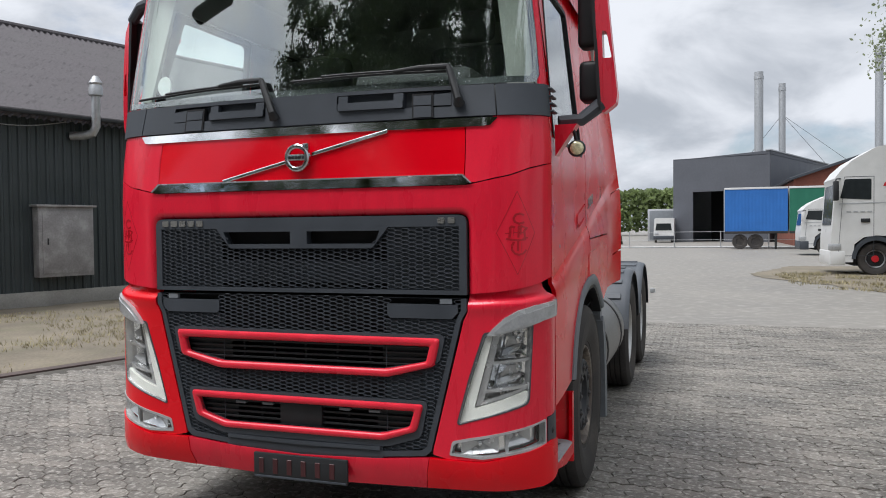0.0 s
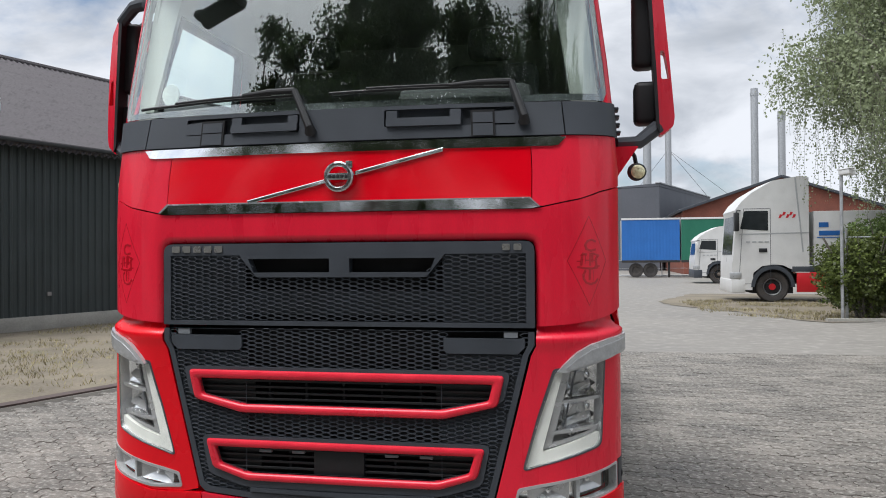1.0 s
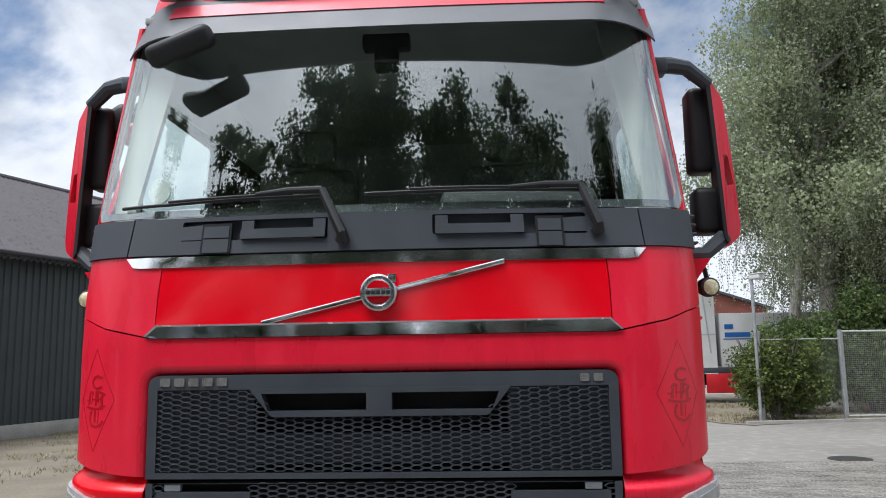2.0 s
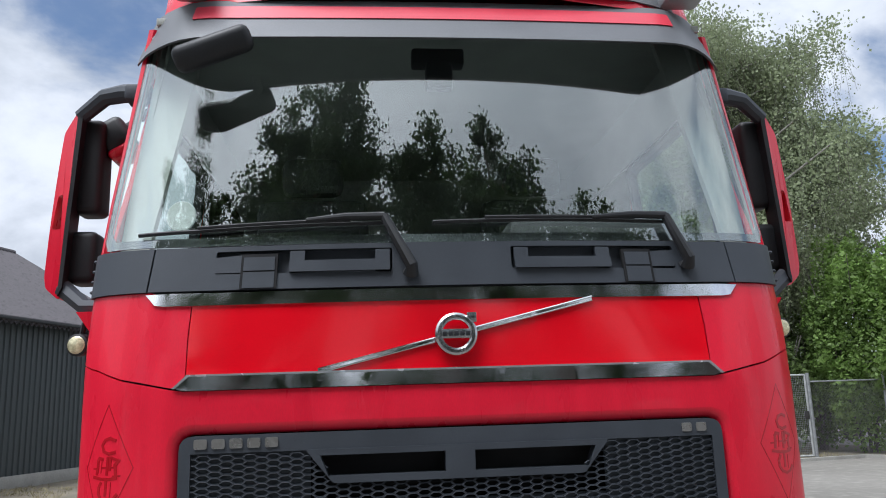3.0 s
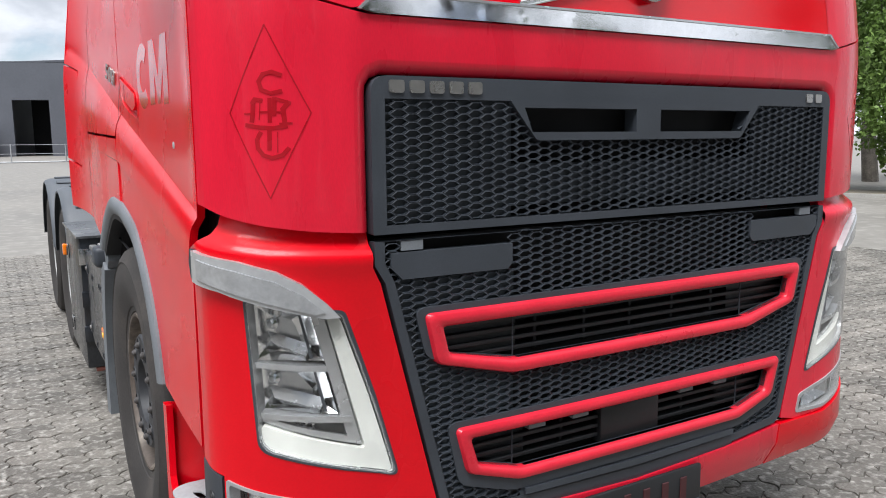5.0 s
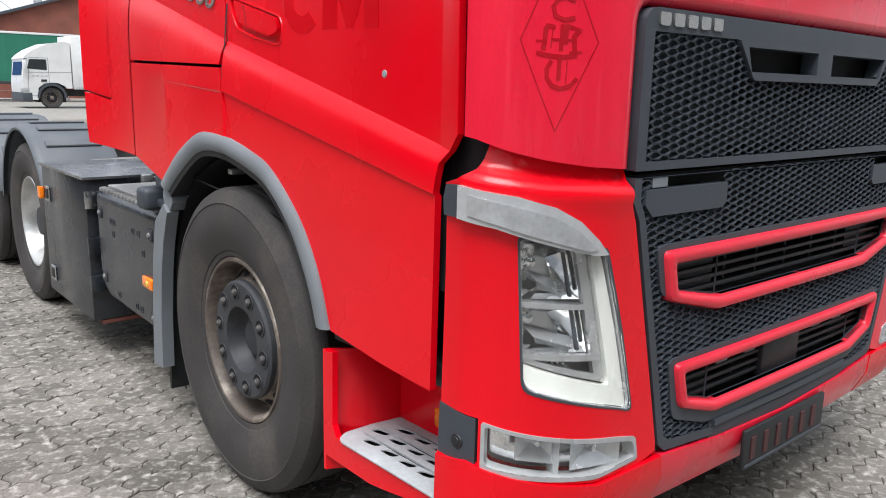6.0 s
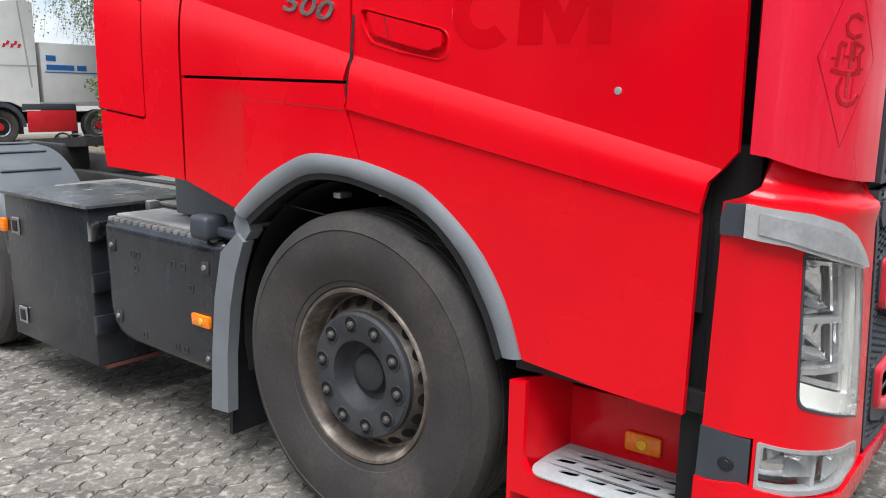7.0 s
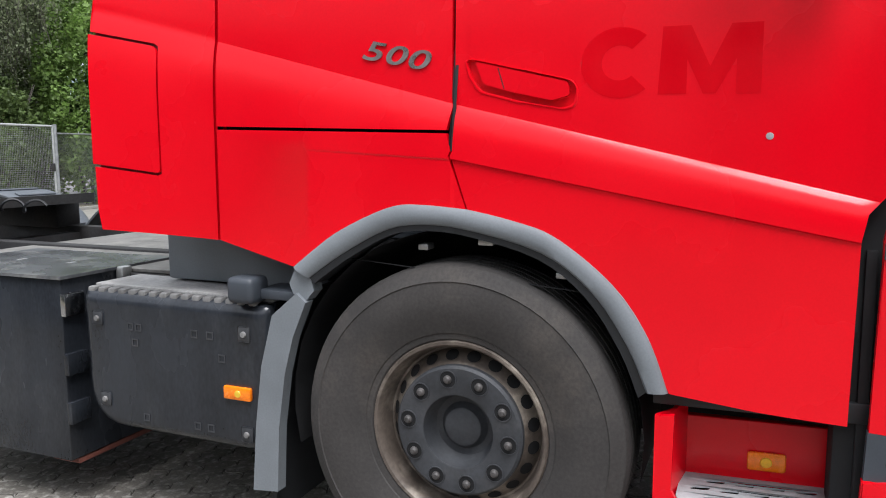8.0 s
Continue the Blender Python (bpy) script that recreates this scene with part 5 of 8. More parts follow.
    if s < 0:
        letter_m = [(0.80, 1.81), (0.727, 1.81), (0.676, 1.70), (0.625, 1.81), (0.548, 1.81), (0.548, 1.625), (0.610, 1.625), (0.610, 1.72), (0.660, 1.628), (0.692, 1.628), (0.735, 1.72), (0.735, 1.628), (0.81, 1.628)]
        arc = [radians(48 + 264 * k / 20) for k in range(21)]
        letter_c = [(0.915 + 0.108 * math.cos(math.pi - a), 1.717 + 0.098 * math.sin(a)) for a in arc] + [(0.915 + 0.050 * math.cos(math.pi - a), 1.717 + 0.048 * math.sin(a)) for a in reversed(arc)]
        for letter in (letter_c, letter_m):
            part("ghost_letter", panel(bmesh.new(), [f(letter)], cab, 0.001, 0.03, folds, 0.0010, back=False), CLEAN_RED, door, "clean patch left by a removed letter")


# ---- wheels ----
NUT = surf("dusty_wheel_nut", (0.080, 0.074, 0.072), 0.6, metal=0.3, var=0.3, scale=30, fine=90, bump=0.2, dirt=0.6, dark=(0.035, 0.033, 0.032), dirt_scale=18)
RADIUS, FRONT_R, AXLE_Y, REAR_Y = 0.535, 0.567, 1.405, (4.50, 5.90)
FRONT_AT, REAR_AT = 1.458, (4.66, 6.11)


def build_wheel(name, at, front=True):
    """A truck wheel with its outer face towards +x; at: the pose of its hub."""
    w = thing(name, "", "")
    w.parent = TRUCK
    w.matrix_basis = at
    R = FRONT_R if front else RADIUS
    tyre = bmesh.new()
    prof = [(0.300, 0.105), (0.316, 0.120), (0.334, 0.123), (0.337, 0.127), (0.395, 0.147), (0.440, 0.155), (R - 0.078, 0.154), (R - 0.060, 0.152), (R - 0.056, 0.155), (R - 0.050, 0.151), (R - 0.030, 0.143), (R - 0.012, 0.131), (R - 0.002, 0.112)]
    prof += [(R, 0.080), (R - 0.012, 0.078), (R - 0.012, 0.070), (R, 0.068), (R, 0.030), (R - 0.012, 0.028), (R - 0.012, 0.020), (R, 0.018)]
    prof = prof + [(r, -x) for r, x in reversed(prof)]
    lathe(tyre, prof, 72)
    for v in tyre.verts:
        v.co.z = max(v.co.z, 0.006 - R)
    part("tyre", tyre, RUBBER, w, "worn dusty tyre", angle=28)
    rim = bmesh.new()
    if front:
        rp = [(0.312, 0.112), (0.306, 0.122), (0.296, 0.121), (0.288, 0.110), (0.286, 0.085), (0.281, 0.060), (0.276, 0.036), (0.268, 0.034), (0.228, 0.080), (0.223, 0.088), (0.17, 0.088)]
    else:
        rp = [(0.312, 0.112), (0.306, 0.122), (0.296, 0.121), (0.288, 0.110), (0.280, 0.06), (0.270, 0.0), (0.262, -0.04), (0.252, -0.07), (0.235, -0.085), (0.16, -0.075), (0.12, -0.07)]
    lathe(rim, rp, 64)
    part("rim", rim, RIM if front else ALU, w, "rust-stained steel rim" if front else "dull silver rim")
    for k in range(20 if front else 10):
        a = 2 * math.pi * (k + 0.5) / (20 if front else 10)
        if front:
            m = Matrix.Rotation(a, 4, "X") @ Matrix.Translation((0.0585, 0, 0.2475)) @ Matrix.Rotation(radians(41), 4, "Y")
            ell = 0.023, 0.024
        else:
            m = Matrix.Rotation(a, 4, "X") @ Matrix.Translation((-0.079, 0, 0.205)) @ Matrix.Rotation(radians(90), 4, "Y")
            ell = 0.022, 0.028
        # vent holes are not cut: flat near-black discs paint their shaded depth
        holes = bmesh.new()
        vs = [holes.verts.new(m @ Vector((ell[0] * math.cos(2 * math.pi * j / 14), ell[1] * math.sin(2 * math.pi * j / 14), 0.0025))) for j in range(14)]
        mid = holes.verts.new(m @ Vector((0, 0, 0.0025)))
        for j in range(14):
            holes.faces.new((vs[j], vs[(j + 1) % 14], mid))
        part("vent_hole", holes, VOID, w)
    hub = bmesh.new()
    if front:
        lathe(hub, [(0.224, 0.088), (0.223, 0.106), (0.214, 0.115), (0.130, 0.117), (0.124, 0.114), (0.116, 0.060), (0.104, 0.044), (0.082, 0.042), (0.072, 0.050), (0.066, 0.066), (0.058, 0.071), (0.0, 0.073)], 56)
    else:
        lathe(hub, [(0.17, -0.075), (0.165, -0.05), (0.13, -0.045), (0.11, -0.04), (0.10, 0.06), (0.09, 0.075), (0.0, 0.08)], 40)
    hub_ob = part("hub", hub, HUB, w, "dusty black hub")
    for k in range(10):
        a = 2 * math.pi * (k + 0.3) / 10
        x0, r0 = (0.115, 0.179) if front else (-0.05, 0.148)
        m = Matrix.Rotation(a, 4, "X") @ Matrix.Translation((x0, 0, r0))
        nut = lathe(bmesh.new(), [(0.0145, 0.0), (0.0140, 0.009), (0.010, 0.012), (0.008, 0.016), (0.0, 0.017)], 12, m)
        # flat near-black disc paints the shaded cup round the nut
        part("nut_recess", lathe(bmesh.new(), [(0.0275, 0.0025), (0.018, 0.0022), (0.0, 0.0022)], 20, m), VOID, hub_ob)
        part("nut_rim", lathe(bmesh.new(), [(0.0315, 0.001), (0.031, 0.0045), (0.028, 0.0045), (0.0272, 0.001)], 20, m), HUB, hub_ob)
        part("wheel_nut", nut, NUT, hub_ob)
    return w


for s in (1, -1):
    turn = Matrix.Identity(4) if s > 0 else Matrix.Rotation(radians(180), 4, "Z")
    build_wheel("front_wheel", Matrix.Translation((s * 1.085, FRONT_AT, FRONT_R - 0.004)) @ turn, True)
    for y in REAR_AT:
        build_wheel("rear_wheel", Matrix.Translation((s * 1.065, y, RADIUS)) @ turn, False)

# ---- chassis ----
for s in (1, -1):
    rail = bmesh.new()
    box(rail, min(s * 0.38, s * 0.46), max(s * 0.38, s * 0.46), 0.6, 7.15, 0.72, 0.99, 0.006)
    part("frame_rail", rail, STEEL, TRUCK)
for y in (2.6, 3.6, 4.7, 6.12, 7.05):
    part("cross_member", boxes((-0.42, 0.42, y - 0.06, y + 0.06, 0.78, 0.94)), STEEL, TRUCK)
for y in (AXLE_Y, *REAR_Y):
    part("axle", lathe(bmesh.new(), [(0.0, -0.95), (0.07, -0.95), (0.07, -0.3), (0.13, -0.2), (0.13, 0.2), (0.07, 0.3), (0.07, 0.95), (0.0, 0.95)], 20, Matrix.Translation((0, y, RADIUS))), STEEL, TRUCK)
plate = bmesh.new()
outline = rounded([(-0.46, 4.55), (0.46, 4.55), (0.46, 5.35), (0.22, 5.62), (0.08, 5.10), (-0.08, 5.10), (-0.22, 5.62), (-0.46, 5.35)], 0.05)
panel(plate, [outline], lambda x, y, o: Vector((x, y, 1.20 - (y - 4.55) * 0.06 + o)), 0.06, 0.2)
fifth = part("coupling_plate", plate, STEEL, TRUCK, "greasy dark coupling plate")
for s in (1, -1):
    part("coupling_foot", boxes((min(s * 0.3, s * 0.5), max(s * 0.3, s * 0.5), 4.75, 5.3, 0.97, 1.15), bev=0.02), STEEL, fifth)
deck = bmesh.new()
box(deck, -0.90, 0.90, 2.62, 4.10, 0.950, 0.968, 0.003, 1)
part("deck_plate", deck, surf("chequer_plate", (0.24, 0.23, 0.215), 0.55, metal=0.5, var=0.2, scale=7, fine=40, bump=0.5, dist=0.003, dirt=0.6, dark=(0.12, 0.09, 0.07)), TRUCK, "worn chequer plate deck behind the cab")
for a, b in ((-0.92, -0.80), (0.80, 0.92)):
    part("deck_frame", boxes((a, b, 2.62, 4.10, 0.90, 0.948)), STEEL, TRUCK)
for y in (3.0, 3.3, 3.6, 3.9):
    part("deck_clamp", boxes((-0.96, -0.90, y, y + 0.04, 0.92, 0.976), bev=0.008), ALU, TRUCK)
cyl = lathe(bmesh.new(), [(0.0, -0.45), (0.12, -0.45), (0.135, -0.42), (0.135, 0.42), (0.12, 0.45), (0.0, 0.45)], 28, Matrix.Translation((0.0, 3.45, 0.80)) @ Matrix.Rotation(radians(90), 4, "Z"))
part("air_vessel", cyl, STEEL, TRUCK)
coil = bmesh.new()
tube(coil, [(-0.25 + 0.035 * math.cos(0.55 * k), 4.25 + 0.016 * k, 1.16 + 0.035 * math.sin(0.55 * k)) for k in range(70)], 0.008, 5)
part("air_hose", coil, BLACK, TRUCK, "coiled black air hose")
for a, b in ((-1.00, -0.70), (0.70, 1.00)):
    part("cab_bearer", boxes((a, b, 1.98, 2.72, 0.955, 1.175), bev=0.01), ARCHGREY, TRUCK)

# tank and tool box on the right flank, round tank on the left
tank_face = rounded([(2.105, 0.380), (2.960, 0.385), (2.968, 0.93), (2.100, 0.93)], [0.13, 0.17, 0.03, 0.03], 6)
tank_bm = bmesh.new()


def tank_place(y, z, o):
    return Vector((-1.225 - o, y, z))


rings = []
for x, inset in [(-0.62, 0.0)] + [(-1.225 + 0.05 * (1 - math.sin(radians(a))), 0.05 * (1 - math.cos(radians(a)))) for a in (0, 18, 36, 54, 72, 90)]:
    rings.append([tank_bm.verts.new((x, 2.534 + (y - 2.534) * (1 - inset / 0.43), 0.655 + (z - 0.655) * (1 - inset / 0.275))) for y, z in tank_face])
for p, q in zip(rings, rings[1:]):
    for k in range(len(tank_face)):
        tank_bm.faces.new((p[k], p[(k + 1) % len(tank_face)], q[(k + 1) % len(tank_face)], q[k]))
tank_bm.faces.new(rings[0])
tank_bm.faces.new(rings[-1])
tank = part("side_tank", tank_bm, TANK, TRUCK, "black tank cover with scuffed dusty paint", 50)
part("tank_top", boxes((-1.16, -0.62, 2.12, 2.95, 0.928, 0.945), bev=0.006), PALEDUST, tank, "dusty ribbed tank top")
for k in range(16):
    y = 2.16 + 0.05 * k
    part("tank_rib", boxes((-1.205, -1.165, y, y + 0.036, 0.905, 0.938), bev=0.008), DUST, tank)
for y, z in ((2.20, 0.82), (2.88, 0.82), (2.86, 0.50), (2.20, 0.45)):
    bolt = bmesh.new()
    box(bolt, -1.231, -1.222, y - 0.026, y + 0.026, z - 0.028, z + 0.028, 0.008, 2)
    bolt_ob = part("fixing_pad", bolt, HUB, tank)
    part("bolt", lathe(bmesh.new(), [(0.0, -0.008), (0.010, -0.007), (0.012, 0.0)], 10, Matrix.Translation((-1.231, y, z))), DUST, bolt_ob)
for y, z in ((2.68, 0.80), (2.72, 0.80), (2.42, 0.80), (2.35, 0.80), (2.70, 0.74), (2.30, 0.72), (2.42, 0.45), (2.36, 0.45), (2.66, 0.45)):
    part("moulded_mark", panel(bmesh.new(), [[(y - 0.015, z - 0.015), (y + 0.015, z - 0.015), (y + 0.015, z + 0.015), (y - 0.015, z + 0.015)], [(y - 0.010, z - 0.010), (y + 0.010, z - 0.010), (y + 0.010, z + 0.010), (y - 0.010, z + 0.010)]], tank_place, 0.003, 0.1, (), 0.0025), HUB, tank)
amb = part("side_marker", box(bmesh.new(), -1.243, -1.224, 2.172, 2.288, 0.578, 0.627, 0.006, 2), AMBER, tank, "amber side marker lamp")
part("marker_bulb", lathe(bmesh.new(), [(0.0, -0.003), (0.012, -0.002), (0.014, 0.003)], 14, Matrix.Translation((-1.244, 2.225, 0.602))), surf("amber_glow", (0.95, 0.62, 0.05), 0.25), amb)
sensor = bmesh.new()
box(sensor, -1.265, -1.15, 2.135, 2.245, 0.935, 1.030, 0.022, 3)
part("side_sensor", sensor, GREY, TRUCK, "black side camera housing")
part("sensor_bracket", boxes((-1.21, -1.05, 1.98, 2.16, 0.95, 0.985), bev=0.008), GREY, TRUCK)

tool = bmesh.new()
v = [(x, y, z) for z in (0.216, 0.965) for x, y in ((-1.245, 3.045), (-1.245, 3.895), (-0.62, 3.895), (-0.62, 3.045))]
vs = [tool.verts.new(p) for p in v]
for q in ((0, 1, 5, 4), (1, 2, 6, 5), (2, 3, 7, 6), (3, 0, 4, 7), (4, 5, 6, 7), (3, 2, 1, 0)):
    tool.faces.new([vs[k] for k in q])
bmesh.ops.bevel(tool, geom=tool.edges[:], offset=0.008, segments=2, profile=0.5, affect="EDGES")
tool_ob = part("tool_box", tool, TANK, TRUCK, "black steel tool box with scraped edges")
lid_bm = bmesh.new()
vs = [lid_bm.verts.new((x, y, z)) for z in (0.963, 0.976) for x, y in ((-1.260, 3.032), (-1.260, 3.905), (-0.60, 3.905), (-0.60, 3.032))]
for q in ((0, 1, 5, 4), (1, 2, 6, 5), (2, 3, 7, 6), (3, 0, 4, 7), (4, 5, 6, 7), (3, 2, 1, 0)):
    lid_bm.faces.new([vs[k] for k in q])
# black lid coloured grey with pale patches for the sky it mirrors
part("tool_box_lid", lid_bm, surf("sky_greyed_lid", (0.085, 0.089, 0.096), 0.26, var=0.25, scale=4, fine=60, bump=0.06, dirt=0.8, dark=(0.26, 0.26, 0.25), dirt_scale=5), tool_ob)
for z in (0.42, 0.62, 0.86):
    part("hinge", boxes((-1.252, -1.15, 3.020, 3.045, z - 0.045, z + 0.045), bev=0.004), DULLCHROME if z > 0.8 else TANK, tool_ob)
for z in (0.335, 0.805):
    la = bmesh.new()
    box(la, -1.253, -1.244, 3.735, 3.825, z - 0.045, z + 0.045, 0.004, 1)
    latch = part("latch_plate", la, DULLCHROME, tool_ob)
    part("latch_cup", boxes((-1.256, -1.2525, 3.755, 3.805, z - 0.028, z + 0.028), bev=0.001), BLACK, latch)
part("side_marker", box(bmesh.new(), -1.272, -1.245, 3.87, 3.925, 0.765, 0.835, 0.006, 2), AMBER, tool_ob, "amber side marker lamp")
part("tool_box_floor", boxes((-1.20, -0.64, 3.05, 3.20, 0.19, 0.214)), surf("red_oxide", (0.16, 0.05, 0.035), 0.7), tool_ob)
round_tank = lathe(bmesh.new(), [(0.0, -0.75), (0.30, -0.75), (0.33, -0.72), (0.33, 0.72), (0.30, 0.75), (0.0, 0.75)], 40, Matrix.Translation((0.88, 3.05, 0.66)) @ Matrix.Rotation(radians(90), 4, "Z"))
rt = part("fuel_tank", round_tank, surf("dull_tank_aluminium", (0.26, 0.26, 0.26), 0.45, metal=0.6, var=0.2, scale=6, fine=60, bump=0.1), TRUCK, "round aluminium fuel tank")
for y in (2.55, 3.5):
    part("tank_strap", lathe(bmesh.new(), [(0.331, -0.03), (0.337, -0.028), (0.337, 0.028), (0.331, 0.03)], 40, Matrix.Translation((0.88, y, 0.66)) @ Matrix.Rotation(radians(90), 4, "Z")), STEEL, rt)

# rear mudguards
GUARD = surf("grey_mudguard_plastic", (0.085, 0.095, 0.108), 0.55, var=0.14, scale=4, fine=120, bump=0.1, dist=0.001, dirt=0.4, dark=(0.16, 0.155, 0.15), dirt_scale=4)
for s in (1, -1):
    for y in REAR_Y:
        guard = bmesh.new()
        ring = []
        n = 22
        for k in range(n + 1):
            a = radians(8 + 164 * k / n)
            cy, cz = math.cos(a), math.sin(a)
            r1, r2 = 0.605, 0.590
            ring.append([guard.verts.new((s * x, y + r * cy, RADIUS + 0.02 + r * cz)) for x, r in ((1.235, 0.575), (1.238, 0.590), (1.225, r1), (1.19, r1 + 0.012), (0.78, r1 + 0.012), (0.74, r1), (0.74, r2), (1.20, r2))])
        for a, b in zip(ring, ring[1:]):
            for k in range(7):
                guard.faces.new((a[k], a[k + 1], b[k + 1], b[k]))
        gob = part("rear_mudguard", guard, GUARD, TRUCK, "dark grey ribbed rear mudguard")
        for k in range(9):
            a = radians(20 + 140 * k / 8)
            m = Matrix.Translation((s * 0.985, y, RADIUS + 0.02)) @ Matrix.Rotation(a - math.pi / 2, 4, "X") @ Matrix.Translation((0, 0, 0.620))
            part("guard_rib", box(bmesh.new(), -0.17, 0.17, -0.03, 0.03, -0.004, 0.010, 0.005, 1, m), GUARD, gob)
part("tail_marker", box(bmesh.new(), 1.24, 1.30, 6.76, 6.80, 0.74, 0.80, 0.01, 2), LAMPGREY, TRUCK)
part("tail_beam", boxes((-1.15, 1.15, 7.05, 7.13, 0.62, 0.74), bev=0.01), STEEL, TRUCK)


# ---- the yard ----
GROUND = surf("yard_asphalt", (0.205, 0.192, 0.172), 0.66, var=0.12, scale=0.35, fine=9, bump=0.35, dist=0.006, world=True, dirt=0.75, dark=(0.33, 0.313, 0.283), dirt_scale=4.0, dirt_low=0.48)
PAVER = surf("weathered_paving_block", (0.152, 0.139, 0.121), 0.64, var=0.34, scale=1.3, fine=80, bump=0.7, dist=0.006, world=True, dirt=0.9, dark=(0.52, 0.50, 0.455), dirt_scale=26, dirt_low=0.50, island=0.24)
SOIL = surf("dry_soil", (0.175, 0.150, 0.112), 0.95, var=0.25, scale=1.1, fine=22, bump=0.6, dist=0.01, world=True, dirt=0.6, dark=(0.13, 0.135, 0.07), dirt_scale=1.6)
JOINT = surf("sandy_joint", (0.075, 0.068, 0.058), 0.95, var=0.2, scale=3, fine=60, bump=0.3, world=True)
CLAD = surf("dark_green_grey_cladding", (0.036, 0.046, 0.050), 0.42, metal=0.0, var=0.12, scale=1.4, fine=40, bump=0.05, dirt=0.25, dark=(0.05, 0.055, 0.055), dirt_scale=0.7)
FIBRE = surf("mossy_fibre_cement", (0.098, 0.090, 0.096), 0.85, var=0.14, scale=1.1, fine=14, bump=0.2, dist=0.01, dirt=0.7, dark=(0.024, 0.024, 0.023), dirt_scale=6.5, dirt_low=0.54)
CONCRETE = surf("pale_concrete", (0.32, 0.31, 0.285), 0.9, var=0.15, scale=2, fine=30, bump=0.3)
GALV = surf("galvanised_steel", (0.42, 0.43, 0.44), 0.45, metal=0.7, var=0.15, scale=8, fine=50, bump=0.1)
CABINET = surf("weathered_cabinet", (0.26, 0.25, 0.25), 0.6, var=0.2, scale=3, fine=30, bump=0.1, dirt=0.7, dark=(0.42, 0.42, 0.42), dirt_scale=3)
WHITE = surf("white_lorry_paint", (0.62, 0.62, 0.61), 0.35, var=0.06, scale=2, fine=40, bump=0.02, dirt=0.25, dark=(0.45, 0.44, 0.40))
DARKGLASS = surf("dark_window", (0.02, 0.024, 0.026), 0.08, var=0.1, bump=0.0)
SLATE = surf("slate_grey_sheet", (0.085, 0.090, 0.105), 0.6, var=0.08, scale=0.6, fine=6, bump=0.05, world=True)
BRICK = surf("red_brick", (0.20, 0.070, 0.048), 0.9, var=0.2, scale=0.8, fine=9, bump=0.2, world=True)
BLUE = surf("blue_tarpaulin", (0.020, 0.13, 0.42), 0.55, var=0.08, scale=1.2, fine=12, bump=0.15, dist=0.02)
GREENTARP = surf("green_tarpaulin", (0.015, 0.14, 0.085), 0.55, var=0.08, scale=1.2, fine=12, bump=0.15, dist=0.02)
SKIRT = surf("red_side_skirt", (0.50, 0.012, 0.02), 0.4, var=0.08, scale=3, fine=60, bump=0.0)

g = bmesh.new()
bmesh.ops.create_grid(g, x_segments=8, y_segments=8, size=1200)
for v in g.verts:
    v.co.z = -0.010
tagged(part("ground", g, GROUND), "grey asphalt yard reaching to the horizon", "ground", kind="structure")


def flat_patch(name, pts, z, material, label, thick=0.02):
    ragged = []
    for a, b in zip(pts, pts[1:] + pts[:1]):
        a, b = Vector(a), Vector(b)
        n = max(1, int((b - a).length / 0.35))
        for k in range(n):
            q = a.lerp(b, k / n)
            side = Vector((-(b - a).y, (b - a).x)).normalized()
            ragged.append(tuple(q + side * (0.35 * noise.noise((q.x * 0.7, q.y * 0.7, 4.0)) + 0.15 * noise.noise((q.x * 2.5, q.y * 2.5, 1.0)))))
    bm = bmesh.new()
    bm.faces.new([bm.verts.new((x, y, z)) for x, y in ragged])
    return tagged(part(name, bm, material), label, "ground", kind="structure")


flat_patch("verge", [(-13.5, -12.0), (-9.8, -12.0), (-7.0, -1.0), (-5.75, 3.2), (-4.4, 7.3), (-2.6, 12.0), (-5.5, 20.0), (-7.9, 23.0), (-12.4, 9.0), (-16.5, -5.0)], 0.004, SOIL, "dry verge with sparse grass beside the shed")
gutter = bmesh.new()
panel(gutter, [[(-9.8, -12.0), (-7.0, -1.0), (-5.75, 3.2), (-4.4, 7.3), (-2.6, 12.0), (-2.42, 11.93), (-4.22, 7.22), (-5.57, 3.13), (-6.82, -1.05), (-9.62, -12.05)]], lambda x, y, o: Vector((x, y, 0.012 + o)), 0.03, 5.0)
tagged(part("gutter", gutter, surf("dark_wet_gutter", (0.085, 0.062, 0.056), 0.8, var=0.2, scale=2, fine=20, bump=0.3)), "dark sunken gutter along the verge", "gutter", kind="structure")
flat_patch("soil_strip", [(5.0, 19.6), (5.7, 17.6), (6.6, 16.5), (8.3, 16.7), (12.8, 17.6), (14.6, 15.2), (15.6, 12.2), (18.5, 6.0), (20.5, 6.6), (18.0, 13.5), (15.5, 20.5), (14.0, 30.0), (5.0, 30.0), (3.2, 23.5)], 0.004, SOIL, "dry soil with leaves along the fence")
kerb_bm = bmesh.new()
panel(kerb_bm, [[(6.6, 16.42), (8.3, 16.62), (12.75, 17.52), (14.55, 15.12), (15.55, 12.12), (18.45, 5.95), (18.57, 6.0), (15.68, 12.2), (14.68, 15.22), (12.82, 17.66), (8.28, 16.76), (6.58, 16.56)]], lambda x, y, o: Vector((x, y, 0.07 + o)), 0.08, 5.0)
tagged(part("kerb", kerb_bm, CONCRETE), "low concrete kerb before the hedge", "kerb", kind="structure")
manhole = lathe(bmesh.new(), [(0.0, 0.0), (0.30, 0.0), (0.33, 0.004), (0.33, 0.02)], 32, Matrix.Translation((6.2, 10.3, 0.004)) @ Matrix.Rotation(radians(90), 4, "Y"))
tagged(part("manhole_cover", manhole, STEEL), "round dark iron manhole cover in the paving", "manhole cover")


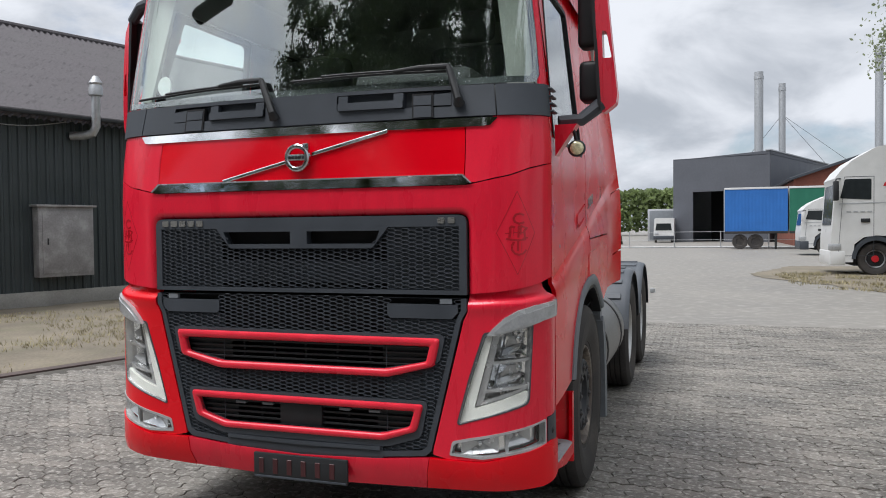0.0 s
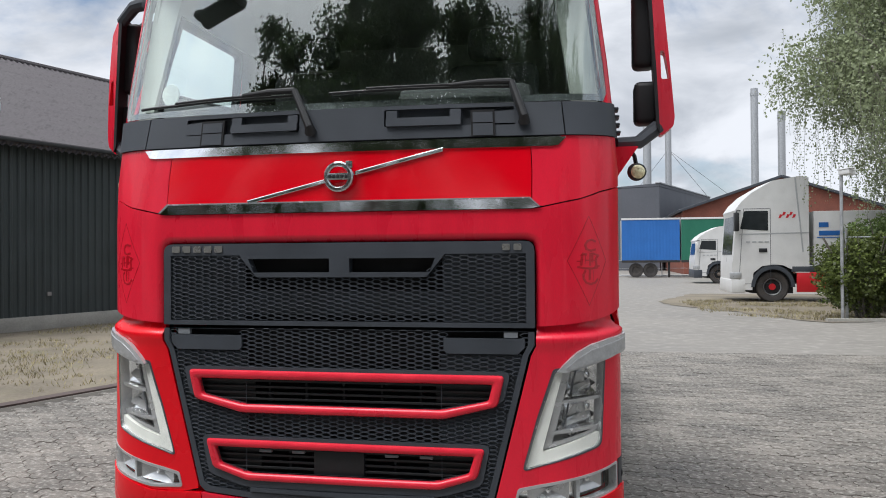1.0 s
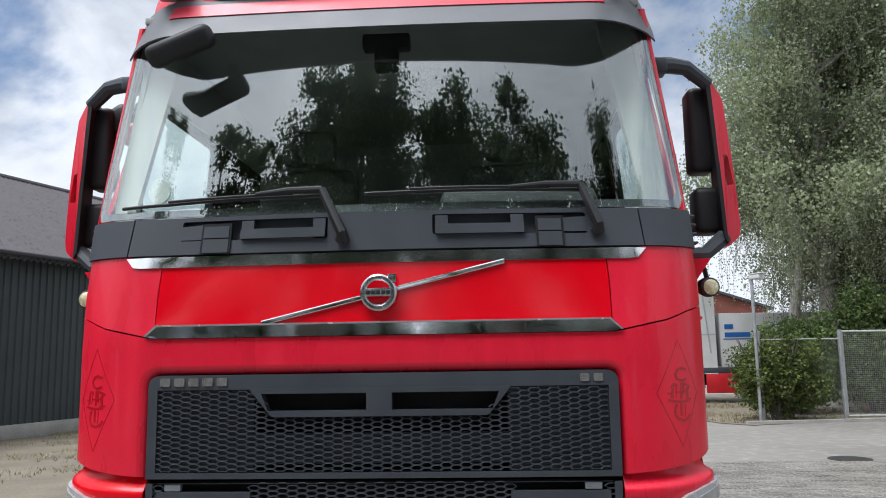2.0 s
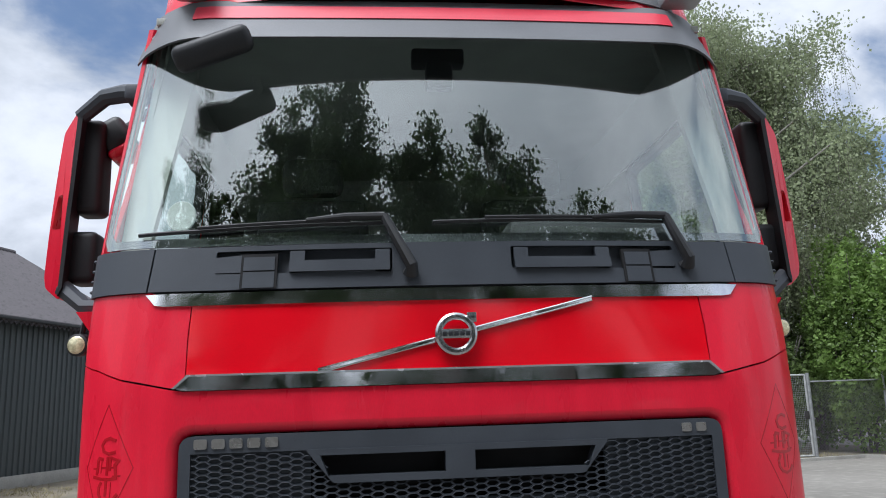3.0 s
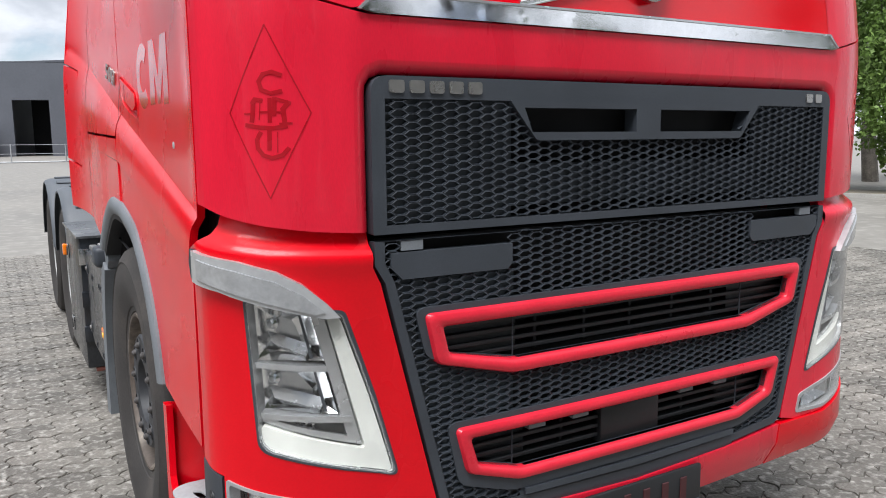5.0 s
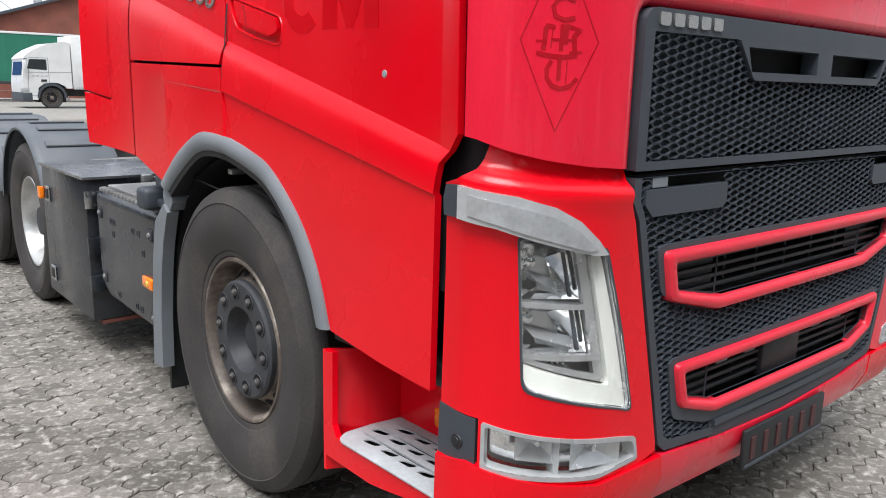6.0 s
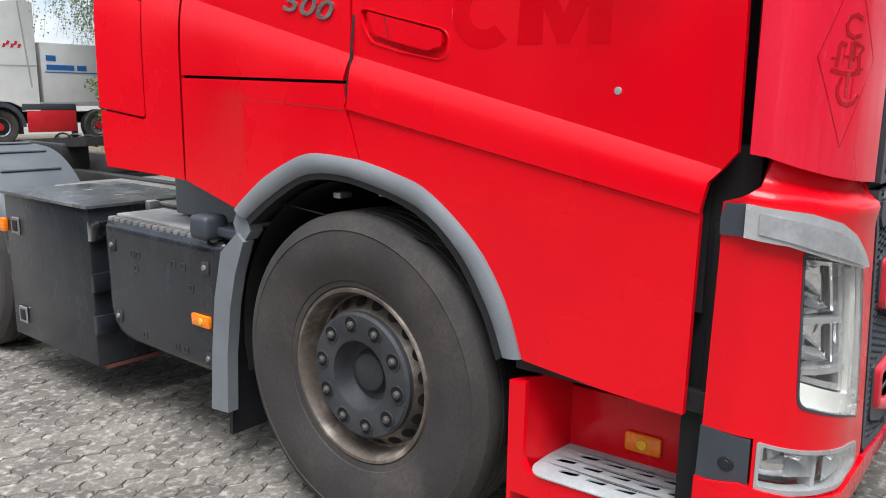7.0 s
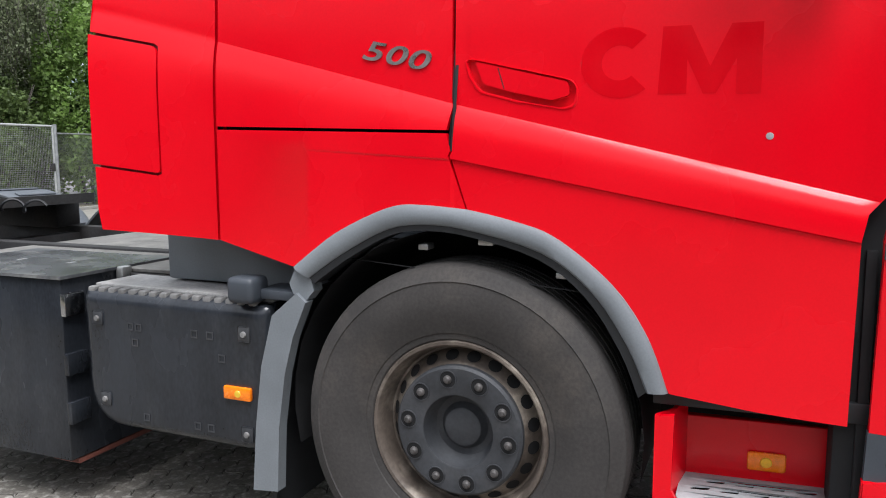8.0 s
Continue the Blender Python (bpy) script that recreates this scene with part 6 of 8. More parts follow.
def leaf_mesh(bm, points, size, droop=0.0, thin=0.5):
    """Adds one small bent leaf at each point."""
    for p in points:
        a, b = random.random() * 6.283, random.gauss(0.0, 0.6) - droop
        s = size * (0.6 + 0.8 * random.random())
        d = Vector((math.cos(a) * math.cos(b), math.sin(a) * math.cos(b), math.sin(b)))
        w = d.orthogonal().normalized()
        w = (w * math.cos(a * 3) + d.cross(w) * math.sin(a * 3)) * s * thin
        q = Vector(p)
        bm.faces.new((bm.verts.new(q - d * s * 0.5), bm.verts.new(q + w * 0.5), bm.verts.new(q + d * s * 0.5), bm.verts.new(q - w * 0.5)))


# ---- grass on the verges ----
def grass(name, area, count, high, material, label):
    bm = bmesh.new()
    x0, x1, y0, y1, poly = area
    made = 0
    while made < count:
        x, y = random.uniform(x0, x1), random.uniform(y0, y1)
        if not inside_poly(x, y, poly) or noise.noise((x * 0.6, y * 0.6, 3.0)) < random.uniform(-0.3, 0.3):
            made += 0.3
            continue
        for k in range(4):
            a, h = random.random() * 6.283, high * random.uniform(0.4, 1.2)
            bx, by = x + random.gauss(0, 0.05), y + random.gauss(0, 0.05)
            tip = (bx + math.cos(a) * h * 0.6, by + math.sin(a) * h * 0.6, h)
            bm.faces.new((bm.verts.new((bx - 0.008, by, 0.0)), bm.verts.new((bx + 0.008, by, 0.0)), bm.verts.new(tip)))
        made += 1
    return tagged(part(name, bm, material), label, "grass", kind="stuff")


DRYGRASS = surf("dry_grass", (0.27, 0.235, 0.135), 0.9, var=0.3, scale=0.8, fine=8, bump=0.0, world=True, island=0.35)
grass("grass", (-13, -5, 0, 20, [(-12.0, 0.0), (-6.6, 0.6), (-5.8, 3.2), (-5.0, 6.0), (-8.0, 20.0), (-10.5, 18.0)]), 3500, 0.07, DRYGRASS, "short dry grass on the verge")
grass("grass", (3, 14, 16, 27, [(4.3, 18.6), (6.6, 16.7), (12.6, 17.7), (13.8, 27.0), (4.0, 25.0)]), 3200, 0.09, DRYGRASS, "dry grass and weeds before the parked lorries")

# ---- the dark shed ----
SHED = thing("shed", "dark shed with ribbed metal cladding and a mossy corrugated roof", "building", at=pose(-8.1, 22.8, 0, 0, 0, -17.4))
LONG, EAVE, BACK, RIDGE = 38.0, 4.28, 5.5, 7.45
wall_bm = bmesh.new()
prev = None
EXT = 1.1
y, k = -EXT, 0
shape = [(0.0, 0.0), (0.10, 0.0), (0.125, 0.032), (0.175, 0.032)]
while y < LONG:
    for dy, dx in shape:
        col = [wall_bm.verts.new((dx, -y - dy, z)) for z in (0.32, EAVE)]
        if prev:
            wall_bm.faces.new((prev[0], col[0], col[1], prev[1]))
        prev = col
    y += 0.20
part("long_wall", wall_bm, CLAD, SHED, angle=20)
gable_bm = bmesh.new()
prev = None
x = 0.0
while x < 2 * BACK:
    for dx, dy in shape:
        px = x + dx
        top = EAVE + (RIDGE - EAVE) * (1 - abs(px - BACK) / BACK)
        col = [gable_bm.verts.new((-px, dy + EXT, z)) for z in (0.32, top)]
        if prev:
            gable_bm.faces.new((prev[0], col[0], col[1], prev[1]))
        prev = col
    x += 0.20
part("gable_wall", gable_bm, CLAD, SHED, angle=20)
part("rear_wall", boxes((-2 * BACK - 0.05, -2 * BACK, -LONG, 0, 0, EAVE), (-2 * BACK, 0, -LONG - 0.05, -LONG, 0, EAVE), bev=0), CLAD, SHED)
part("plinth", boxes((-0.06, 0.05, -LONG, 0.05 + EXT, -0.02, 0.32), (-2 * BACK, -0.06, EXT - 0.06, EXT + 0.05, -0.02, 0.32)), CONCRETE, SHED, "pale concrete base")
part("corner_trim", boxes((-0.08, 0.055, EXT - 0.10, EXT + 0.055, 0.32, EAVE), bev=0.004), CLAD, SHED)
slope = math.atan2(RIDGE - EAVE, BACK)
for side in (0, 1):
    roof_bm = bmesh.new()
    prev = None
    n = int((LONG + EXT + 0.6) / 0.0443)
    runs = 5
    for k in range(n):
        yy = 0.35 + EXT - k * 0.0443
        lift = 0.044 * math.cos(2 * math.pi * k / 4)
        col = []
        for r in range(runs):
            for e in (0, 1):
                t = (r + e) / runs
                d = -0.45 + (BACK + 0.45) * t
                col.append(roof_bm.verts.new((-(d if side == 0 else 2 * BACK - d), yy, EAVE + 0.08 + d * math.tan(slope) + lift + (0.006 if e == 0 else 0.0))))
        if prev:
            for i in range(0, len(col) - 1):
                roof_bm.faces.new((prev[i], prev[i + 1], col[i + 1], col[i]))
        prev = col
    part("roof_slope", roof_bm, FIBRE, SHED, "grey mossy corrugated roof", angle=60)
part("ridge_cap", tube(bmesh.new(), [(-BACK, 0.36 + EXT, RIDGE + 0.10), (-BACK, -LONG - 0.2, RIDGE + 0.10)], 0.09, 8), FIBRE, SHED)
part("fascia", boxes((0.02, 0.34, -LONG, EXT + 0.3, EAVE - 0.04, EAVE + 0.0), (0.34, 0.37, -LONG, EXT + 0.3, EAVE - 0.16, EAVE + 0.02), bev=0.004), surf("grey_fascia_board", (0.13, 0.118, 0.12), 0.7, var=0.15, scale=2, fine=30, bump=0.1), SHED)
gutter_bm = bmesh.new()
ring = None
for yy in (0.32 + EXT, -LONG):
    row = [gutter_bm.verts.new((0.44 + 0.065 * math.cos(a), yy, EAVE - 0.03 + 0.065 * math.sin(a))) for a in [math.pi * (1 + k / 8) for k in range(9)]]
    if ring:
        for k in range(8):
            gutter_bm.faces.new((ring[k], ring[k + 1], row[k + 1], row[k]))
    ring = row
part("roof_gutter", gutter_bm, GREY, SHED)
part("downpipe", tube(bmesh.new(), [(0.44, 0.25, EAVE - 0.08), (0.40, 0.25, EAVE - 0.25), (0.14, 0.25, EAVE - 0.55), (0.11, 0.25, EAVE - 0.8), (0.11, 0.25, 0.25), (0.20, 0.25, 0.08)], 0.045, 10), GALV, SHED)
part("wall_cable", tube(bmesh.new(), [(0.06, -15.5 + 0.20 * k, EAVE - 0.10 - 0.22 * math.sin(math.pi * k / 14)) for k in range(15)], 0.012, 5), LAMPGREY, SHED)
cab_box = bmesh.new()
part("wall_cabinet", box(cab_box, 0.03, 0.30, -13.62, -12.36, 0.64, 2.20, 0.012), CABINET, SHED, "weathered grey metal wall cabinet")
part("cabinet_roof", boxes((0.02, 0.36, -13.68, -12.30, 2.20, 2.25), bev=0.006), CABINET, SHED)
part("cabinet_door", boxes((0.30, 0.318, -13.54, -12.44, 0.72, 2.12), bev=0.004), CABINET, SHED)
part("cabinet_handle", boxes((0.318, 0.335, -13.44, -13.41, 1.36, 1.50), bev=0.004), BLACK, SHED)
part("wall_outlet", boxes((0.03, 0.07, -10.8, -10.7, 0.77, 0.86), bev=0.006), CABINET, SHED)
vent = tube(bmesh.new(), [(0.06, -12.72, 3.84), (0.30, -12.52, 3.85), (0.46, -12.42, 3.90), (0.52, -12.37, 4.05), (0.52, -12.36, 4.85)], 0.10, 14)
part("vent_pipe", vent, GALV, SHED, "galvanised vent pipe with a cowl")
part("vent_cowl", lathe(bmesh.new(), [(0.0, 0.42), (0.06, 0.42), (0.13, 0.30), (0.15, 0.26), (0.13, 0.22), (0.16, 0.12), (0.16, -0.02), (0.10, -0.04)], 18, Matrix.Translation((0.52, -12.36, 4.78)) @ Matrix.Rotation(radians(-90), 4, "Y")), GALV, SHED)

# ---- parked lorries ----


def lorry(name, label, x, y, length, high, nose, wheel_x, skirt):
    """A cab seen from its side, its front towards -x, its flank at y."""
    t = thing(name, label, "lorry", at=pose(x, y, -0.01))
    prof = [(0.05, 0.42), (0.0, 0.55), (0.0, 1.25), (0.03, 1.50), (0.14, high * 0.70), (0.10, high * 0.735), (0.30, high * 0.80), (0.62, high * 0.87), (1.3, high * 0.965), (length - 0.25, high), (length, high - 0.06), (length, 1.0), (wheel_x + 0.72, 1.0), (wheel_x + 0.60, 1.12), (wheel_x + 0.3, 1.26), (wheel_x, 1.28), (wheel_x - 0.35, 1.22), (wheel_x - 0.62, 1.0), (wheel_x - 0.66, 0.42)]
    body = panel(bmesh.new(), [prof], lambda u, z, o: Vector((u, -o, z)), 2.45, 0.5)
    part("cab_body", body, WHITE, t)
    w0, w1, z0, z1 = 0.36, 1.16, high * 0.570, high * 0.728
    flush = lambda u, z, o: Vector((u, -o, z))
    part("side_window", panel(bmesh.new(), [rounded([(w0 - 0.10, z0 + 0.06), (w1, z0), (w1, z1), (w0 + 0.04, z1)], 0.04)], flush, 0.02, 0.5, (), 0.008), DARKGLASS, t)
    part("door_gap", panel(bmesh.new(), [[(w0 - 0.16, 0.62), (w1 + 0.08, 0.62), (w1 + 0.08, z1 + 0.08), (w0 + 0.02, z1 + 0.08)], [(w0 - 0.145, 0.635), (w1 + 0.065, 0.635), (w1 + 0.065, z1 + 0.065), (w0 + 0.03, z1 + 0.065)]], flush, 0.01, 0.5, (), 0.004), GREY, t)
    part("door_handle", boxes((w1 - 0.30, w1 - 0.04, -0.03, 0.0, high * 0.40, high * 0.42 + 0.04), bev=0.006), BLACK, t)
    part("cab_stripe", panel(bmesh.new(), [[(0.22, z0 - 0.14), (length, z0 - 0.10), (length, z0 - 0.06), (0.25, z0 - 0.10)]], flush, 0.01, 0.5, (), 0.005), LAMPGREY, t)
    part("windscreen", panel(bmesh.new(), [[(0.25, 0.0), (2.2, 0.0), (2.2, 1.0), (0.25, 1.0)]], lambda u, v, o: Vector((0.035 + 0.105 * v - o - 0.01, u, 1.62 + (high * 0.70 - 1.66) * v)), 0.02, 0.5), DARKGLASS, t)
    part("mirror_arm", tube(bmesh.new(), [(0.28, 0.02, z1 + 0.02), (0.12, -0.20, z1), (0.10, -0.26, z1 - 0.05)], 0.02, 6), BLACK, t)
    mir = boxes((0.03, 0.18, -0.36, -0.12, z0 - 0.02, z1 - 0.06), bev=0.03)
    part("side_mirror", mir, BLACK if skirt else WHITE, t)
    part("bumper", boxes((-0.03, 0.42, -0.01, 2.46, 0.32, 0.78), bev=0.03), WHITE if skirt else GREY, t)
    part("headlamp", boxes((-0.08, 0.30, -0.018, 0.10, 0.80, 1.02), bev=0.03), LAMPGREY, t)
    arch = [(wheel_x + 0.70 * math.cos(a), 0.52 + 0.74 * math.sin(a)) for a in [math.pi * k / 14 for k in range(15)]]
    arch += [(wheel_x + 0.58 * math.cos(a), 0.52 + 0.60 * math.sin(a)) for a in [math.pi * (14 - k) / 14 for k in range(15)]]
    part("arch_trim", panel(bmesh.new(), [arch], flush, 0.25, 0.2, (), 0.015), GREY, t)
    part("wheel_well", boxes((wheel_x - 0.62, wheel_x + 0.66, 0.14, 2.3, 0.30, 1.22), bev=0), VOID, t)
    for wx in (wheel_x, length + 1.9):
        tyre = lathe(bmesh.new(), [(0.30, -0.13), (0.34, -0.15), (0.48, -0.16), (0.52, -0.12), (0.52, 0.12), (0.48, 0.16), (0.30, 0.15)], 40, Matrix.Translation((wx, 0.22, 0.52)) @ Matrix.Rotation(radians(90), 4, "Z"))
        wheel_ob = part("wheel", tyre, RUBBER, t)
        hub = lathe(bmesh.new(), [(0.30, -0.10), (0.28, -0.13), (0.24, -0.05), (0.20, -0.02), (0.13, -0.03), (0.10, -0.10), (0.0, -0.11)], 30, Matrix.Translation((wx, 0.22, 0.52)) @ Matrix.Rotation(radians(90), 4, "Z"))
        part("rim", hub, GALV if skirt else RIM, wheel_ob)
        if skirt:
            part("hub_cap", lathe(bmesh.new(), [(0.13, -0.035), (0.10, -0.115), (0.0, -0.12)], 20, Matrix.Translation((wx, 0.22, 0.52)) @ Matrix.Rotation(radians(90), 4, "Z")), SKIRT, wheel_ob)
        for k in range(10):
            a = 2 * math.pi * k / 10
            part("wheel_nut", boxes((wx + 0.17 * math.cos(a) - 0.018, wx + 0.17 * math.cos(a) + 0.018, 0.16, 0.21, 0.52 + 0.17 * math.sin(a) - 0.018, 0.52 + 0.17 * math.sin(a) + 0.018), bev=0.004), DULLCHROME, wheel_ob)
    part("chassis", boxes((0.6, length + 3.0, 0.7, 1.7, 0.6, 0.95)), STEEL, t)
    if skirt:
        part("side_skirt", boxes((wheel_x + 0.75, length + 1.1, 0.0, 0.06, 0.35, 1.02), bev=0.02), SKIRT, t, "red side skirt")
        part("skirt_cap", boxes((wheel_x + 0.60, length + 1.1, -0.004, 0.3, 1.02, 1.22), bev=0.02), GREY, t)
        part("roof_edge", panel(bmesh.new(), [[(length - 0.22, 1.7), (length - 0.17, 1.7), (length - 0.40, high - 0.05), (length - 0.45, high - 0.05)]], flush, 0.01, 0.5, (), 0.006), LAMPGREY, t)
        emblem = bmesh.new()
        for k, (u, z) in enumerate(((1.55, 2.90), (1.66, 2.98), (1.78, 2.90), (1.88, 2.98), (1.98, 2.90))):
            panel(emblem, [[(u - 0.06, z - 0.06), (u + 0.02, z - 0.05), (u + 0.07, z + 0.05), (u - 0.01, z + 0.07)]], flush, 0.004, 0.5, (), 0.006)
        part("painted_emblem", emblem, SKIRT, t, "small red painted emblem")
    for k in range(4):
        part("lettering_bar", boxes((0.45 + 0.2 * k, 0.58 + 0.2 * k, -0.008, 0.002, high * 0.475, high * 0.475 + 0.05), bev=0), LAMPGREY, t)
    return t


lorry("parked_lorry", "white tall-roofed lorry cab with a red skirt parked on dry soil", 5.78, 24.3, 2.45, 4.25, 0.3, 1.30, True)
small = lorry("parked_lorry", "smaller white lorry with a box body beside a green trailer", 6.75, 42.0, 2.3, 3.3, 0.3, 1.33, False)
part("box_body", boxes((2.36, 7.6, -0.03, 2.45, 1.05, 3.62), bev=0.03), WHITE, small)
part("box_rail", boxes((2.36, 7.6, -0.04, 0.04, 0.95, 1.05), bev=0.01), LAMPGREY, small)
tr = thing("box_trailer", "white box trailer with blue lettering bars behind the lorry", "trailer", at=pose(8.4, 24.4, -0.01))
part("box_body", boxes((0.0, 8.0, 0.0, 2.4, 1.25, 3.06), bev=0.03), WHITE, tr)
part("lower_rail", boxes((0.0, 8.0, -0.01, 0.05, 1.15, 1.25)), LAMPGREY, tr)
part("lettering_bar", boxes((0.16, 0.46, -0.012, 0.0, 2.52, 2.68), bev=0), BLUE, tr)
part("lettering_bar", boxes((0.16, 1.02, -0.012, 0.0, 2.24, 2.40), bev=0), BLUE, tr)
part("lettering_bar", boxes((1.12, 1.42, -0.012, 0.0, 2.24, 2.40), bev=0), BLUE, tr)
part("lettering_line", boxes((0.10, 2.6, -0.012, 0.0, 2.16, 2.19), bev=0), BLUE, tr)
for wx in (4.5, 5.7):
    part("trailer_wheel", lathe(bmesh.new(), [(0.0, -0.08), (0.25, -0.08), (0.30, -0.13), (0.50, -0.14), (0.52, 0.12), (0.0, 0.12)], 32, Matrix.Translation((wx, 0.2, 0.52)) @ Matrix.Rotation(radians(90), 4, "Z")), RUBBER, tr)
part("trailer_legs", boxes((0.9, 1.05, 0.1, 0.25, 0.0, 1.2), bev=0.01), STEEL, tr)


def curtain_trailer(x0, x1, y, material, label):
    t = thing("curtain_trailer", label, "trailer", at=pose(x0, y, -0.01))
    w = x1 - x0
    bm = bmesh.new()
    prev = None
    n = 60
    for k in range(n + 1):
        col = [bm.verts.new((w * k / n, 0.008 * math.sin(k * 1.9), z)) for z in (1.25, 4.15)]
        if prev:
            bm.faces.new((prev[0], col[0], col[1], prev[1]))
        prev = col
    part("curtain", bm, material, t)
    part("trailer_body", boxes((0, w, 0.05, 2.5, 1.2, 4.2)), LAMPGREY, t)
    part("roof_rail", boxes((-0.02, w + 0.02, -0.03, 0.06, 4.15, 4.28)), WHITE, t)
    part("side_rail", boxes((0, w, -0.02, 0.06, 1.08, 1.25)), STEEL, t)
    for wx in (0.25 * w, 0.5 * w):
        part("trailer_wheel", lathe(bmesh.new(), [(0.0, -0.08), (0.25, -0.08), (0.30, -0.13), (0.50, -0.14), (0.52, 0.12), (0.0, 0.12)], 28, Matrix.Translation((wx, 0.25, 0.52)) @ Matrix.Rotation(radians(90), 4, "Z")), RUBBER, t)
    part("support_leg", boxes((0.8 * w, 0.8 * w + 0.15, 0.2, 0.35, 0.0, 1.1)), STEEL, t)
    return t


curtain_trailer(3.2, 7.25, 54.0, BLUE, "blue curtain trailer in the yard beyond")
curtain_trailer(7.35, 15.0, 54.0, GREENTARP, "green curtain trailer in the yard beyond")

# ---- buildings beyond ----
hall = thing("grey_hall", "flat-roofed slate grey industrial hall with a dark doorway", "building", at=pose(-1.3, 82.0, -0.01, 0, 0, -20))
part("front_wall", panel(bmesh.new(), [[(0, 0), (2.1, 0), (2.1, 5.2), (5.3, 5.2), (5.3, 0), (9.8, 0), (9.8, 9.0), (0, 8.6)]], lambda x, z, o: Vector((x, -o, z)), 0.3, 2.0), SLATE, hall)
part("side_wall", boxes((9.5, 9.8, 0.3, 24.0, 0, 9.0)), SLATE, hall)
part("west_wall", boxes((0.0, 0.3, 0.3, 24.0, 0, 8.6)), SLATE, hall)
part("flat_roof", boxes((0.0, 9.8, 0.0, 24.0, 8.6, 8.7)), GREY, hall)
# near-black sheet painting the dark inside the doorway
part("doorway_inside", boxes((1.9, 5.6, 6.0, 6.2, 0, 6)), VOID, hall)
part("roof_edge", boxes((9.4, 9.9, -0.1, 24.0, 9.0, 9.12)), LAMPGREY, hall)
brick_house = thing("brick_hall", "long red brick hall with a low dark gable roof", "building", at=pose(8.6, 64.0, -0.01))
part("gable_wall", panel(bmesh.new(), [[(0, 0), (15.5, 0), (15.5, 5.3), (7.75, 7.9), (0, 5.3)]], lambda x, z, o: Vector((x, -o, z)), 0.4, 4.0), BRICK, brick_house)
for s in (0, 1):
    m = pose(7.75, 0, 7.98, 0, 18.5 if s else -18.5, 0)
    bm = bmesh.new()
    box(bm, 0 if s else -8.6, 8.6 if s else 0, -0.4, 30, -0.1, 0.12, 0.02, 1, m)
    part("roof_slope", bm, GREY, brick_house)
for x in (0, 15.2):
    part("side_wall", boxes((x, x + 0.3, 0.4, 30, 0, 5.2)), BRICK, brick_house)
for x, y, top, r, guy in ((8.2, 100.0, 20.6, 0.52, False), (10.85, 100.0, 19.0, 0.40, True), (21.4, 100.0, 22.6, 0.46, False), (24.6, 100.0, 19.6, 0.46, False)):
    ch = thing("chimney", "tall thin grey steel chimney against the sky", "chimney", group="chimneys", at=pose(x, y, -0.01))
    part("shaft", tube(bmesh.new(), [(0, 0, 0), (0, 0, top * 0.5), (0, 0, top)], r, 16), GALV, ch)
    part("collar", tube(bmesh.new(), [(0, 0, top - 0.9), (0, 0, top - 0.5)], r * 1.12, 16), GALV, ch)
    part("base_flange", tube(bmesh.new(), [(0, 0, 0), (0, 0, 0.3)], r * 1.5, 16), GALV, ch)
    if guy:
        for dx, dy in ((9.0, -2.0), (7.0, 5.0), (-6.0, 2.0)):
            part("guy_wire", tube(bmesh.new(), [(0, 0, top * 0.8), (dx, dy, 7.5)], 0.03, 4), STEEL, ch)
van = thing("white_van", "white delivery van parked by the grey hall", "van", at=pose(-3.1, 78.0, -0.01))
part("van_body", panel(bmesh.new(), [rounded([(0, 0.4), (2.0, 0.4), (2.0, 2.5), (0.1, 2.5)], 0.15)], lambda x, z, o: Vector((x, -o, z)), 4.5, 1.0), WHITE, van)
part("van_windscreen", panel(bmesh.new(), [[(0.2, 1.25), (1.8, 1.25), (1.7, 1.95), (0.3, 1.95)]], lambda x, z, o: Vector((x, -o, z)), 0.02, 1.0, (), 0.02), DARKGLASS, van)
part("van_bumper", boxes((0, 2.0, -0.12, 0.1, 0.35, 0.7), bev=0.05), GREY, van)
for x in (0.1, 1.7):
    part("van_wheel", tube(bmesh.new(), [(x, 0.5, 0.34), (x + 0.22, 0.5, 0.34)], 0.34, 18), RUBBER, van)
part("van_headlamp", boxes((0.12, 0.5, -0.04, 0.1, 0.82, 1.02), bev=0.02), LAMPGREY, van)
cont = thing("container", "pale grey container beside the hall", "container", at=pose(-4.2, 86.0, -0.01))
part("container_body", boxes((0, 4.2, 0, 6.0, 0, 3.6), bev=0.03), LAMPGREY, cont)
part("container_door", boxes((0.2, 4.0, -0.05, 0, 0.15, 3.4), bev=0.01), ARCHGREY, cont)


def car(x, y, material, label):
    c = thing("car", label, "car", group="cars in the far row", at=pose(x, y, -0.01, 0, 0, 25))
    body = [(0, 0.35), (0.02, 0.75), (0.9, 0.90), (1.6, 1.40), (3.0, 1.42), (3.9, 0.98), (4.3, 0.90), (4.35, 0.35)]
    part("car_body", panel(bmesh.new(), [body], lambda u, z, o: Vector((u, -o, z)), 1.7, 1.0), material, c)
    part("car_windows", panel(bmesh.new(), [[(1.1, 0.93), (1.68, 1.33), (2.9, 1.35), (3.55, 0.99)]], lambda u, z, o: Vector((u, -o, z)), 0.02, 1.0, (), 0.01), DARKGLASS, c)
    for u in (0.85, 3.45):
        part("car_wheel", tube(bmesh.new(), [(u, -0.01, 0.31), (u, 0.2, 0.31)], 0.31, 18), RUBBER, c)
    return c


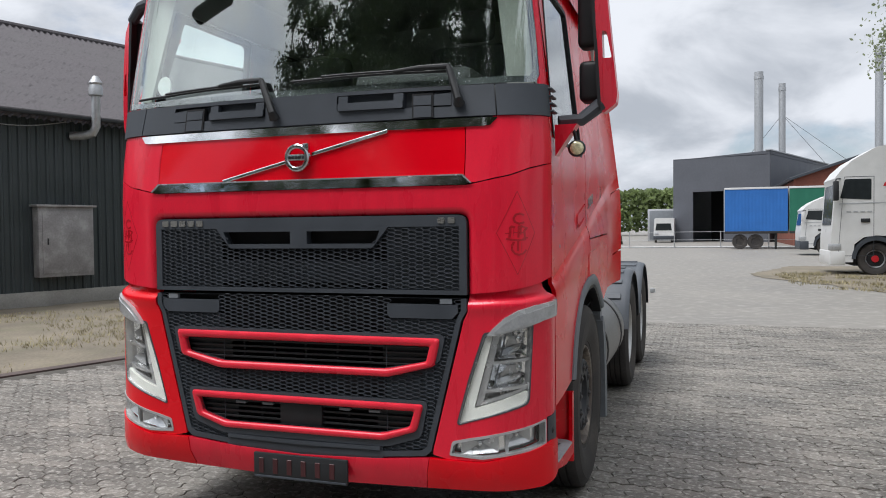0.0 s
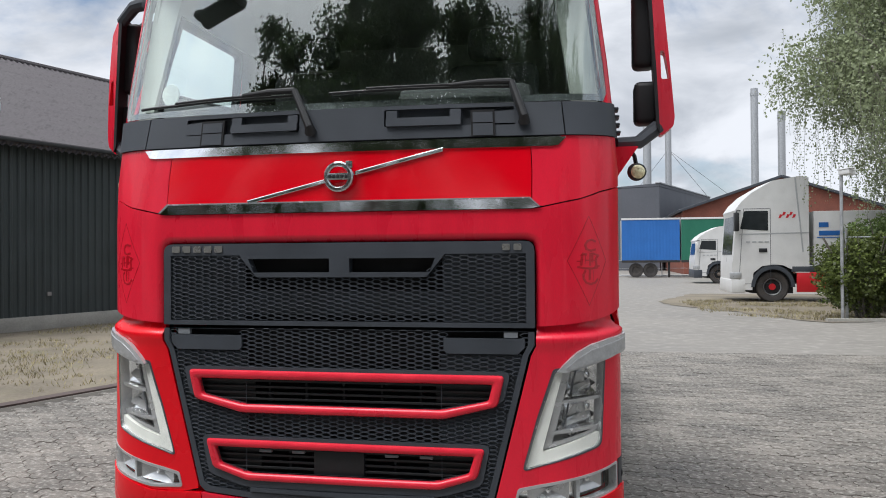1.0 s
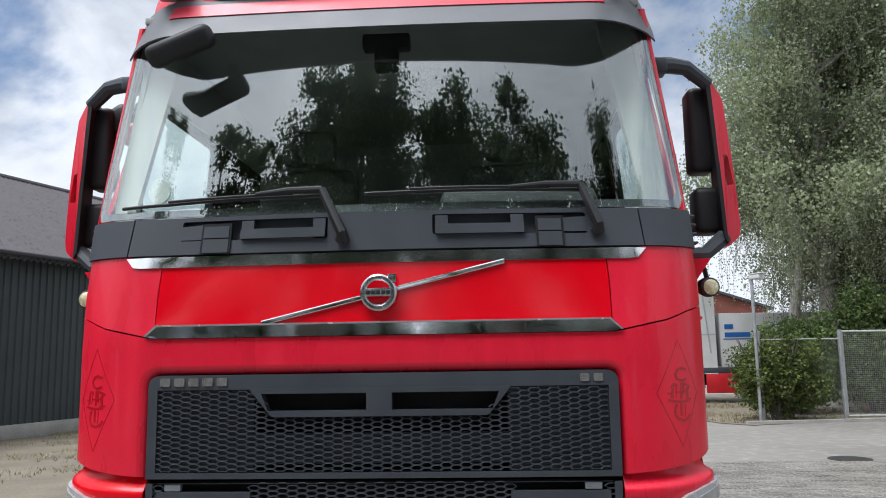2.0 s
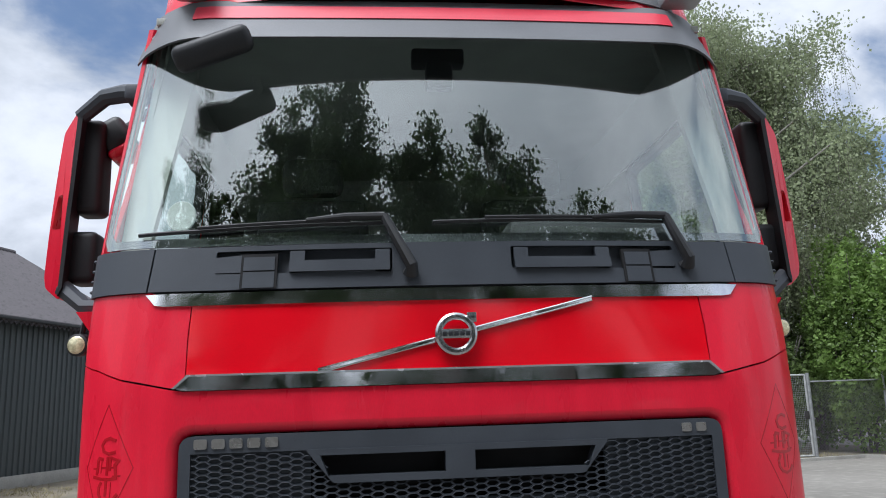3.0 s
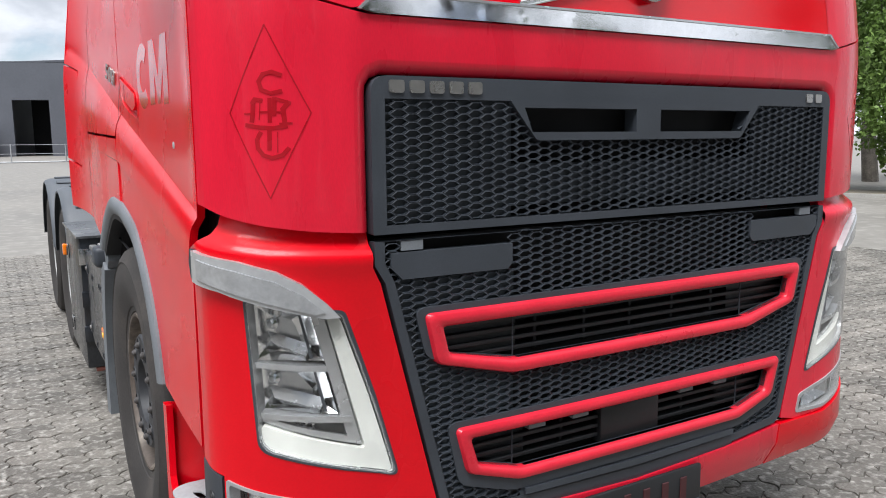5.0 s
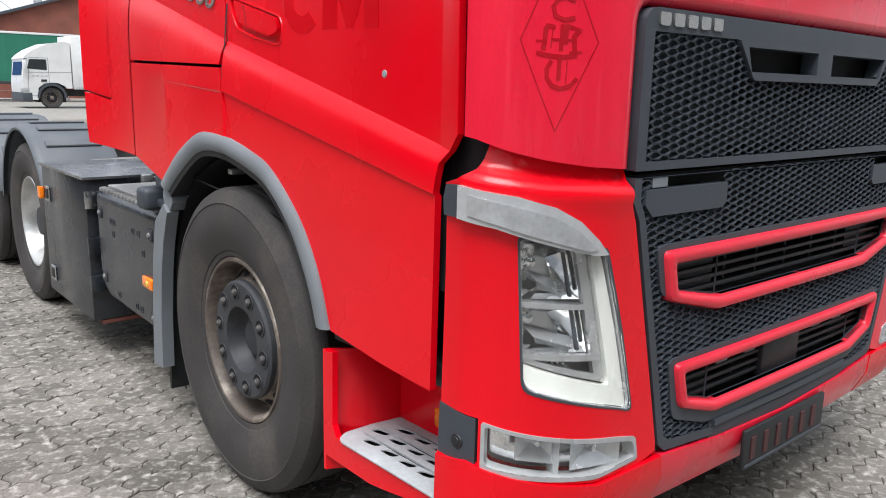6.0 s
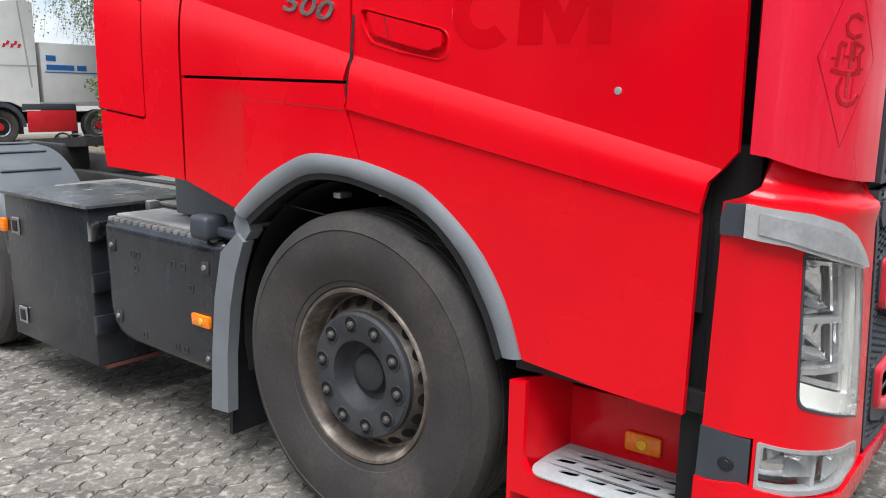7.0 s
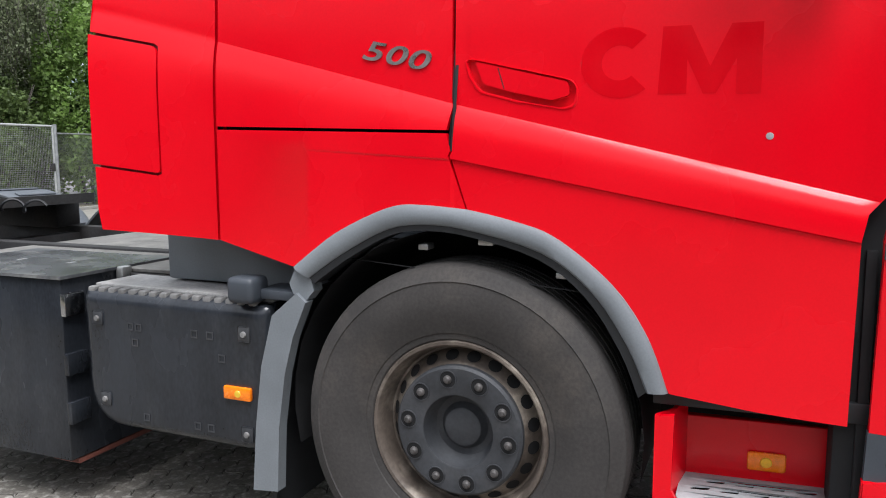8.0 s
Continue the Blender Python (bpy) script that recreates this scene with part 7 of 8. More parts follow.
car(-12.6, 72.0, GREY, "dark grey parked car in a far row")
car(-10.2, 73.5, WHITE, "white parked car in a far row")
car(-16.6, 62.5, TANK, "black parked car in a far row")
car(-14.4, 71.5, ALU, "silver parked car in a far row")
bus = thing("red_van", "red box van parked in the far row", "van", at=pose(-19.6, 76.0, -0.01))
part("van_body", boxes((0, 4.5, 0, 2.2, 0.4, 2.9), bev=0.15), SKIRT, bus)
part("van_cabin", boxes((4.5, 6.0, 0.05, 2.15, 0.4, 2.2), bev=0.2), SKIRT, bus)
part("van_window", boxes((4.8, 5.8, 0.02, 0.06, 1.3, 1.95), bev=0.01), DARKGLASS, bus)
for u in (1.0, 5.0):
    part("van_wheel", tube(bmesh.new(), [(u, -0.02, 0.38), (u, 0.25, 0.38)], 0.38, 18), RUBBER, bus)

fence = thing("far_fence", "low wire fence with thin posts across the yard", "fence")
for k in range(14):
    x = -30 + 3.3 * k
    part("fence_post", tube(bmesh.new(), [(x, 57 + 0.05 * k, -0.01), (x, 57 + 0.05 * k, 1.25)], 0.035, 8), GALV, fence)
for z in (0.05, 0.6, 1.2):
    part("fence_rail", tube(bmesh.new(), [(-30, 57, z), (13, 57.7, z)], 0.012 if z > 0.1 else 0.05, 6), GALV, fence)

# low white works building beyond the shed's corner
works = thing("white_building", "long low white building with dark doorways beyond the shed", "building", at=pose(-36.0, 76.0, -0.01))
part("front_wall", panel(bmesh.new(), [[(0, 0), (17.6, 0), (17.6, 3.9), (0, 3.9)]] + [[(x, 1.0), (x + 1.4, 1.0), (x + 1.4, 3.2), (x, 3.2)] for x in (2.0, 8.5, 15.3)], lambda x, z, o: Vector((x, -o, z)), 0.3, 6.0), WHITE, works)
part("side_wall", boxes((17.3, 17.6, 0.3, 9.0, 0, 3.9)), WHITE, works)
part("flat_roof", boxes((-0.2, 17.8, -0.2, 9.2, 3.9, 4.05)), LAMPGREY, works)
# near-black sheet painting the darkness behind the door openings
part("inside", boxes((0.4, 17.2, 2.0, 2.1, 0, 3.8)), VOID, works)
for x in (2.0, 8.5, 15.3):
    part("door_frame", boxes((x - 0.08, x, -0.03, 0.1, 1.0, 3.25), (x + 1.4, x + 1.48, -0.03, 0.1, 1.0, 3.25), (x - 0.08, x + 1.48, -0.03, 0.1, 3.2, 3.3), bev=0), GREY, works)
mound = bmesh.new()
rng = random.Random(31)
prev = None
for k in range(60):
    x = -38 + 0.55 * k
    row = [mound.verts.new((x, 70.0 + dy, h * (1 + 0.5 * noise.noise((x * 0.5, dy, 2.0))))) for dy, h in ((-1.2, -0.02), (-0.5, 0.5), (0.2, 0.85), (1.0, 0.7), (2.0, -0.02))]
    if prev:
        for i in range(4):
            mound.faces.new((prev[i], prev[i + 1], row[i + 1], row[i]))
    prev = row
tagged(part("soil_bank", mound, SOIL, None, "low bank of dry soil along the yard's end"), "low bank of dry soil along the yard's end", "bank", kind="structure")


# ---- fence, gate, pole ----
def wire_grid(bm, x0, x1, z0, z1, pitch, r, diamond, place):
    """Crossing wires inside a rectangle."""
    def wire(a, b):
        tube(bm, [place(*a), place(*b)], r, 3, False)
    if diamond:
        w, h = x1 - x0, z1 - z0
        d = -h
        while d < w:
            for s in (1, -1):
                a, b = max(0.0, d), min(w, d + h)
                p, q = (a, a - d), (b, b - d)
                if s < 0:
                    p, q = (w - p[0], p[1]), (w - q[0], q[1])
                wire((x0 + p[0], z0 + p[1]), (x0 + q[0], z0 + q[1]))
            d += pitch * 1.414
    else:
        x = x0
        while x <= x1:
            wire((x, z0), (x, z1))
            x += pitch
        z = z0
        while z <= z1:
            wire((x0, z), (x1, z))
            z += pitch
    return bm


WIRE = surf("dull_fence_wire", (0.20, 0.205, 0.20), 0.6, metal=0.3, var=0.15, scale=8, fine=50, bump=0.1)
GATEGREY = surf("bright_zinc_wire", (0.42, 0.43, 0.42), 0.5, metal=0.2, var=0.15, scale=8, fine=50, bump=0.1)
yard_fence = thing("chain_link_fence", "galvanised chain-link fence with steel posts before a hedge", "fence", at=pose(7.25, 17.2, 0, 0, 0, 4))
for x in (0.0, 2.05, 4.14, 6.4):
    part("fence_post", tube(bmesh.new(), [(x, 0, -0.01), (x, 0, 2.25)], 0.05 if x in (2.05, 4.14) else 0.035, 10), GALV, yard_fence)
for x0, x1 in ((0.0, 2.03), (4.17, 6.4)):
    part("fence_mesh", wire_grid(bmesh.new(), x0, x1, 0.06, 2.0, 0.055, 0.0019, True, lambda x, z: Vector((x, 0, z))), WIRE, yard_fence)
    part("top_rail", tube(bmesh.new(), [(x0, 0, 2.02), (x1, 0, 2.02)], 0.02, 8), GALV, yard_fence)
gate = thing("mesh_gate", "closed galvanised wire mesh gate with a square lock", "gate", at=pose(9.30, 17.343, 0, 0, 0, 4))
for a, b in (((0.05, 0.10), (2.00, 0.10)), ((0.05, 2.2), (2.00, 2.2)), ((0.05, 0.10), (0.05, 2.2)), ((2.00, 0.10), (2.00, 2.2))):
    part("gate_bar", tube(bmesh.new(), [(a[0], 0, a[1]), (b[0], 0, b[1])], 0.028, 8), GATEGREY, gate)
part("gate_mesh", wire_grid(bmesh.new(), 0.08, 1.98, 0.14, 2.17, 0.05, 0.0022, False, lambda x, z: Vector((x, 0, z))), GATEGREY, gate)
part("gate_lock", boxes((1.88, 2.00, -0.04, 0.04, 1.05, 1.25), bev=0.01), STEEL, gate)
pole = thing("camera_pole", "thin grey pole with two white surveillance cameras", "pole", at=pose(7.08, 16.95, -0.01))
part("post", tube(bmesh.new(), [(0, 0, 0), (0, 0, 3.55)], 0.04, 10), GALV, pole)
for a in (-70, 20):
    bm = bmesh.new()
    box(bm, -0.03, 0.36, -0.06, 0.06, 3.54, 3.66, 0.02, 2, Matrix.Rotation(radians(a), 4, "Z"))
    cam_ob = part("camera_housing", bm, WHITE, pole)
    hood = bmesh.new()
    box(hood, -0.05, 0.42, -0.075, 0.075, 3.66, 3.68, 0.008, 1, Matrix.Rotation(radians(a), 4, "Z"))
    part("camera_hood", hood, WHITE, cam_ob)

# ---- trees, hedges ----
def leaf_stuff(name, color, island=0.35, rough=0.55):
    m = surf(name, color, rough, var=0.25, scale=0.7, fine=6, bump=0.0, world=True, island=island)
    b = m.node_tree.nodes["Principled BSDF"]
    n, l = m.node_tree.nodes, m.node_tree.links
    thin = n.new("ShaderNodeBsdfTranslucent")
    l.new(b.inputs["Base Color"].links[0].from_socket, thin.inputs["Color"])
    both_sides = n.new("ShaderNodeMixShader")
    both_sides.inputs["Fac"].default_value = 0.45
    l.new(b.outputs[0], both_sides.inputs[1])
    l.new(thin.outputs[0], both_sides.inputs[2])
    l.new(both_sides.outputs[0], n["Material Output"].inputs["Surface"])
    return m


BIRCH = leaf_stuff("birch_leaves", (0.285, 0.33, 0.19), 0.16)
SHRUB = leaf_stuff("shrub_leaves", (0.125, 0.180, 0.055))
BUSHLEAF = leaf_stuff("bush_leaves", (0.125, 0.160, 0.042), 0.55)
HEDGE = leaf_stuff("hedge_leaves", (0.19, 0.29, 0.075))
OAK = leaf_stuff("oak_leaves", (0.055, 0.085, 0.032))
BARK = surf("grey_bark", (0.13, 0.115, 0.10), 0.95, var=0.35, scale=4, fine=20, bump=0.6, dist=0.02)
PALEBARK = surf("birch_bark", (0.36, 0.34, 0.31), 0.9, var=0.3, scale=5, fine=16, bump=0.4, dirt=0.7, dark=(0.05, 0.045, 0.04), dirt_scale=3)


def limbs(trunk, base, high, spread, count, r0, seed):
    """Trunk and limbs; returns the limbs' ends."""
    rng = random.Random(seed)
    top = Vector(base) + Vector((rng.uniform(-0.4, 0.4), rng.uniform(-0.4, 0.4), high))
    spine = [Vector(base).lerp(top, t) + Vector((rng.gauss(0, 0.10), rng.gauss(0, 0.10), 0)) * (0 if t in (0, 1) else 1) for t in (0, 0.15, 0.3, 0.45, 0.6, 0.75, 0.9, 1.0)]
    tube(trunk, spine, [r0 * (1.25 - 1.15 * t) for t in (0, 0.15, 0.3, 0.45, 0.6, 0.75, 0.9, 1.0)], 10)
    ends = [top]
    for k in range(count):
        t = rng.uniform(0.25, 0.95)
        p = Vector(base).lerp(top, t)
        a = rng.uniform(0, 6.283)
        out = spread * (1.15 - 0.75 * t) * rng.uniform(0.6, 1.0)
        e = p + Vector((math.cos(a) * out, math.sin(a) * out, out * rng.uniform(0.25, 0.8)))
        m = p.lerp(e, 0.5) + Vector((0, 0, rng.uniform(0.0, 0.3)))
        r = r0 * (0.5 - 0.35 * t)
        tube(trunk, [p, m, e], [r, r * 0.6, r * 0.2], 6)
        ends += [e, m, p.lerp(e, 0.75)]
    return ends


def tree(name, label, x, y, high, spread, leaves, size, seed, leaf_mat, bark, clump=1.0, low=0.2, r0=0.2):
    rng = random.Random(seed)
    t = thing(name, label, "tree", at=pose(x, y, -0.02))
    trunk = bmesh.new()
    ends = limbs(trunk, (0, 0, 0), high * 0.92, spread, 46, r0, seed)
    part("trunk", trunk, bark, t)
    ends = [e for e in ends if e.z > high * low]
    pts = []
    for k in range(leaves):
        c = ends[rng.randrange(len(ends))]
        d = Vector((rng.gauss(0, 1), rng.gauss(0, 1), rng.gauss(0, 0.8)))
        d = d.normalized() * clump * rng.random() ** 0.45 * (0.75 + 0.5 * noise.noise(c * 0.7 + d))
        pts.append(c + d)
    crown = bmesh.new()
    leaf_mesh(crown, pts, size, 0.2, 0.6)
    part("crown", crown, leaf_mat, t)
    return t


random.seed(5)
# the weeping birch behind the fence
birch = thing("birch_tree", "large weeping birch with hanging grey-green twigs behind the fence", "tree", at=pose(11.2, 22.0, -0.02))
trunk = bmesh.new()
ends = limbs(trunk, (0, 0, 0), 14.5, 5.6, 46, 0.30, 11)
ends += limbs(trunk, (1.6, 1.0, 0), 13.0, 4.6, 26, 0.22, 12)
ends += limbs(trunk, (3.4, 0.2, 0), 13.5, 4.6, 30, 0.22, 14)
ends += limbs(trunk, (-1.2, 0.6, 0), 10.5, 4.2, 24, 0.18, 15)
strands = []
rng = random.Random(3)
twigs = bmesh.new()
for e in ends:
    if e.z < 3.2:
        continue
    reach = rng.uniform(0.8, 2.8) + (0.9 if e.z < 6.0 else 0.0)
    for k in range(12):
        p = e + Vector((rng.gauss(0, 0.36), rng.gauss(0, 0.36), rng.gauss(0, 0.30)))
        drop = min(reach * rng.uniform(0.6, 1.4), p.z - 1.3)
        if drop < 0.3:
            continue
        sway = Vector((rng.gauss(0, 0.35), rng.gauss(0, 0.35), 0))
        n = int(drop / 0.09)
        for j in range(n):
            t = j / n
            for q in range(2):
                strands.append(p + sway * t + Vector((rng.gauss(0, 0.07), rng.gauss(0, 0.07), -drop * t)))
        tube(twigs, [p, p + sway * 0.5 + Vector((0, 0, -drop * 0.5)), p + sway + Vector((0, 0, -drop))], 0.004, 3, False)
part("trunk", trunk, PALEBARK, birch)
tagged(part("twig_mass", twigs, BARK, birch), kind="stuff")
filling = []
for k in range(112000):
    e = ends[rng.randrange(len(ends))]
    if e.z > 3.0:
        filling.append(e + Vector((rng.gauss(0, 0.46), rng.gauss(0, 0.46), 0.35 - 1.5 * rng.random() ** 1.5)))
crown = bmesh.new()
leaf_mesh(crown, strands, 0.066, 0.8, 0.7)
leaf_mesh(crown, filling, 0.105, 0.6, 0.8)
part("crown", crown, BIRCH, birch)


def bush(name, label, x, y, rx, ry, high, count, size, seed, material, cat="bush"):
    rng = random.Random(seed)
    t = thing(name, label, cat, at=pose(x, y, -0.01))
    for k in range(9):
        a = rng.uniform(0, 6.283)
        stem = tube(bmesh.new(), [(0.15 * math.cos(a), 0.15 * math.sin(a), 0), (rx * 0.4 * math.cos(a), ry * 0.4 * math.sin(a), high * 0.5), (rx * 0.7 * math.cos(a), ry * 0.7 * math.sin(a), high * 0.85)], [0.04, 0.025, 0.008], 6)
        part("stem", stem, BARK, t)
    pts = []
    while len(pts) < count:
        d = Vector((rng.gauss(0, 1), rng.gauss(0, 1), rng.gauss(0, 1))).normalized()
        lump = 0.80 + 0.35 * noise.noise(d * 2.3 + Vector((seed, 0, 0))) + 0.16 * noise.noise(d * 6.0)
        r = lump * (1 - 0.42 * rng.random() ** 1.6)
        p = Vector((d.x * rx * r, d.y * ry * r, high * (0.48 + 0.52 * d.z * r)))
        if p.z > 0.03:
            pts.append(p)
    crown = bmesh.new()
    leaf_mesh(crown, pts, size, 0.3, 0.65)
    part("crown", crown, material, t)
    return t


bush("bush", "leafy green bush growing through the end of the fence", 7.75, 17.5, 1.35, 1.0, 2.4, 14000, 0.085, 21, BUSHLEAF)
bush("bush", "leafy green bush growing through the end of the fence", 9.0, 19.4, 1.7, 1.0, 3.0, 11000, 0.095, 22, SHRUB)
bush("bush", "low shrub behind the chain-link fence", 11.2, 19.6, 1.9, 1.0, 4.0, 11000, 0.12, 23, SHRUB)
bush("bush", "low shrub behind the chain-link fence", 13.4, 20.6, 2.0, 1.2, 4.6, 11000, 0.13, 24, SHRUB)
for k, (x, y, r, h, c) in enumerate(((13.9, 19.0, 1.7, 6.6, 12000), (15.0, 17.0, 1.8, 7.2, 14000), (16.3, 14.6, 1.9, 7.6, 15000), (17.6, 12.2, 2.0, 7.9, 15000), (19.0, 9.6, 2.1, 8.0, 13000), (20.2, 7.0, 2.1, 7.8, 12000), (21.6, 4.2, 2.2, 7.6, 10000))):
    bush("hornbeam", "tall dense hornbeam of the bright green hedge", x, y, r, r, h, 2 * c, 0.125, 40 + k, HEDGE, "tree")
for k, (x, y, h, sp) in enumerate(((19.5, 19.0, 11.5, 3.6), (23.0, 13.0, 12.0, 3.8), (17.5, 25.5, 12.5, 4.0), (26.0, 7.0, 11.0, 3.6))):
    tree("tall_tree", "tall leafy tree rising behind the hedge", x, y, h, sp, 20000, 0.17, 60 + k, BIRCH, BARK, 1.3, 0.25)

# oaks across the yard, which show in the windscreen
def oak(x, y, lobes, leaves, seed):
    """A broad tree: limbs to each lobe of the crown, given as (x, height, radius), and leaves in small bunches on the lobes."""
    rng = random.Random(seed)
    t = thing("oak_tree", "dark leafy oak across the yard", "tree", at=pose(x, y, -0.02))
    trunk = bmesh.new()
    tall = max(h for _, h, _ in lobes)
    fork = [Vector((rng.gauss(0, 0.15) * k, rng.gauss(0, 0.15) * k, tall * 0.62 * k / 4)) for k in range(5)]
    tube(trunk, fork, [0.42, 0.34, 0.28, 0.22, 0.14], 10)
    pts = []
    total = sum(r * r for _, _, r in lobes)
    for lx, lz, r in lobes:
        c = Vector((lx - x, rng.uniform(-1.0, 1.0) * min(1.0, r), lz))
        p = fork[2] if lz > tall * 0.5 else fork[1]
        tube(trunk, [p, p.lerp(c, 0.55) + Vector((0, 0, -0.3)), c], [0.13, 0.08, 0.03], 6)
        bunches = []
        for k in range(max(9, int(16 * r))):
            d = Vector((rng.gauss(0, 1), rng.gauss(0, 1), rng.gauss(0, 1))).normalized()
            bunches.append((c + d * r * rng.uniform(0.35, 0.95), rng.uniform(0.22, 0.42) * (0.5 + 0.5 * r)))
        for q, _ in bunches[::3]:
            tube(trunk, [c, q], [0.03, 0.01], 4, False)
        for k in range(int(leaves * r * r / total)):
            q, w = bunches[rng.randrange(len(bunches))]
            pts.append(q + Vector((rng.gauss(0, 1.25), rng.gauss(0, 1.25), rng.gauss(0, 0.62))) * w * 0.55)
    part("trunk", trunk, BARK, t)
    crown = bmesh.new()
    leaf_mesh(crown, pts, 0.125, 0.0, 0.85)
    part("crown", crown, OAK, t)
    return t


oak(-3.8, -13.5, [(-5.7, 16.1, 1.2), (-4.3, 17.0, 1.35), (-2.7, 17.1, 1.25), (-1.9, 15.6, 1.3), (-3.6, 15.3, 1.6), (-5.2, 14.2, 1.8), (-2.5, 13.4, 1.9), (-6.5, 13.0, 1.5), (-4.2, 11.6, 2.3), (-1.6, 11.3, 2.1), (-6.4, 10.8, 1.9), (-3.6, 8.6, 2.4), (-1.8, 8.4, 2.2)], 84000, 81)
oak(-9.5, -13.6, [(-10.5, 15.5, 0.9), (-9.1, 15.0, 0.7), (-8.1, 13.7, 0.9), (-10.0, 12.9, 1.2), (-8.8, 11.2, 1.7), (-11.4, 11.2, 1.5), (-9.6, 9.0, 2.2)], 24000, 82)
oak(0.9, -13.4, [(0.2, 14.7, 1.0), (1.6, 14.4, 1.0), (0.7, 13.0, 1.7), (2.5, 12.9, 1.4), (1.0, 10.9, 2.2), (1.2, 8.6, 2.2)], 36000, 83)
oak(3.9, -13.5, [(3.6, 16.2, 0.42), (3.6, 15.3, 0.65), (3.4, 14.3, 1.0), (4.7, 13.6, 0.9), (4.1, 12.5, 1.6), (5.4, 12.4, 1.2), (4.0, 10.6, 2.1), (4.4, 8.4, 2.1)], 36000, 84)
oak(7.8, -13.5, [(6.6, 12.5, 1.0), (8.0, 12.7, 1.0), (9.1, 12.2, 1.1), (7.4, 10.9, 1.9), (9.0, 9.8, 1.6), (8.2, 8.2, 2.2)], 26000, 85)
for k, (x, y, h, sp) in enumerate(((-17.5, -14.0, 13.5, 5.5), (24.0, -12.0, 11.5, 5.0))):
    tree("oak_tree", "dark leafy oak across the yard", x, y, h, sp, 9000, 0.18, 90 + k, OAK, BARK, 1.6, 0.3, 0.26)

for k, x in enumerate((-15.5, -11.0, -7.0, -3.0, 1.2, 5.4, 9.6, 13.8)):
    bush("shrub", "tall dark shrub under the oaks across the yard", x, -15.2 - 0.5 * (k % 2), 2.7, 1.6, 7.6 + 0.6 * (k % 3), 4200, 0.30, 100 + k, OAK)

# distant belt of trees
belt = bmesh.new()
rng = random.Random(9)
pts = []
for k in range(46000):
    x = rng.uniform(-95, 70)
    y = 150 + rng.gauss(0, 3)
    top = 8.4 + 1.6 * noise.noise((x * 0.09, 1.0, 0.0)) + 0.9 * noise.noise((x * 0.4, 5.0, 0.0))
    pts.append((x, y, top * (1 - 0.9 * rng.random() ** 1.7)))
leaf_mesh(belt, pts, 0.8, 0.2, 0.8)
tagged(part("tree_belt", belt, leaf_stuff("belt_leaves", (0.17, 0.22, 0.085))), "distant belt of green trees beyond the yard", "trees", kind="stuff")


# ---- block paving: each block by itself near the truck's flank, the rest joined ----
BLOCK_L, BLOCK_W, BLOCK_T = 0.225, 0.1125, 0.006


def block_outline(gap=0.0027):
    """A wavy interlocking block round the origin, drawn in by the joint."""
    low = [(0.0, 0.0), (0.125, 0.016), (0.25, 0.0), (0.375, -0.016), (0.5, 0.0), (0.625, 0.016), (0.75, 0.0), (0.875, -0.016)]
    side = [(0.0, 0.0), (0.25, 0.012), (0.5, 0.0), (0.75, -0.012)]
    a = [((t - 0.5) * BLOCK_L, o - BLOCK_W / 2) for t, o in low]
    b = [(BLOCK_L / 2 + o, (t - 0.5) * BLOCK_W) for t, o in side]
    c = [((0.5 - t) * BLOCK_L, BLOCK_W / 2 - o) for t, o in low]
    c = [((1 - t - 0.5) * BLOCK_L, BLOCK_W / 2 + o2) for (t, o), o2 in zip(low, [0.0] + [o for t, o in reversed(low[1:])])]
    d = [(-BLOCK_L / 2 + o2, (0.5 - t) * BLOCK_W) for (t, o), o2 in zip(side, [0.0] + [o for t, o in reversed(side[1:])])]
    pts = a + b + c + d
    kx, ky = 1 - 2 * gap / BLOCK_L, 1 - 2 * gap / BLOCK_W
    return [(x * kx, y * ky) for x, y in pts]


outline = block_outline()
edge = [(x * 0.978, y * 0.955) for x, y in outline]
plain_line = [q for k, q in enumerate(edge) if k not in (2, 4, 6, 10, 14, 16, 18, 22)]


def plain_block(x, y, z, start):
    """A block with fewer points, for where the camera stays far off."""
    n = len(plain_line)
    verts = [(x + px, y + py, z) for px, py in plain_line] + [(x + px * 1.02, y + py * 1.04, z - BLOCK_T - 0.002) for px, py in plain_line]
    faces = [tuple(range(start, start + n))]
    for k in range(n):
        i = (k + 1) % n
        faces.append((start + n + k, start + n + i, start + i, start + k))
    return verts, faces


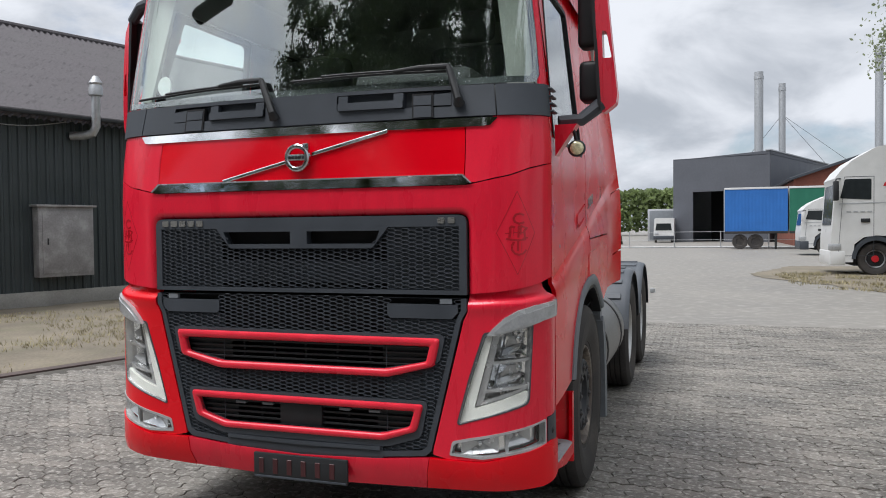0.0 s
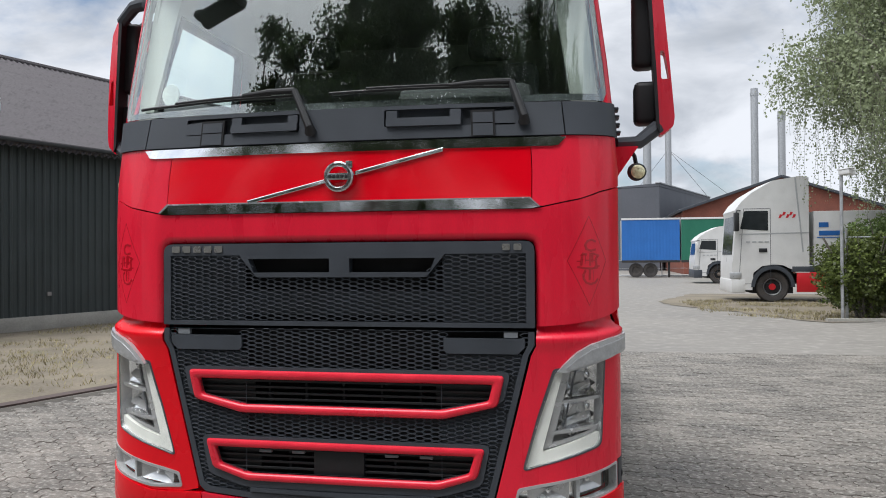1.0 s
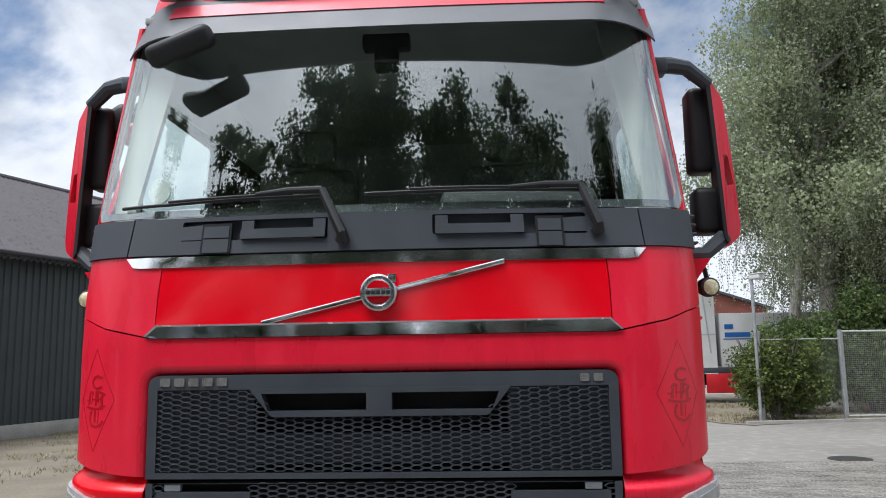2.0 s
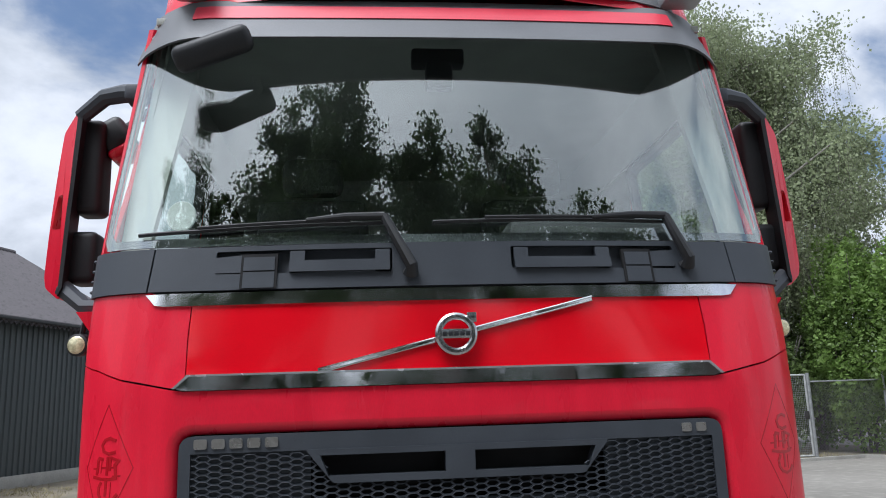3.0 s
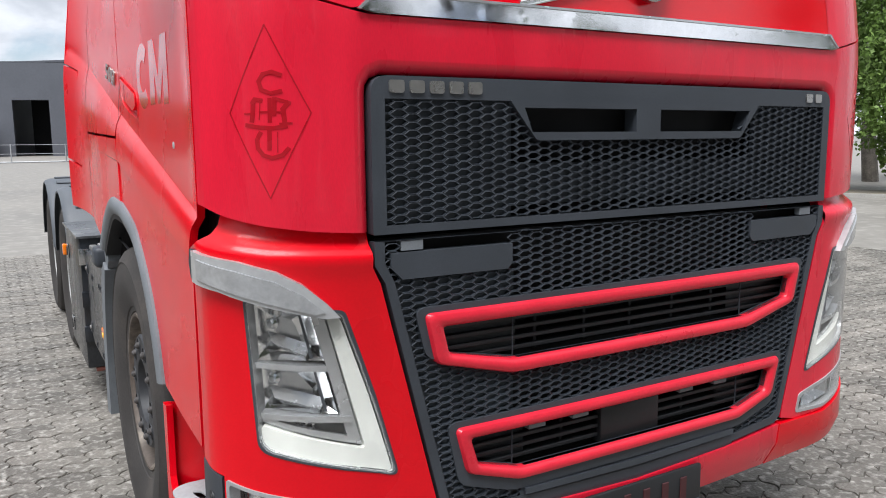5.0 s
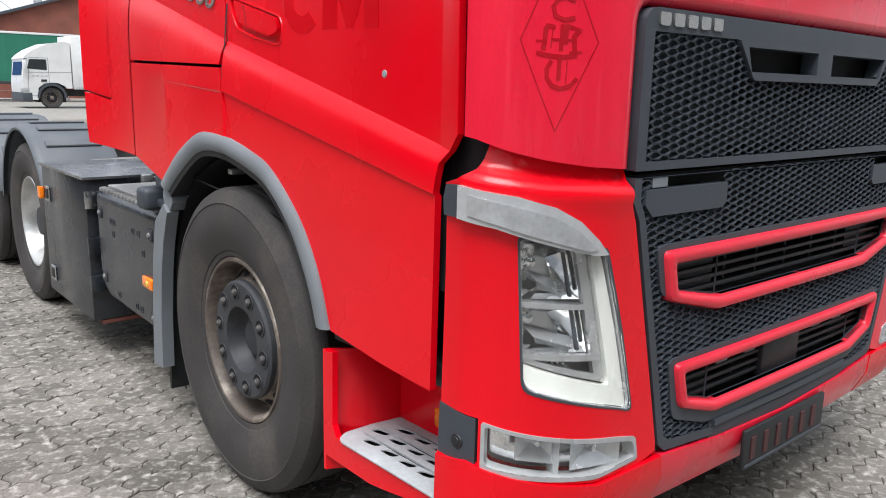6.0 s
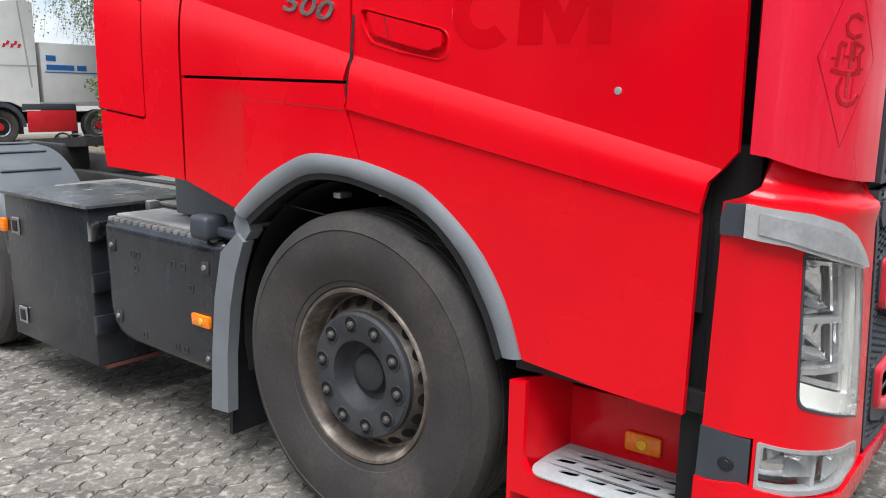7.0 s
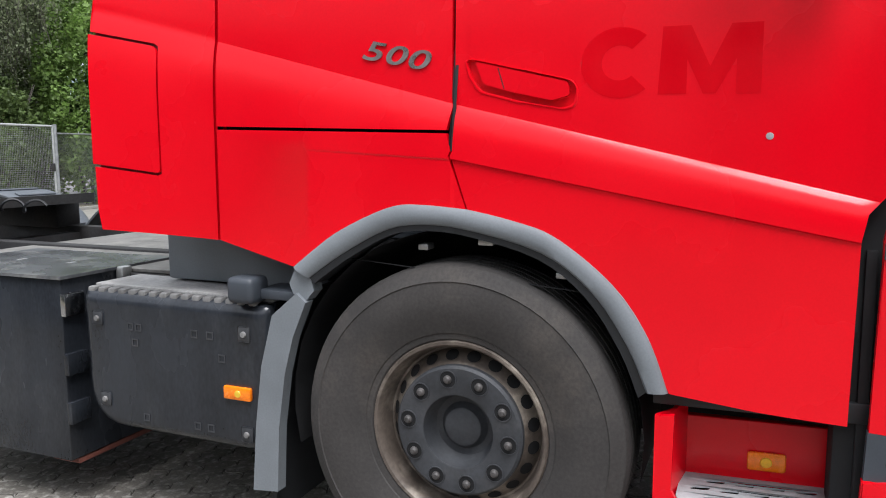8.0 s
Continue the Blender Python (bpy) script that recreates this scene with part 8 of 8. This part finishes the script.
def block_parts(x, y, z, start):
    n = len(outline)
    verts = [(x + px, y + py, z) for px, py in edge] + [(x + px, y + py, z - 0.003) for px, py in outline] + [(x + px, y + py, z - BLOCK_T - 0.002) for px, py in outline]
    faces = [tuple(range(start, start + n))]
    for k in range(n):
        i = (k + 1) % n
        faces.append((start + n + k, start + n + i, start + i, start + k))
        faces.append((start + 2 * n + k, start + 2 * n + i, start + n + i, start + n + k))
    return verts, faces


paving = tagged(new("pavement"), "worn wavy concrete block paving with pale patches", "paving", kind="structure")
one = bpy.data.meshes.new("paving_block")
verts, faces = block_parts(0.0, 0.0, 0.0, 0)
one.from_pydata(verts, [], faces)
one.materials.append(PAVER)
rng = random.Random(17)
rest_v, rest_f = [], []
verge_edge = [(-9.8, -12.0), (-7.0, -1.0), (-5.5, 3.2), (-4.15, 7.3), (-2.35, 12.0)]
row = 0
y = -7.0
while y < 10.0:
    x = -9.0 + (BLOCK_L / 2 if row % 2 else 0.0)
    while x < 8.5:
        limit = -99.0
        for (x0, y0), (x1, y1) in zip(verge_edge, verge_edge[1:]):
            if y0 <= y <= y1:
                limit = x0 + (x1 - x0) * (y - y0) / (y1 - y0) + 0.25
        if x > limit:
            z = rng.gauss(0.0, 0.0016)
            if -3.15 < x < -1.30 and 1.55 < y < 4.95:
                ob = new("paving_block", one)
                ob.parent = paving
                ob.matrix_basis = Matrix.Translation((x, y, z)) @ Matrix.Rotation(rng.gauss(0, 0.012), 4, "Z") @ Matrix.Rotation(rng.gauss(0, 0.006), 4, "X")
            else:
                near = -5.0 < x < 2.5 and -4.0 < y < 6.0 and not (abs(x) < 1.0 and y > 0.6)
                v, f = (block_parts if near else plain_block)(x, y, z, len(rest_v))
                rest_v += v
                rest_f += f
        x += BLOCK_L
    y += BLOCK_W
    row += 1
rest = bpy.data.meshes.new("paving_rest")
rest.from_pydata(rest_v, [], rest_f)
rest.materials.append(PAVER)
rest_ob = tagged(new("paving_rest", rest), kind="stuff")
rest_ob.parent = paving
joint = panel(bmesh.new(), [[(-8.4, -7.05), (8.55, -7.05), (8.55, 9.95), (-3.1, 9.95), (-4.2, 7.0), (-5.5, 3.3), (-6.8, -1.0)]], lambda x, y, o: Vector((x, y, -0.0055 + o)), 0.002, 20.0)
part("joint_sand", joint, JOINT, paving)
